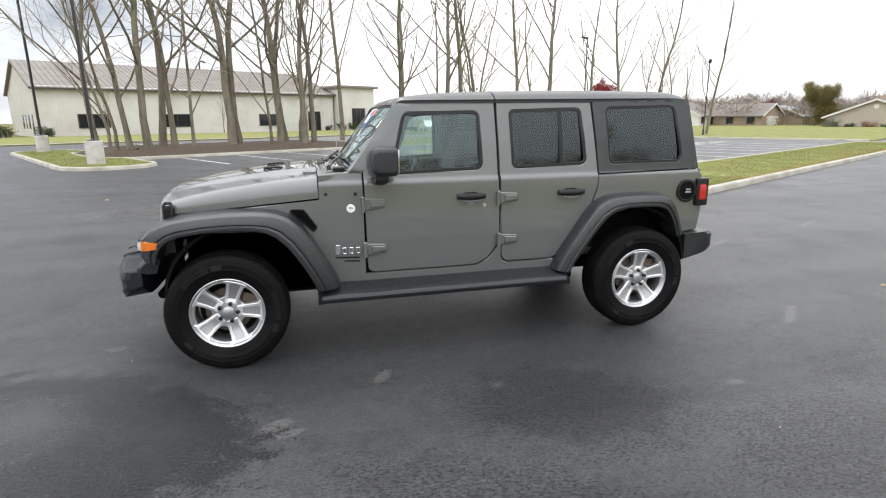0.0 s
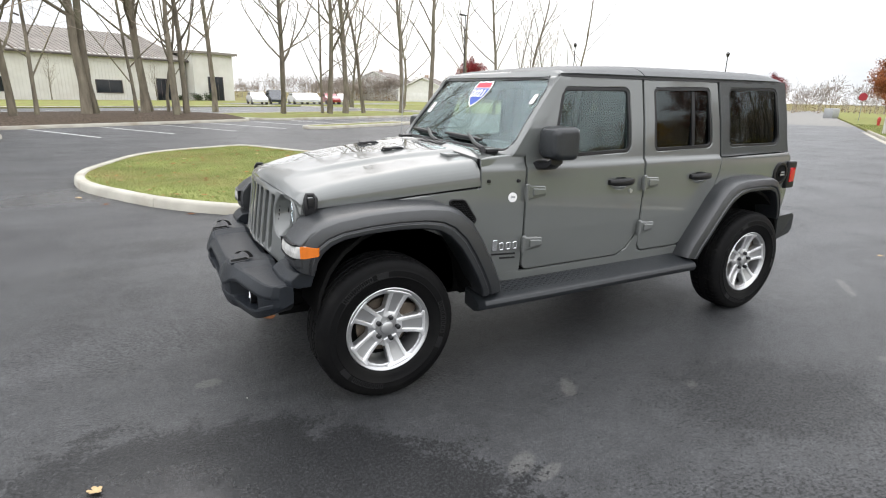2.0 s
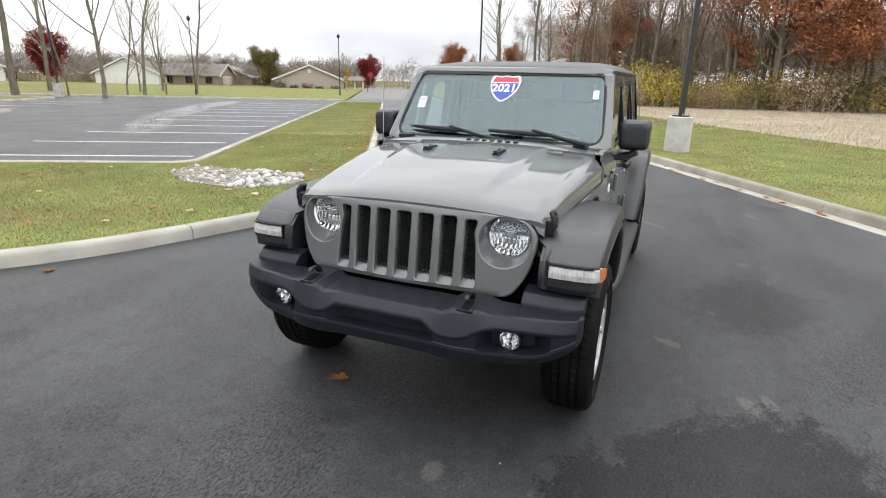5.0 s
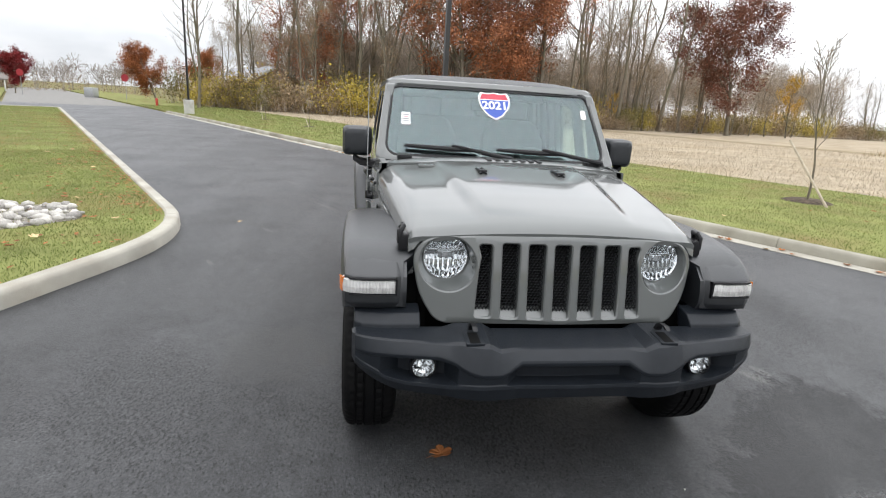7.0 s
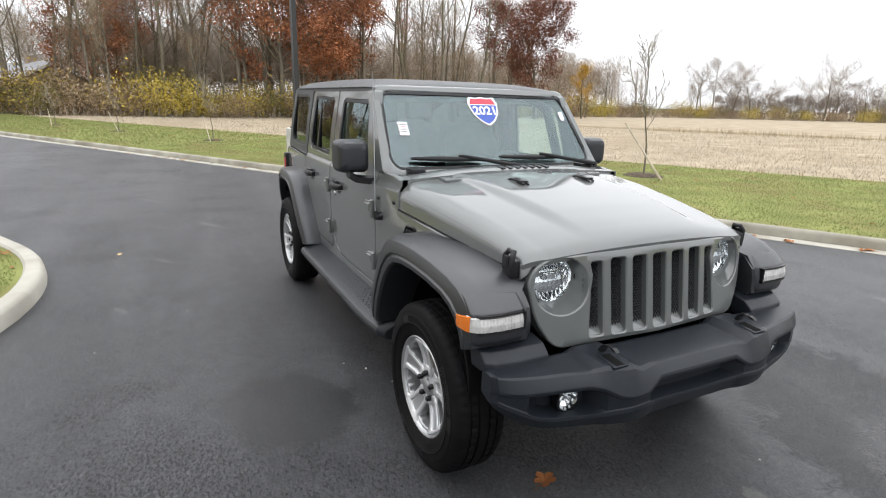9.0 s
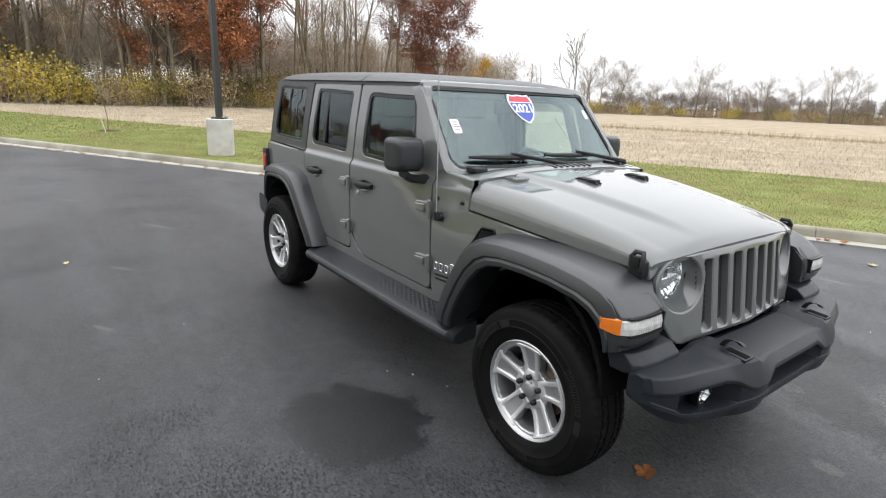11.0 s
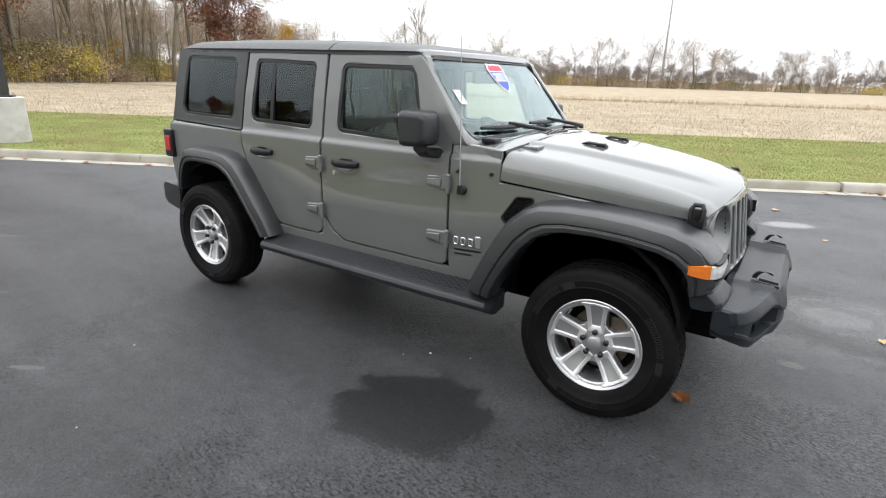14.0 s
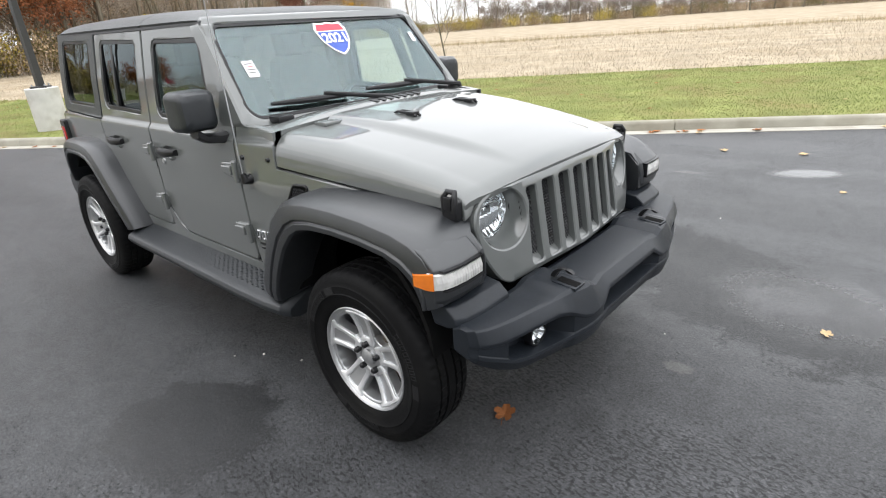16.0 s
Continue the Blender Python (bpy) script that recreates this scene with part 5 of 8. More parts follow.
RUBBER = material("tyre_rubber", (0.0042, 0.0042, 0.0045), 0.62, vary=0.2, scale=10, bump=0.15, bump_scale=300, dirt=(0.008, 0.0079, 0.0075), dirt_scale=5, spec=0.11)
TREAD_TEXT = material("raised_tyre_lettering", (0.0095, 0.0095, 0.010), 0.6, vary=0.1, spec=0.3)
ALLOY = material("silver_alloy", (0.47, 0.475, 0.48), 0.32, metal=0.80, vary=0.04, scale=8)
ALLOY_FACE = material("machined_alloy_face", (0.74, 0.745, 0.75), 0.36, metal=0.72, vary=0.04, scale=8)
MESHWORK = material("glossy_black_mesh", (0.030, 0.031, 0.033), 0.26, vary=0.1, scale=10)
STEEL = material("dull_brake_steel", (0.115, 0.092, 0.070), 0.5, metal=0.6, vary=0.3, scale=14)
REFLECTOR = material("lamp_reflector", (0.66, 0.67, 0.68), 0.09, metal=1.0, vary=0.04, scale=40)
CHROME = material("chrome", (0.86, 0.87, 0.88), 0.07, metal=1.0, vary=0.03)
UNDER = material("underbody_black", (0.006, 0.006, 0.006), 0.9, vary=0.3, scale=6, spec=0.1)
CABIN = material("black_cabin_trim", (0.016, 0.017, 0.018), 0.75, vary=0.2, scale=12, bump=0.2, bump_scale=200)
SEAT = material("dark_seat_cloth", (0.030, 0.031, 0.033), 0.9, vary=0.25, scale=30, bump=0.3, bump_scale=300)
AMBER = material("amber_lens", (0.62, 0.155, 0.012), 0.18, vary=0.08, scale=60, coat=0.6)
REDLENS = material("red_lens", (0.42, 0.012, 0.015), 0.15, vary=0.08, scale=50, coat=0.6)
CLEARLENS = material("white_marker_lens", (0.43, 0.425, 0.41), 0.2, vary=0.25, scale=22, coat=0.6)
WIND = glass_material("windscreen_glass", (0.87, 0.94, 0.93), 0.070)
DOORGLASS = glass_material("door_glass", (0.80, 0.87, 0.85), 0.055)
PRIVACY = glass_material("privacy_glass", (0.30, 0.31, 0.31), 0.055)
LENS = glass_material("clear_lens", (0.95, 0.96, 0.96))
WHITE_STICKER = material("white_sticker", (0.80, 0.80, 0.80), 0.5, vary=0.02)
RED_STICKER = material("red_sticker", (0.52, 0.045, 0.075), 0.5, vary=0.02)
BLUE_STICKER = material("blue_sticker", (0.045, 0.095, 0.42), 0.5, vary=0.02)

jeep = tagged(empty("off_road_car"), "grey four-door off-road car with black flares and alloy wheels", "car")

SIDE_Z = [(0.40, 0.750), (0.50, 0.765), (0.62, 0.778), (0.80, 0.790), (1.00, 0.793), (1.12, 0.793), (1.178, 0.792), (1.190, 0.7895), (1.200, 0.782), (1.210, 0.7735), (1.222, 0.771), (1.45, 0.747), (1.74, 0.700)]


def interp(table, v):
    if v <= table[0][0]:
        return table[0][1]
    for (a, p), (b, q) in zip(table, table[1:]):
        if v <= b:
            return p + (q - p) * (v - a) / (b - a)
    return table[-1][1]


def half(x, z):
    """Half the body's width at a place along and up the car."""
    w = interp(SIDE_Z, z)
    if x > 0.6:
        w -= 0.135 * ((x - 0.6) / 1.25) ** 1.15
    if x < -1.2:
        w -= 0.035 * ((-1.2 - x) / 0.9) ** 1.5
    return w


def within(px, pz, poly):
    c = False
    for i in range(len(poly)):
        (x1, z1), (x2, z2) = poly[i - 1], poly[i]
        if (z1 > pz) != (z2 > pz) and px < (x2 - x1) * (pz - z1) / (z2 - z1) + x1:
            c = not c
    return c


def sheet(name, outer, holes, shape, back, mat, parent=None, roll=0.006, cuts=((0, 0.12), (1, 0.05)), label="", smooth=35, grid=0.0):
    """A shaped panel: a flat outline (a, b) with openings, laid on shape(a, b) and given thickness along back."""
    bm = bmesh.new()
    pts, edges = [], []
    loops = [outer, *holes]
    if roll:
        loops += [inset(outer, roll)] + [inset(h, -roll) for h in holes]
    for loop in loops:
        n0 = len(pts)
        pts += [Vector((a, b)) for a, b in loop]
        edges += [(n0 + i, n0 + (i + 1) % len(loop)) for i in range(len(loop))]
    if grid:
        a0, a1, b0, b1 = min(p[0] for p in outer), max(p[0] for p in outer), min(p[1] for p in outer), max(p[1] for p in outer)
        keep, bars = inset(outer, roll + grid * 0.4), [inset(h, -roll - grid * 0.4) for h in holes]
        for i in range(int((a1 - a0) / grid) + 1):
            for j in range(int((b1 - b0) / grid) + 1):
                a, b = a0 + (i + 0.5 * (j % 2)) * grid, b0 + (j + 0.5) * grid
                if within(a, b, keep) and not any(within(a, b, h) for h in bars):
                    pts.append(Vector((a, b)))
    co, _, tris, *_ = delaunay_2d_cdt(pts, edges, [], 0, 1e-6)
    vs = [bm.verts.new((c.x, c.y, 0)) for c in co]
    for t in tris:
        cx, cy = sum(co[i].x for i in t) / 3, sum(co[i].y for i in t) / 3
        if within(cx, cy, outer) and not any(within(cx, cy, h) for h in holes):
            bm.faces.new([vs[i] for i in t])
    bmesh.ops.delete(bm, geom=[v for v in bm.verts if not v.link_faces], context="VERTS")
    for axis, step in cuts:
        if not step:
            continue
        lo = min(p[axis] for p in outer)
        hi = max(p[axis] for p in outer)
        k = 1
        while lo + k * step < hi - 1e-3:
            co, no = [0, 0, 0], [0, 0, 0]
            co[axis], no[axis] = lo + k * step, 1
            bmesh.ops.bisect_plane(bm, geom=bm.verts[:] + bm.edges[:] + bm.faces[:], plane_co=co, plane_no=no, dist=1e-5)
            k += 1
    rim = {v for e in bm.edges if e.is_boundary for v in e.verts} if roll else set()
    back = Vector(back)
    bd = back.normalized()
    flat = {v: (v.co.x, v.co.y) for v in bm.verts}
    for v in bm.verts:
        a, b = flat[v]
        p = Vector(shape(a, b))
        if v in rim:
            p += bd * roll * 0.8
        v.co = p
    ext = bmesh.ops.extrude_face_region(bm, geom=bm.faces[:], use_keep_orig=True)
    bmesh.ops.translate(bm, vec=back, verts=[g for g in ext["geom"] if isinstance(g, bmesh.types.BMVert)])
    return part(name, bm, mat, parent if parent is not None else jeep, label, smooth)


def side_sheet(name, outer, holes, s, mat, parent=None, thick=0.03, out=0.0, roll=0.006, label="", cuts=((0, 0.16), (1, 0.01))):
    return sheet(name, outer, holes, lambda x, z: (x, s * (half(x, z) + out), z), (0, -s * thick, 0), mat, parent, roll, cuts, label)


FDOOR = rounded([(0.580, 1.270), (0.352, 1.712), (-0.366, 1.716), (-0.388, 0.95), (-0.392, 0.80), (-0.372, 0.70), (-0.310, 0.615), (-0.225, 0.566), (0.572, 0.560)], [0.02, 0.03, 0.012, 0.3, 0.1, 0.1, 0.1, 0.1, 0.05], 4)
FWIN = rounded([(0.400, 1.236), (0.292, 1.652), (-0.252, 1.662), (-0.272, 1.256)], [0.025, 0.045, 0.05, 0.05])
RDOOR = rounded([(-0.382, 1.716), (-0.404, 0.95), (-0.414, 0.570), (-0.84, 0.574), (-1.10, 0.93), (-1.166, 1.10), (-1.170, 1.20), (-1.118, 1.718)], [0.012, 0.3, 0.07, 0.08, 0.2, 0.1, 0.1, 0.012])
RWIN = rounded([(-0.470, 1.668), (-1.036, 1.680), (-1.084, 1.268), (-0.492, 1.254)], [0.045, 0.05, 0.05, 0.045])
QSIDE = rounded([(-1.128, 1.722), (-1.178, 1.200), (-2.052, 1.212), (-1.985, 1.62), (-1.945, 1.742)], [0.01, 0.01, 0.02, 0.3, 0.03])
QWIN = rounded([(-1.232, 1.682), (-1.842, 1.692), (-1.922, 1.268), (-1.268, 1.266)], [0.05, 0.06, 0.06, 0.05])
FENDER = [(0.588, 0.56), (0.588, 1.262), (0.62, 1.268), (0.80, 1.256), (0.880, 1.246), (0.880, 1.084), (1.30, 1.050), (1.80, 1.010), (1.835, 0.97), (1.84, 0.88), (1.25, 0.88), (1.06, 0.80), (0.94, 0.62), (0.87, 0.50), (0.588, 0.48)]
QUARTER = [(-1.176, 1.192), (-2.05, 1.204), (-2.095, 1.16), (-2.115, 0.90), (-2.10, 0.72), (-1.90, 0.70), (-1.84, 0.78), (-1.76, 0.90), (-1.64, 0.97), (-1.32, 0.97), (-1.18, 0.90), (-1.0, 0.66), (-0.90, 0.50), (-0.84, 0.50), (-0.848, 0.566), (-0.956, 0.69), (-1.108, 0.926), (-1.172, 1.10)]

for s in (1, -1):
    # body sides
    side_sheet("fender", FENDER, [], s, PAINT)
    side_sheet("quarter_panel", QUARTER, [], s, PAINT)
    side_sheet("rocker_panel", [(0.60, 0.44), (0.60, 0.552), (-0.222, 0.557), (-0.312, 0.604), (-0.379, 0.692), (-0.399, 0.80), (-0.399, 0.95), (-0.405, 0.95), (-0.407, 0.62), (-0.425, 0.580), (-0.47, 0.562), (-0.84, 0.566), (-0.86, 0.44)], [], s, PAINT)
    # inner side coloured black, putting the shade of the door seams into colour
    side_sheet("inner_side", [(0.60, 0.45), (0.60, 1.235), (-1.19, 1.24), (-1.19, 0.94), (-0.85, 0.45)], [], s, UNDER, out=-0.030, thick=0.04, roll=0)
    # black strip that paints the shade into the bonnet's side gap
    side_sheet("bonnet_gap_shade", [(0.89, 1.070), (0.89, 1.100), (1.84, 1.014), (1.84, 0.985)], [], s, UNDER, out=-0.018, thick=0.01, roll=0)
    # window pillars behind the door seams
    side_sheet("door_pillar", [(-0.33, 1.20), (-0.33, 1.715), (-0.43, 1.715), (-0.45, 1.20)], [], s, BLACK, out=-0.05, thick=0.04, roll=0)
    side_sheet("door_pillar", [(-1.10, 1.20), (-1.08, 1.715), (-1.17, 1.715), (-1.22, 1.20)], [], s, BLACK, out=-0.05, thick=0.04, roll=0)
    # doors
    for dname, outline, win, gmat, hinges, hx in (("front_door", FDOOR, FWIN, DOORGLASS, ((0.525, 1.045), (0.522, 0.729)), -0.172), ("rear_door", RDOOR, RWIN, PRIVACY, ((-0.440, 1.050), (-0.446, 0.742)), -0.945)):
        hz = 1.072
        oval = [(hx + 0.074 * math.cos(a), hz - 0.012 + 0.040 * math.sin(a)) for a in (2 * math.pi * k / 24 for k in range(24))]
        door = side_sheet(dname, outline, [win, oval], s, PAINT, thick=0.045)
        side_sheet("window_seal", win, [inset(win, 0.022)], s, BLACK, door, thick=0.012, out=-0.004, roll=0.003)
        sheet("window_pane", inset(win, 0.018), [], lambda x, z: (x, s * (half(x, z) - 0.008 - 0.045 * (1.69 - z)), z), (0, -s * 0.004, 0), gmat, door, 0, ((0, 0.3), (1, 0.15)))
        if dname == "rear_door":
            side_sheet("window_divider", [(-0.868, 1.262), (-0.852, 1.675), (-0.884, 1.675), (-0.900, 1.262)], [], s, BLACK, door, thick=0.014, out=-0.010, roll=0.003)
        # handle: bridge over a cupped recess
        bm = bmesh.new()
        y0 = half(hx, hz)
        rings = []
        for k in range(9):
            f = k / 8
            x = hx + 0.105 - 0.21 * f
            lift = 0.012 + 0.030 * math.sin(math.pi * f) ** 0.45
            hh = 0.016 + 0.007 * math.sin(math.pi * f)
            rings.append([(x, s * (y0 + lift + a), hz + b) for a, b in ((0.006, -hh), (0.012, -hh * 0.6), (0.014, 0), (0.012, hh * 0.6), (0.006, hh), (-0.012, hh), (-0.012, -hh))])
        loft(bm, rings)
        part("door_handle", bm, BLACK, door, "black pull handle", smooth=50)
        bm = bmesh.new()
        loft(bm, [[(hx + (x - hx) * k, s * (half(x, z) - d), hz - 0.012 + (z - hz + 0.012) * k) for x, z in oval] for k, d in ((1.03, 0.004), (0.92, 0.015), (0.70, 0.024), (0.35, 0.028), (0.02, 0.029))], caps=False)
        part("handle_cup", bm, PAINT, door, smooth=60)
        if dname == "front_door":
            bm = bmesh.new()
            kx, kz = -0.272, 1.005
            cyl(bm, (kx, s * (half(kx, kz) - 0.005), kz), (kx, s * (half(kx, kz) + 0.008), kz), 0.016, 0.014, 20)
            part("keyhole", bm, ALLOY, door, "small silver door lock")
        for qx, qz in hinges:
            hinge_y = half(qx, qz)
            plate = rounded([(qx + 0.075, qz + 0.044), (qx - 0.078, qz + 0.034), (qx - 0.086, qz - 0.022), (qx + 0.075, qz - 0.044)], 0.014, 3)
            side_sheet("hinge", plate, [], s, PAINT, door, thick=0.02, out=0.016, roll=0.006, cuts=((0, 0), (1, 0)))
            side_sheet("hinge", rounded([(qx + 0.02, qz + 0.026), (qx - 0.070, qz + 0.020), (qx - 0.075, qz - 0.012), (qx + 0.02, qz - 0.022)], 0.008, 3), [], s, PAINT, door, thick=0.02, out=0.026, roll=0.005, cuts=((0, 0), (1, 0)))
            bm = bmesh.new()
            cyl(bm, (qx + 0.066, s * (hinge_y + 0.022), qz - 0.050), (qx + 0.066, s * (hinge_y + 0.022), qz + 0.050), 0.013, 0.013, 14)
            cyl(bm, (qx + 0.066, s * (hinge_y + 0.022), qz + 0.050), (qx + 0.066, s * (hinge_y + 0.022), qz + 0.057), 0.016, 0.010, 14)
            part("hinge_pin", bm, PAINT, door)
    # hardtop side with its long window
    qs = side_sheet("hardtop_side", QSIDE, [QWIN], s, HARDTOP, thick=0.04, out=0.004, label="charcoal hardtop side")
    side_sheet("window_seal", QWIN, [inset(QWIN, 0.016)], s, BLACK, qs, thick=0.012, out=0.000, roll=0.003)
    sheet("window_pane", inset(QWIN, 0.012), [], lambda x, z: (x, s * (half(x, z) - 0.002 - 0.040 * (1.70 - z)), z), (0, -s * 0.004, 0), PRIVACY, qs, 0, ((0, 0.3), (1, 0.15)))
    # black strip laid on for the dark gap between doors and roof
    side_sheet("roof_gap_strip", [(0.335, 1.7105), (0.325, 1.7235), (-1.93, 1.735), (-1.935, 1.722)], [], s, BLACK, out=0.004, thick=0.02, roll=0)
    # small bolts on the cowl side
    for bx, bz in ((0.835, 1.122), (0.640, 1.118)):
        bm = bmesh.new()
        cyl(bm, (bx, s * (half(bx, bz) - 0.004), bz), (bx, s * (half(bx, bz) + 0.010), bz), 0.013, 0.009, 14)
        part("cowl_bolt", bm, BLACK, jeep)
    # black vent behind the wheel arch
    vent = rounded([(1.112, 1.034), (0.982, 1.028), (0.898, 0.902), (0.928, 0.866)], [0.02, 0.03, 0.02, 0.012], 4)
    frame_ob = side_sheet("side_vent", vent, [inset(ccw(vent), 0.012)], s, BLACK, thick=0.02, out=0.008, roll=0.004, cuts=((0, 0), (1, 0)))
    side_sheet("vent_backing", inset(ccw(vent), 0.010), [], s, UNDER, frame_ob, thick=0.005, out=0.001, roll=0, cuts=((0, 0), (1, 0)))
    bm = bmesh.new()
    poly = inset(ccw(vent), 0.012)

    for i in range(14):
        for j in range(14):
            px, pz = 0.90 + i * 0.0145 + (j % 2) * 0.007, 0.87 + j * 0.0125
            if within(px, pz, poly):
                y = s * (half(px, pz) + 0.004)
                ring = [[(px + r * math.cos(a), y + (0.004 * s if r > 0.0055 else 0), pz + r * math.sin(a)) for a in (k * math.pi / 3 for k in range(6))] for r in (0.0082, 0.0055)]
                loft(bm, ring, caps=False)
    part("vent_mesh", bm, BLACK, frame_ob, smooth=0)
    # lettered badge drawn as plain raised bars, and the small line under it
    for k in range(4):
        bx = 0.792 - 0.046 * k
        bar = rounded([(bx, 0.770 if k == 0 else 0.752), (bx - 0.034, 0.770 if k == 0 else 0.752), (bx - 0.034, 0.702), (bx, 0.702)], 0.010, 3)
        hole = inset(ccw(bar), 0.0095)
        side_sheet("badge", bar, [hole] if k else [], s, CHROME, thick=0.008, out=0.006, roll=0.002, cuts=((0, 0), (1, 0)))
    side_sheet("badge", rounded([(0.792, 0.688), (0.628, 0.682), (0.628, 0.670), (0.792, 0.676)], 0.003, 2), [], s, BLACK, thick=0.004, out=0.003, roll=0.001, cuts=((0, 0), (1, 0)))
    side_sheet("badge", rounded([(0.735, 0.660), (0.628, 0.656), (0.628, 0.645), (0.735, 0.649)], 0.003, 2), [], s, BLACK, thick=0.004, out=0.003, roll=0.001, cuts=((0, 0), (1, 0)))
    if s > 0:
        side_sheet("badge", [(0.674 + 0.029 * math.cos(a), 1.022 + 0.029 * math.sin(a)) for a in (2 * math.pi * k / 24 for k in range(24))], [], s, WHITE_STICKER, thick=0.004, out=0.003, roll=0.002, label="round silver-white badge", cuts=((0, 0), (1, 0)))
        side_sheet("badge", rounded([(0.690, 1.018), (0.658, 1.018), (0.662, 1.030), (0.686, 1.034)], 0.003, 2), [], s, GALV, thick=0.004, out=0.006, roll=0.001, cuts=((0, 0), (1, 0)))
        # fuel filler
        cap = bmesh.new()
        fy = half(-1.955, 1.04)
        for r0, r1, d0, d1 in ((0.085, 0.080, -0.01, 0.010), (0.030, 0.026, 0.0, 0.016)):
            cyl(cap, (-1.955, fy + d0, 1.04), (-1.955, fy + d1, 1.04), r0, r1, 28)
        box(cap, -1.985, -1.925, fy, fy + 0.026, 1.032, 1.048, 0.003, m=None)
        filler = part("fuel_cap", cap, UNDER, jeep, "round black fuel filler", smooth=40)
        bm = bmesh.new()
        loft(bm, [[(-1.955 + r * math.cos(2 * math.pi * k / 32), fy + d, 1.04 + r * math.sin(2 * math.pi * k / 32)) for k in range(32)] for r, d in ((0.090, 0.0), (0.090, 0.014), (0.082, 0.018), (0.070, 0.016), (0.066, 0.004))], caps=False)
        part("filler_ring", bm, BLACK, filler, "glossy black ring", smooth=40)
        bm = bmesh.new()
        for dz, w in ((0.012, 0.020), (-0.008, 0.026)):
            box(bm, -1.955 - w, -1.955 + w, fy + 0.026, fy + 0.030, 1.04 + dz - 0.006, 1.04 + dz + 0.006, 0.001)
        part("filler_print", bm, GALV, filler)
    else:
        # antenna
        bm = bmesh.new()
        ay = s * half(0.672, 1.018)
        tube(bm, [(0.672, ay, 1.018), (0.672, ay + s * 0.03, 1.018), (0.672, ay + s * 0.034, 1.05)], [0.026, 0.022, 0.012], 12)
        ant = part("antenna", bm, BLACK, jeep)
        bm = bmesh.new()
        tube(bm, [(0.672, ay + s * 0.034, 1.04), (0.664, ay + s * 0.034, 1.40), (0.648, ay + s * 0.034, 1.80)], [0.0035, 0.003, 0.002], 6)
        part("antenna_rod", bm, GALV, ant)


# ---- windscreen and its frame
def ws(y, z):
    return (0.338 + 0.80 * (1.712 - z) + 0.035 * (1 - (y / 0.68) ** 2), y, z)


WS_OUT = rounded([(-0.778, 1.252), (0.778, 1.252), (0.708, 1.748), (-0.708, 1.748)], [0.03, 0.03, 0.06, 0.06])
WS_HOLE = rounded([(-0.724, 1.277), (0.724, 1.277), (0.668, 1.707), (-0.668, 1.707)], [0.07, 0.07, 0.06, 0.06])
frame_ws = sheet("windscreen_frame", WS_OUT, [WS_HOLE], ws, (-0.085, 0, -0.01), PAINT, roll=0.012, cuts=((0, 0.10), (1, 0.06)))
sheet("windscreen_seal", inset(ccw(WS_HOLE), -0.002), [inset(ccw(WS_HOLE), 0.013)], lambda y, z: (ws(y, z)[0] - 0.008, y, z), (-0.012, 0, 0), BLACK, frame_ws, roll=0.003, cuts=((0, 0.1), (1, 0.06)))
sheet("windscreen", inset(ccw(WS_HOLE), 0.012), [], lambda y, z: (ws(y, z)[0] - 0.014, y, z), (-0.005, 0, 0), WIND, frame_ws, roll=0, cuts=((0, 0.1), (1, 0.06)), label="clear windscreen glass")


def on_glass(y0, z0, size_y, size_z, lift=-0.010):
    """Maps a flat drawing round (0, 0) onto the windscreen."""
    return lambda a, b: (ws(y0 + a * size_y, z0 + b * size_z)[0] + lift, y0 + a * size_y, z0 + b * size_z)


SHIELD = [(-0.40, 0.50), (-0.2, 0.46), (0, 0.5), (0.2, 0.46), (0.40, 0.50), (0.50, 0.30), (0.46, 0.05), (0.40, -0.12), (0.22, -0.36), (0, -0.50), (-0.22, -0.36), (-0.40, -0.12), (-0.46, 0.05), (-0.50, 0.30)]
sticker = sheet("sticker", SHIELD, [], on_glass(0.003, 1.603, 0.220, 0.176), (-0.001, 0, 0), WHITE_STICKER, roll=0, cuts=((0, 0), (1, 0)), label="shield-shaped year sticker on the windscreen")
sheet("sticker_band", [(-0.36, 0.44), (-0.18, 0.42), (0, 0.45), (0.18, 0.42), (0.36, 0.44), (0.44, 0.24), (-0.44, 0.24)], [], on_glass(0.003, 1.603, 0.220, 0.176, -0.0085), (-0.0008, 0, 0), RED_STICKER, sticker, roll=0, cuts=((0, 0), (1, 0)))
sheet("sticker_field", [(0.445, 0.21), (0.41, 0.05), (0.35, -0.12), (0.19, -0.32), (0, -0.44), (-0.19, -0.32), (-0.35, -0.12), (-0.41, 0.05), (-0.445, 0.21)], [], on_glass(0.003, 1.603, 0.220, 0.176, -0.0085), (-0.0008, 0, 0), BLUE_STICKER, sticker, roll=0, cuts=((0, 0), (1, 0)))
tc = bpy.data.curves.new("year_text", "FONT")
tc.body, tc.size, tc.align_x, tc.align_y, tc.extrude, tc.offset = "2021", 0.087, "CENTER", "CENTER", 0.0006, 0.0022
year = new("year_text", tc)
year.data.materials.append(WHITE_STICKER)
slope = math.atan(0.80)
p0 = ws(0.003, 1.605)
year.matrix_world = Matrix.Translation((p0[0] - 0.004, p0[1], p0[2])) @ Matrix(((0, -math.sin(slope), math.cos(slope), 0), (1, 0, 0, 0), (0, math.cos(slope), math.sin(slope), 0), (0, 0, 0, 1)))
year.parent = sticker
year["label"] = "white year numerals"
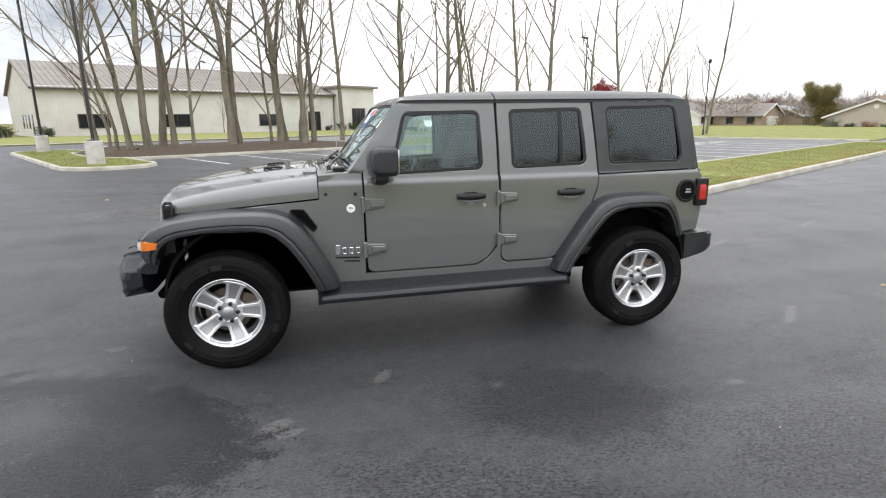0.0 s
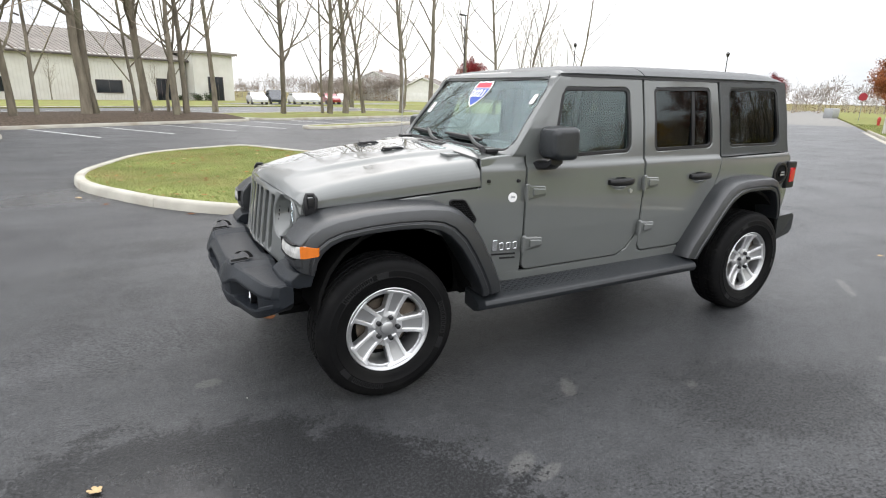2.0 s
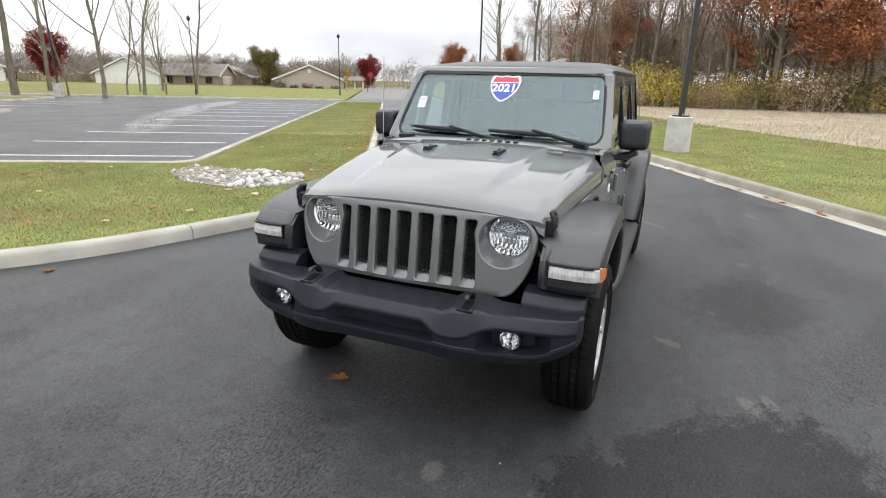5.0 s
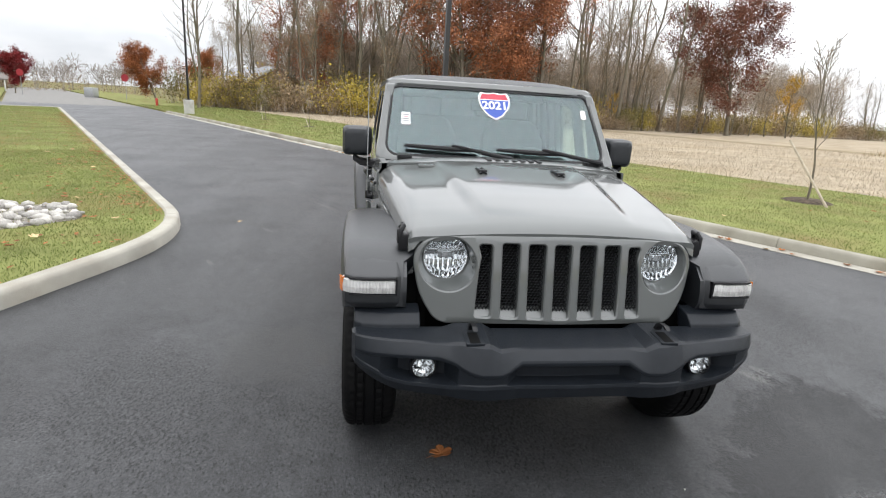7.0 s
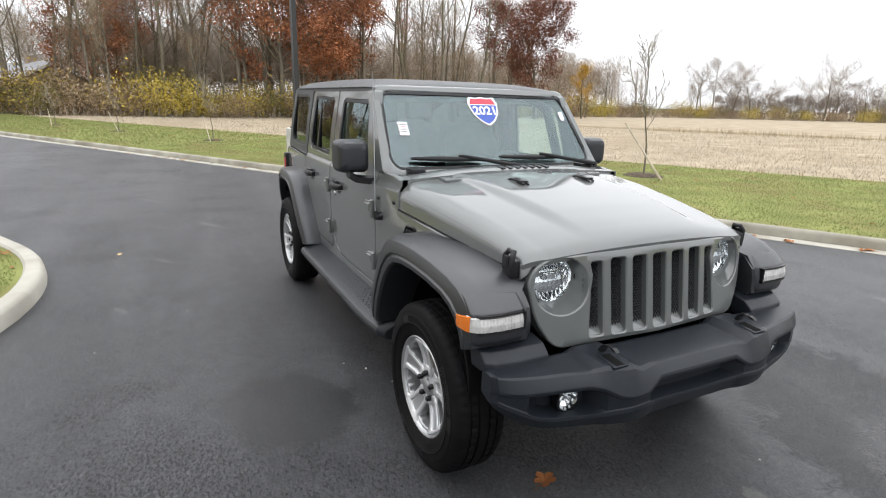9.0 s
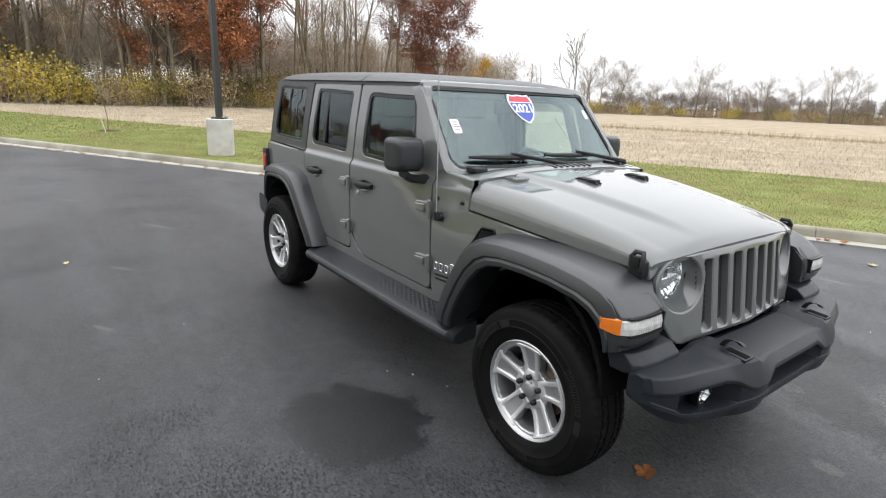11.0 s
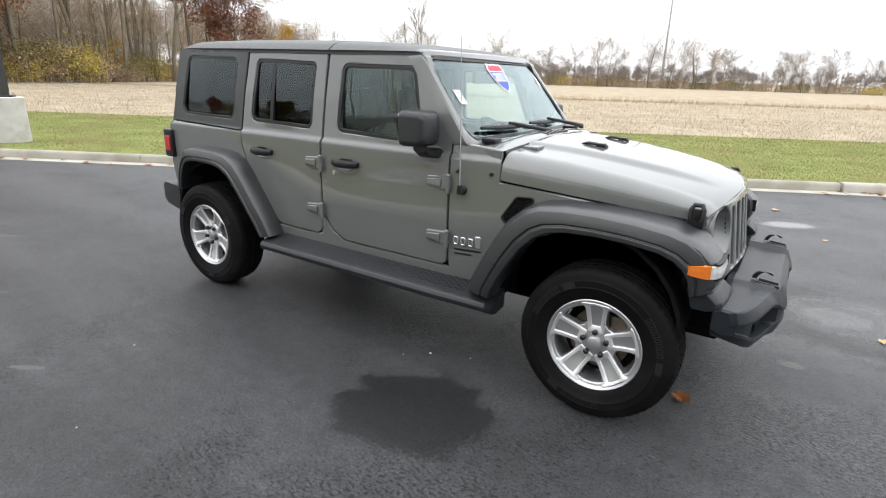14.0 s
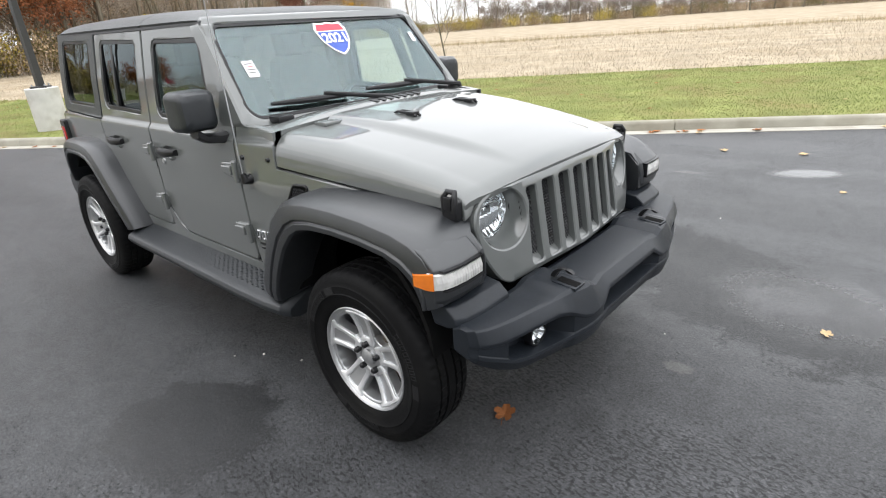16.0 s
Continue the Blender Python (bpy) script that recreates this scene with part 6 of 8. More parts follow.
tag = sheet("inspection_tag", [(-0.5, -0.5), (0.5, -0.5), (0.5, 0.5), (-0.5, 0.5)], [], on_glass(-0.584, 1.497, 0.058, 0.075), (-0.001, 0, 0), WHITE_STICKER, roll=0, cuts=((0, 0), (1, 0)), label="small white paper tag on the glass")
sheet("inspection_tag", [(-0.5, -0.5), (0.5, -0.5), (0.5, 0.5), (-0.5, 0.5)], [], on_glass(0.622, 1.578, 0.036, 0.055), (-0.001, 0, 0), WHITE_STICKER, roll=0, cuts=((0, 0), (1, 0)), label="small white paper tag on the glass")
for k in range(4):
    bz = 1.520 - 0.013 * k
    sheet("tag_print", [(-0.5, -0.5), (0.5, -0.5), (0.5, 0.5), (-0.5, 0.5)], [], on_glass(-0.584, bz, (0.040, 0.030, 0.044, 0.034)[k], 0.004, -0.0085), (-0.0008, 0, 0), RED_STICKER if k == 1 else TREAD_TEXT, tag, roll=0, cuts=((0, 0), (1, 0)))
# wipers, parked along the foot of the glass
for yb, ye in ((0.14, 0.50), (-0.44, -0.08)):
    wiper = empty("wiper")
    wiper.parent = jeep
    bm = bmesh.new()
    foot = Vector((0.800, ye + 0.14, 1.272))
    tip = Vector(ws(yb + 0.14, 1.352)) + Vector((0.030, 0, 0.0))
    tube(bm, [foot, foot + Vector((0, 0, 0.02)), foot.lerp(tip, 0.35) + Vector((0.018, 0, 0.012)), tip], [0.019, 0.016, 0.013, 0.010], 8)
    part("wiper_arm", bm, BLACK, wiper)
    bm = bmesh.new()
    a, b = Vector(ws(yb - 0.16, 1.338)) + Vector((0.018, 0, 0)), Vector(ws(yb + 0.30, 1.325)) + Vector((0.018, 0, 0))
    tube(bm, [a, a.lerp(b, 0.25) + Vector((0.006, 0, 0)), a.lerp(b, 0.5) + Vector((0.01, 0, 0)), a.lerp(b, 0.75) + Vector((0.006, 0, 0)), b], [0.009, 0.014, 0.017, 0.014, 0.009], 8)
    part("wiper_blade", bm, BLACK, wiper)
for s in (1, -1):
    bm = bmesh.new()
    box(bm, 0.690, 0.775, s * 0.60 - 0.045, s * 0.60 + 0.045, 1.262, 1.290, 0.010)
    part("windscreen_bracket", bm, BLACK, jeep)


# ---- cowl and bonnet
def bonnet_point(f, t):
    """f: 0 at the cowl, 1 at the nose; t: -1 to 1 across."""
    a = abs(t)
    sg = 1 if t >= 0 else -1
    nose = 1.952 - 0.078 * (a ** 2)
    x = 0.886 + (nose - 0.886) * f
    wide = 0.763 - 0.112 * f ** 1.1
    crown = interp([(0, 1.280), (0.2, 1.268), (0.45, 1.242), (0.7, 1.204), (0.85, 1.172), (0.93, 1.148), (0.97, 1.128), (0.99, 1.110), (1.0, 1.096)], f)
    edge = interp([(0, 1.240), (0.3, 1.214), (0.6, 1.170), (0.8, 1.134), (0.92, 1.104), (0.97, 1.088), (1.0, 1.062)], f)
    low = 1.118 - 0.085 * f
    # a raised centre with a crisp shoulder, narrowing to the nose, then the rounded side
    if a <= 0.80:
        y = wide * a / 0.80 * 0.84
        rise = 0.023 * max(0.0, 1 - max(0.0, (f - 0.62) / 0.33) ** 1.6)
        base = edge + (crown - rise - edge) * (1 - (a / 0.80) ** 2.2)
        k = max(0.0, min(1.0, (0.442 - 0.115 * f - y) / 0.072 + 0.5))
        z = base + rise * k * k * (3 - 2 * k)
    else:
        ang = (a - 0.80) / 0.20 * math.pi / 2
        y = wide * (0.84 + 0.16 * math.sin(ang))
        z = low + (edge - low) * math.cos(ang) ** 0.8
    return (x, sg * y, z)


bm = bmesh.new()
FS = sorted({*(i / 30 for i in range(28)), 0.93, 0.95, 0.965, 0.98, 0.99, 1.0})
TS = sorted({*(-1 + 2 * i / 96 for i in range(97)), 0.92, 0.94, 0.96, 0.98, -0.92, -0.94, -0.96, -0.98})
rows = [[bm.verts.new(bonnet_point(f, t)) for t in TS] for f in FS]
for a, b in zip(rows, rows[1:]):
    for i in range(len(TS) - 1):
        bm.faces.new((a[i], a[i + 1], b[i + 1], b[i]))
ext = bmesh.ops.extrude_face_region(bm, geom=bm.faces[:], use_keep_orig=True)
bmesh.ops.translate(bm, vec=(-0.004, 0, -0.022), verts=[g for g in ext["geom"] if isinstance(g, bmesh.types.BMVert)])
bonnet = part("bonnet", bm, PAINT, jeep, smooth=40)
# cowl behind the bonnet
bm = bmesh.new()
rows = []
for x, dz in ((0.880, -0.002), (0.85, 0.012), (0.81, 0.020), (0.76, 0.016), (0.70, -0.004)):
    rows.append([bm.verts.new((x, y, 1.246 + 0.030 * (1 - (y / 0.74) ** 2) + dz * (1 - (y / 0.755) ** 4))) for y in [-0.755 + 1.51 * k / 24 for k in range(25)]])
for a, b in zip(rows, rows[1:]):
    for i in range(24):
        bm.faces.new((a[i], a[i + 1], b[i + 1], b[i]))
ext = bmesh.ops.extrude_face_region(bm, geom=bm.faces[:], use_keep_orig=True)
bmesh.ops.translate(bm, vec=(0, 0, -0.06), verts=[g for g in ext["geom"] if isinstance(g, bmesh.types.BMVert)])
cowl = part("cowl", bm, PAINT, jeep)
for k in range(7):
    bm = bmesh.new()
    y = -0.10 + 0.052 * k
    box(bm, -0.023, 0.023, -0.015, 0.015, -0.006, 0.0035, 0.002, m=Matrix.Translation((0.838, y, 1.2905)) @ Matrix.Rotation(0.20, 4, "Y") @ Matrix.Rotation(0.35, 4, "Z"))
    part("cowl_vent_slot", bm, BLACK, cowl)
# rubber bumpers, washer jets and side latches on the bonnet
for y in (0.215, -0.215):
    bm = bmesh.new()
    x, yy, z = bonnet_point(0.285, y / 0.742)
    for d in (-0.014, 0.014):
        tube(bm, [(x + 0.070, y + d, z - 0.004), (x + 0.050, y + d, z + 0.008), (x - 0.045, y + d, z + 0.013), (x - 0.070, y + d, z + 0.004)], 0.007, 8)
    box(bm, x + 0.010, x + 0.062, y - 0.022, y + 0.022, z - 0.002, z + 0.016, 0.006)
    part("bonnet_stop", bm, BLACK, bonnet, smooth=50)
for y in (0.46, -0.46):
    bm = bmesh.new()
    x, yy, z = bonnet_point(0.03, y / 0.742)
    box(bm, x - 0.03, x + 0.06, y - 0.075, y + 0.075, z - 0.006, z + 0.012, 0.008)
    part("bonnet_hinge", bm, PAINT, bonnet)
for s in (1, -1):
    latch = empty("bonnet_latch")
    latch.parent = jeep
    y = s * 0.662
    bm = bmesh.new()
    box(bm, 1.800, 1.868, min(y - s * 0.014, y + s * 0.030), max(y - s * 0.014, y + s * 0.030), 0.988, 1.062, 0.012, 3)
    part("latch_base", bm, BLACK, latch)
    bm = bmesh.new()
    tube(bm, [(1.812, y + s * 0.024, 1.02), (1.808, y + s * 0.022, 1.072), (1.817, y + s * 0.010, 1.092), (1.851, y + s * 0.010, 1.092), (1.860, y + s * 0.022, 1.072), (1.856, y + s * 0.024, 1.02)], 0.0115, 8)
    box(bm, 1.816, 1.852, min(y + s * 0.020, y + s * 0.036), max(y + s * 0.020, y + s * 0.036), 1.030, 1.078, 0.006)
    part("latch_strap", bm, BLACK, latch, smooth=50)


# ---- grille, headlights
def nose(y, z):
    return (2.012 - 0.20 * y * y - 0.15 * (z - 0.75), y, z)


GRILLE = rounded([(-0.646, 1.047), (-0.40, 1.075), (0, 1.085), (0.40, 1.075), (0.646, 1.047), (0.606, 0.82), (0.530, 0.702), (0, 0.713), (-0.530, 0.702), (-0.606, 0.82)], [0.105, 0.6, 0.8, 0.6, 0.105, 0.3, 0.085, 1.0, 0.085, 0.3], 8)
slots, circles = [], []
for k in range(-3, 4):
    c = 0.112 * k
    if abs(k) == 3:
        outl = [(c - 0.034, 0.738), (c + 0.034, 0.738), (c + (0.020 if k > 0 else 0.034), 0.93), (c + (0.010 if k > 0 else 0.034), 0.985), (c + (0.024 if k > 0 else 0.034), 1.042), (c - (0.034 if k > 0 else 0.024), 1.042), (c - (0.034 if k > 0 else 0.010), 0.985), (c - (0.034 if k > 0 else 0.020), 0.93)]
        slots.append(rounded(outl, [0.012, 0.012, 0.1, 0.05, 0.012, 0.012, 0.05, 0.1], 3))
    else:
        slots.append(rounded([(c - 0.036, 0.738), (c + 0.036, 0.738), (c + 0.037, 1.050), (c - 0.037, 1.050)], 0.013, 4))
for s in (1, -1):
    circles.append([(s * 0.486 + 0.117 * math.cos(a), 0.952 + 0.1145 * math.sin(a)) for a in (2 * math.pi * k / 40 for k in range(40))])
grille = sheet("grille", GRILLE, [*(sl for sl in slots), *circles], nose, (-0.055, 0, 0), PAINT, roll=0.006, cuts=((0, 0), (1, 0)), smooth=30, grid=0.022)
# corners of the bonnet, coming down round the outside of the lamps
arc = sorted((p for p in inset(ccw(GRILLE), -0.0055) if p[0] > 0.51 and p[1] > 0.985), key=lambda p: -math.atan2(p[1] - 0.93, p[0] - 0.50))
corner = [*arc, (0.652, 0.985), (0.652, 1.044), (0.60, 1.060), (0.51, 1.0735)]
for s in (1, -1):
    sheet("bonnet_corner", ccw([(s * a, b) for a, b in corner]), [], lambda y, z: (nose(y, z)[0] - 0.011, y, z), (-0.03, 0, 0), PAINT, bonnet, roll=0.003, cuts=((0, 0), (1, 0)))
for k, sl in zip(range(-3, 4), slots):
    c = 0.112 * k
    bm = bmesh.new()
    x0 = nose(c, 0.9)[0]
    # sloping sill at the foot of the slot
    loft(bm, [[(nose(c, 0.74)[0] - 0.006, y, 0.736), (nose(c, 0.76)[0] - 0.050, y, 0.778), (nose(c, 0.76)[0] - 0.055, y, 0.734)] for y in (c - 0.035, c + 0.035)])
    part("slot_sill", bm, PAINT, grille, smooth=20)
    bm = bmesh.new()
    box(bm, nose(c, 0.9)[0] - 0.095, nose(c, 0.9)[0] - 0.085, c - 0.05, c + 0.05, 0.72, 1.075)
    part("slot_backing", bm, UNDER, grille)
    bm = bmesh.new()
    for i in range(6):
        for j in range(27):
            py, pz = c - 0.0375 + i * 0.0150 + (j % 2) * 0.0075, 0.752 + j * 0.0118
            if abs(py - c) < 0.041 and pz < 1.062:
                px = nose(c, pz)[0] - 0.028
                loft(bm, [[(px - (0.006 if r < 0.006 else 0), py + r * math.sin(a), pz + r * math.cos(a) * 1.05) for a in (q * math.pi / 3 for q in range(6))] for r in (0.0088, 0.0055)], caps=False)
    part("slot_mesh", bm, MESHWORK, grille, "black honeycomb mesh", smooth=0)
for s in (1, -1):
    cy, cz = s * 0.486, 0.952
    lamp = empty("headlight")
    lamp.parent = jeep
    fx = nose(cy, cz)[0] + 0.002

    def ring(r, dx, n=40, oz=0.0, oy=0.0):
        return [(nose(cy + oy + r * math.cos(a), cz + oz + r * math.sin(a) * 0.97)[0] * (1 if dx > -0.02 else 0) + (fx if dx <= -0.02 else 0) + dx, cy + oy + r * math.cos(a), cz + oz + r * math.sin(a) * 0.97) for a in (2 * math.pi * k / n for k in range(n))]
    zc, yc = cz + 0.013, cy + s * 0.002

    def disc(rad, dx, n=40, wob=0.0):
        return [(fx + dx + wob * ((k % 4) - 1.5), yc + rad * math.cos(2 * math.pi * k / n), zc + rad * math.sin(2 * math.pi * k / n)) for k in range(n)]
    bm = bmesh.new()
    loft(bm, [ring(0.1170, -0.006), ring(0.1155, -0.014), disc(0.105, -0.048), disc(0.099, -0.074), disc(0.098, -0.12)], caps=False)
    part("bezel", bm, PAINT, lamp, smooth=40)
    bm = bmesh.new()
    loft(bm, [disc(0.099, -0.078), disc(0.0985, -0.068), disc(0.094, -0.066), disc(0.092, -0.080)], caps=False)
    part("trim_ring", bm, CHROME, lamp, smooth=40)
    # fluted bowl: upright flutes, broken into two banks by a flat shelf
    bm = bmesh.new()
    cols, R0 = 26, 0.0925
    grid = []
    for c in range(cols + 1):
        yy = -R0 * math.cos(math.pi * c / cols)
        hz = math.sqrt(max(0.0, R0 * R0 - yy * yy)) + 0.0004
        col = []
        for r in range(9):
            zz = hz * (-1 + r / 4)
            rr = min(1.0, math.hypot(yy, zz) / R0)
            zig = (0.0045 if c % 2 else -0.0045) * (1 - rr ** 6) + (0.004 if (r // 2) % 2 else -0.004) * (1 - rr ** 4)
            col.append(bm.verts.new((fx - 0.078 - 0.034 * math.sqrt(max(0, 1 - rr ** 2)) + zig, yc + yy, zc + zz)))
        grid.append(col)
    for a, b in zip(grid, grid[1:]):
        for r in range(8):
            bm.faces.new((a[r], b[r], b[r + 1], a[r + 1]))
    part("reflector", bm, REFLECTOR, lamp, smooth=0)
    bm = bmesh.new()
    box(bm, -0.014, 0.014, -0.072, 0.072, -0.003, 0.003, 0.001, m=Matrix.Translation((fx - 0.106, yc, zc + 0.026)))
    box(bm, -0.012, 0.012, -0.030, 0.030, -0.015, 0.015, 0.003, m=Matrix.Translation((fx - 0.104, yc, zc + 0.006)))
    part("reflector_shelf", bm, REFLECTOR, lamp, smooth=0)
    bm = bmesh.new()
    cyl(bm, (fx - 0.12, yc, zc + 0.006), (fx - 0.088, yc, zc + 0.006), 0.016, 0.013, 18)
    part("bulb_shield", bm, CHROME, lamp)
    bm = bmesh.new()
    loft(bm, [disc(rad, -0.076 + 0.020 * (1 - (rad / 0.093) ** 2), 32) for rad in (0.093, 0.075, 0.05, 0.025, 0.004)], caps=False)
    bm.faces.new(bm.verts[-32:])
    part("lens", bm, LENS, lamp, smooth=60)


# ---- wheel-arch flares
def flare(name, top, low, s, inner_y, mat=FLARE):
    """An arch swept along matching points of its upper and lower outlines."""
    bm = bmesh.new()
    rings = []
    for (xt, zt, yt), (xl, zl) in zip(top, low):
        t, l = Vector((xt, zt)), Vector((xl, zl))
        w = l - t
        pts = []
        for y, k in ((inner_y(xt), 0.0), (yt - 0.085, 0.0), (yt - 0.035, 0.05), (yt - 0.010, 0.18), (yt, 0.42), (yt + 0.004, 0.62), (yt - 0.006, 0.66), (yt - 0.004, 0.72), (yt + 0.004, 0.76), (yt + 0.002, 0.95), (yt - 0.012, 1.0), (yt - 0.10, 1.0), (inner_y(xt), 0.92)):
            q = t + w * k
            pts.append((q.x, s * y, q.y))
        rings.append(pts)
    loft(bm, rings)
    return crisp(part(name, bm, mat, jeep, "dark textured plastic wheel-arch flare", smooth=38), 0.004, 28)


F_TOP = [(1.965, 0.772, 0.915), (1.968, 0.845, 0.918), (1.955, 0.905, 0.922), (1.915, 0.955, 0.925), (1.855, 0.992, 0.928), (1.77, 1.016, 0.930), (1.62, 1.035, 0.932), (1.45, 1.044, 0.932), (1.28, 1.042, 0.932), (1.16, 1.030, 0.932), (1.08, 0.998, 0.932), (1.00, 0.930, 0.932), (0.93, 0.825, 0.930), (0.86, 0.700, 0.925), (0.79, 0.560, 0.915), (0.770, 0.500, 0.905)]
F_LOW = [(1.885, 0.742), (1.882, 0.770), (1.868, 0.812), (1.842, 0.850), (1.800, 0.884), (1.735, 0.908), (1.60, 0.925), (1.45, 0.930), (1.32, 0.924), (1.23, 0.905), (1.165, 0.868), (1.095, 0.795), (1.035, 0.705), (0.985, 0.620), (0.940, 0.530), (0.928, 0.484)]
R_TOP = [(-0.808, 0.498, 0.900), (-0.850, 0.600, 0.910), (-0.915, 0.705, 0.920), (-0.985, 0.810, 0.926), (-1.055, 0.912, 0.930), (-1.125, 0.990, 0.932), (-1.21, 1.032, 0.932), (-1.32, 1.048, 0.932), (-1.50, 1.052, 0.932), (-1.64, 1.046, 0.930), (-1.725, 1.020, 0.926), (-1.78, 0.955, 0.920), (-1.825, 0.870, 0.912), (-1.865, 0.770, 0.900), (-1.885, 0.715, 0.890)]
R_LOW = [(-0.918, 0.480), (-0.955, 0.560), (-1.010, 0.650), (-1.070, 0.740), (-1.130, 0.820), (-1.190, 0.885), (-1.265, 0.928), (-1.36, 0.948), (-1.50, 0.952), (-1.61, 0.946), (-1.675, 0.925), (-1.720, 0.880), (-1.760, 0.815), (-1.795, 0.740), (-1.812, 0.700)]
for s in (1, -1):
    ff = flare("front_flare", F_TOP, F_LOW, s, lambda x: max(0.668 if x > 1.88 else 0.55, half(x, 0.95) - 0.06))
    flare("rear_flare", R_TOP, R_LOW, s, lambda x: half(x, 0.95) - 0.05)
    # blunt nose of the front flare, running in to the body
    bm = bmesh.new()
    rings = []
    for y, dx in ((0.668, -0.03), (0.70, -0.004), (0.80, 0.002), (0.88, -0.008), (0.912, -0.030)):
        rings.append([(x + dx, s * y, z) for x, z in ((1.905, 0.765), (1.962, 0.765), (1.982, 0.795), (1.985, 0.850), (1.975, 0.905), (1.925, 0.952), (1.88, 0.972))])
    loft(bm, rings)
    crisp(part("flare_nose", bm, FLARE, ff, smooth=38), 0.006, 24)
    # added black block that stands in for shade between flare and grille
    bm = bmesh.new()
    box(bm, 1.785, 1.812, min(s * 0.60, s * 0.70), max(s * 0.60, s * 0.70), 0.62, 0.985)
    part("gap_shade_backing", bm, UNDER, jeep)
    # inner wall of the flare, beside the grille
    bm = bmesh.new()
    loft(bm, [[(x, s * y, z) for x, z in ((1.80, 0.765), (1.950, 0.765), (1.968, 0.80), (1.968, 0.85), (1.957, 0.90), (1.91, 0.948), (1.80, 0.990))] for y in (0.657, 0.674)])
    part("flare_wall", bm, FLARE, ff)
    # marker lamp: clear inner part, amber corner
    bm = bmesh.new()
    rings = []
    for k in range(33):
        y = 0.705 + 0.213 * k / 32
        x = interp([(0.705, 1.992), (0.80, 1.995), (0.862, 1.989), (0.890, 1.980), (0.904, 1.973), (0.918, 1.955)], y) + (0.0011 if k % 2 else -0.0011)
        rings.append([(x - 0.03, s * y, 0.837), (x, s * y, 0.840), (x + 0.001, s * y, 0.864), (x - 0.006, s * y, 0.890), (x - 0.03, s * y, 0.896)])
    loft(bm, rings)
    part("marker_lens", bm, CLEARLENS, ff, "clear ribbed white marker lens", smooth=10)
    # dark frame round the lamp, with a pale lip below it
    bm = bmesh.new()
    for z0, z1, d in ((0.8955, 0.902, -0.006), (0.829, 0.8365, 0.001)):
        loft(bm, [[(x + d - 0.03, s * y, z0), (x + d + 0.003, s * y, z0), (x + d + 0.002, s * y, z1), (x + d - 0.03, s * y, z1)] for y, x in ((0.697, 1.990), (0.80, 1.995), (0.862, 1.989), (0.892, 1.979))])
    loft(bm, [[(1.962, s * y, z) for y, z in ((0.697, 0.829), (0.704, 0.829), (0.704, 0.902), (0.697, 0.902))], [(1.994, s * y, z) for y, z in ((0.697, 0.829), (0.704, 0.829), (0.704, 0.902), (0.697, 0.902))]])
    part("lamp_frame", bm, BLACK, ff)
    bm = bmesh.new()
    rings = []
    for y, x in ((0.9185, 1.9545), (0.928, 1.935), (0.934, 1.905), (0.936, 1.880), (0.932, 1.872)):
        zl = 0.838 + 0.10 * max(0, 1.945 - x)
        zh = 0.896 - max(0, 1.955 - x) * 0.16
        rings.append([(x - 0.02, s * (y - 0.02), zl), (x, s * y, zl), (x, s * y, zh), (x - 0.02, s * (y - 0.02), zh)])
    loft(bm, rings)
    part("turn_signal", bm, AMBER, ff, "amber turn signal lens")
    # inner wheel-well liners
    for x0, x1 in ((0.93, 1.86), (-1.90, -0.95)):
        bm = bmesh.new()
        xc, r = (x0 + x1) / 2, (x1 - x0) / 2
        rings = []
        for k in range(13):
            a = math.pi * k / 12
            x, z = xc + r * math.cos(a), 0.50 + 0.44 * math.sin(a)
            rings.append([(x, s * 0.86, z), (x, s * 0.56, z), (xc + (x - xc) * 1.03, s * 0.56, z + 0.02), (xc + (x - xc) * 1.03, s * 0.86, z + 0.02)])
        loft(bm, rings)
        part("wheel_well", bm, UNDER, jeep, smooth=60)
        bm = bmesh.new()
        box(bm, x0, min(x1, 1.77), min(s * 0.50, s * 0.56), max(s * 0.50, s * 0.56), 0.42, 0.96)
        part("wheel_well", bm, UNDER, jeep)
    # side step with ribbed top
    bm = bmesh.new()
    rings = []
    for x, top, yo in ((0.925, 0.430, 0.86), (0.90, 0.452, 0.905), (0.80, 0.462, 0.928), (0.60, 0.464, 0.935), (-0.70, 0.470, 0.935), (-0.88, 0.466, 0.928), (-0.925, 0.445, 0.890)):
        rings.append([(x, s * y, z) for y, z in ((0.70, top + 0.042), (0.76, top + 0.038), (yo - 0.035, top + 0.004), (yo - 0.010, top - 0.008), (yo, top - 0.030), (yo - 0.010, top - 0.058), (yo - 0.05, top - 0.072), (0.70, top - 0.060))])
    loft(bm, rings)
    step = crisp(part("side_step", bm, PLASTIC, jeep, "black plastic side step", smooth=38), 0.005, 24)
    bm = bmesh.new()
    for i in range(60):
        for j in range(4):
            x, y = 0.74 - i * 0.0245, 0.765 + j * 0.030 + (0.012 if i % 2 else 0)
            zt = 0.505 - 0.26 * (y - 0.76)
            box(bm, x - 0.008, x + 0.008, s * y - 0.004, s * y + 0.004, zt - 0.012, zt + 0.0014, m=None)
    part("step_tread", bm, PLASTIC, step, smooth=0)["kind"] = "stuff"
    # door mirror
    mir = empty("door_mirror")
    mir.parent = jeep
    bm = bmesh.new()
    rings = []
    for x, gy, gz in ((0.535, 0.050, 0.045), (0.525, 0.020, 0.018), (0.495, 0.003, 0.003), (0.40, 0.0, 0.0), (0.375, 0.004, 0.004), (0.368, 0.012, 0.012)):
        sh = 0.06 * (0.535 - x)
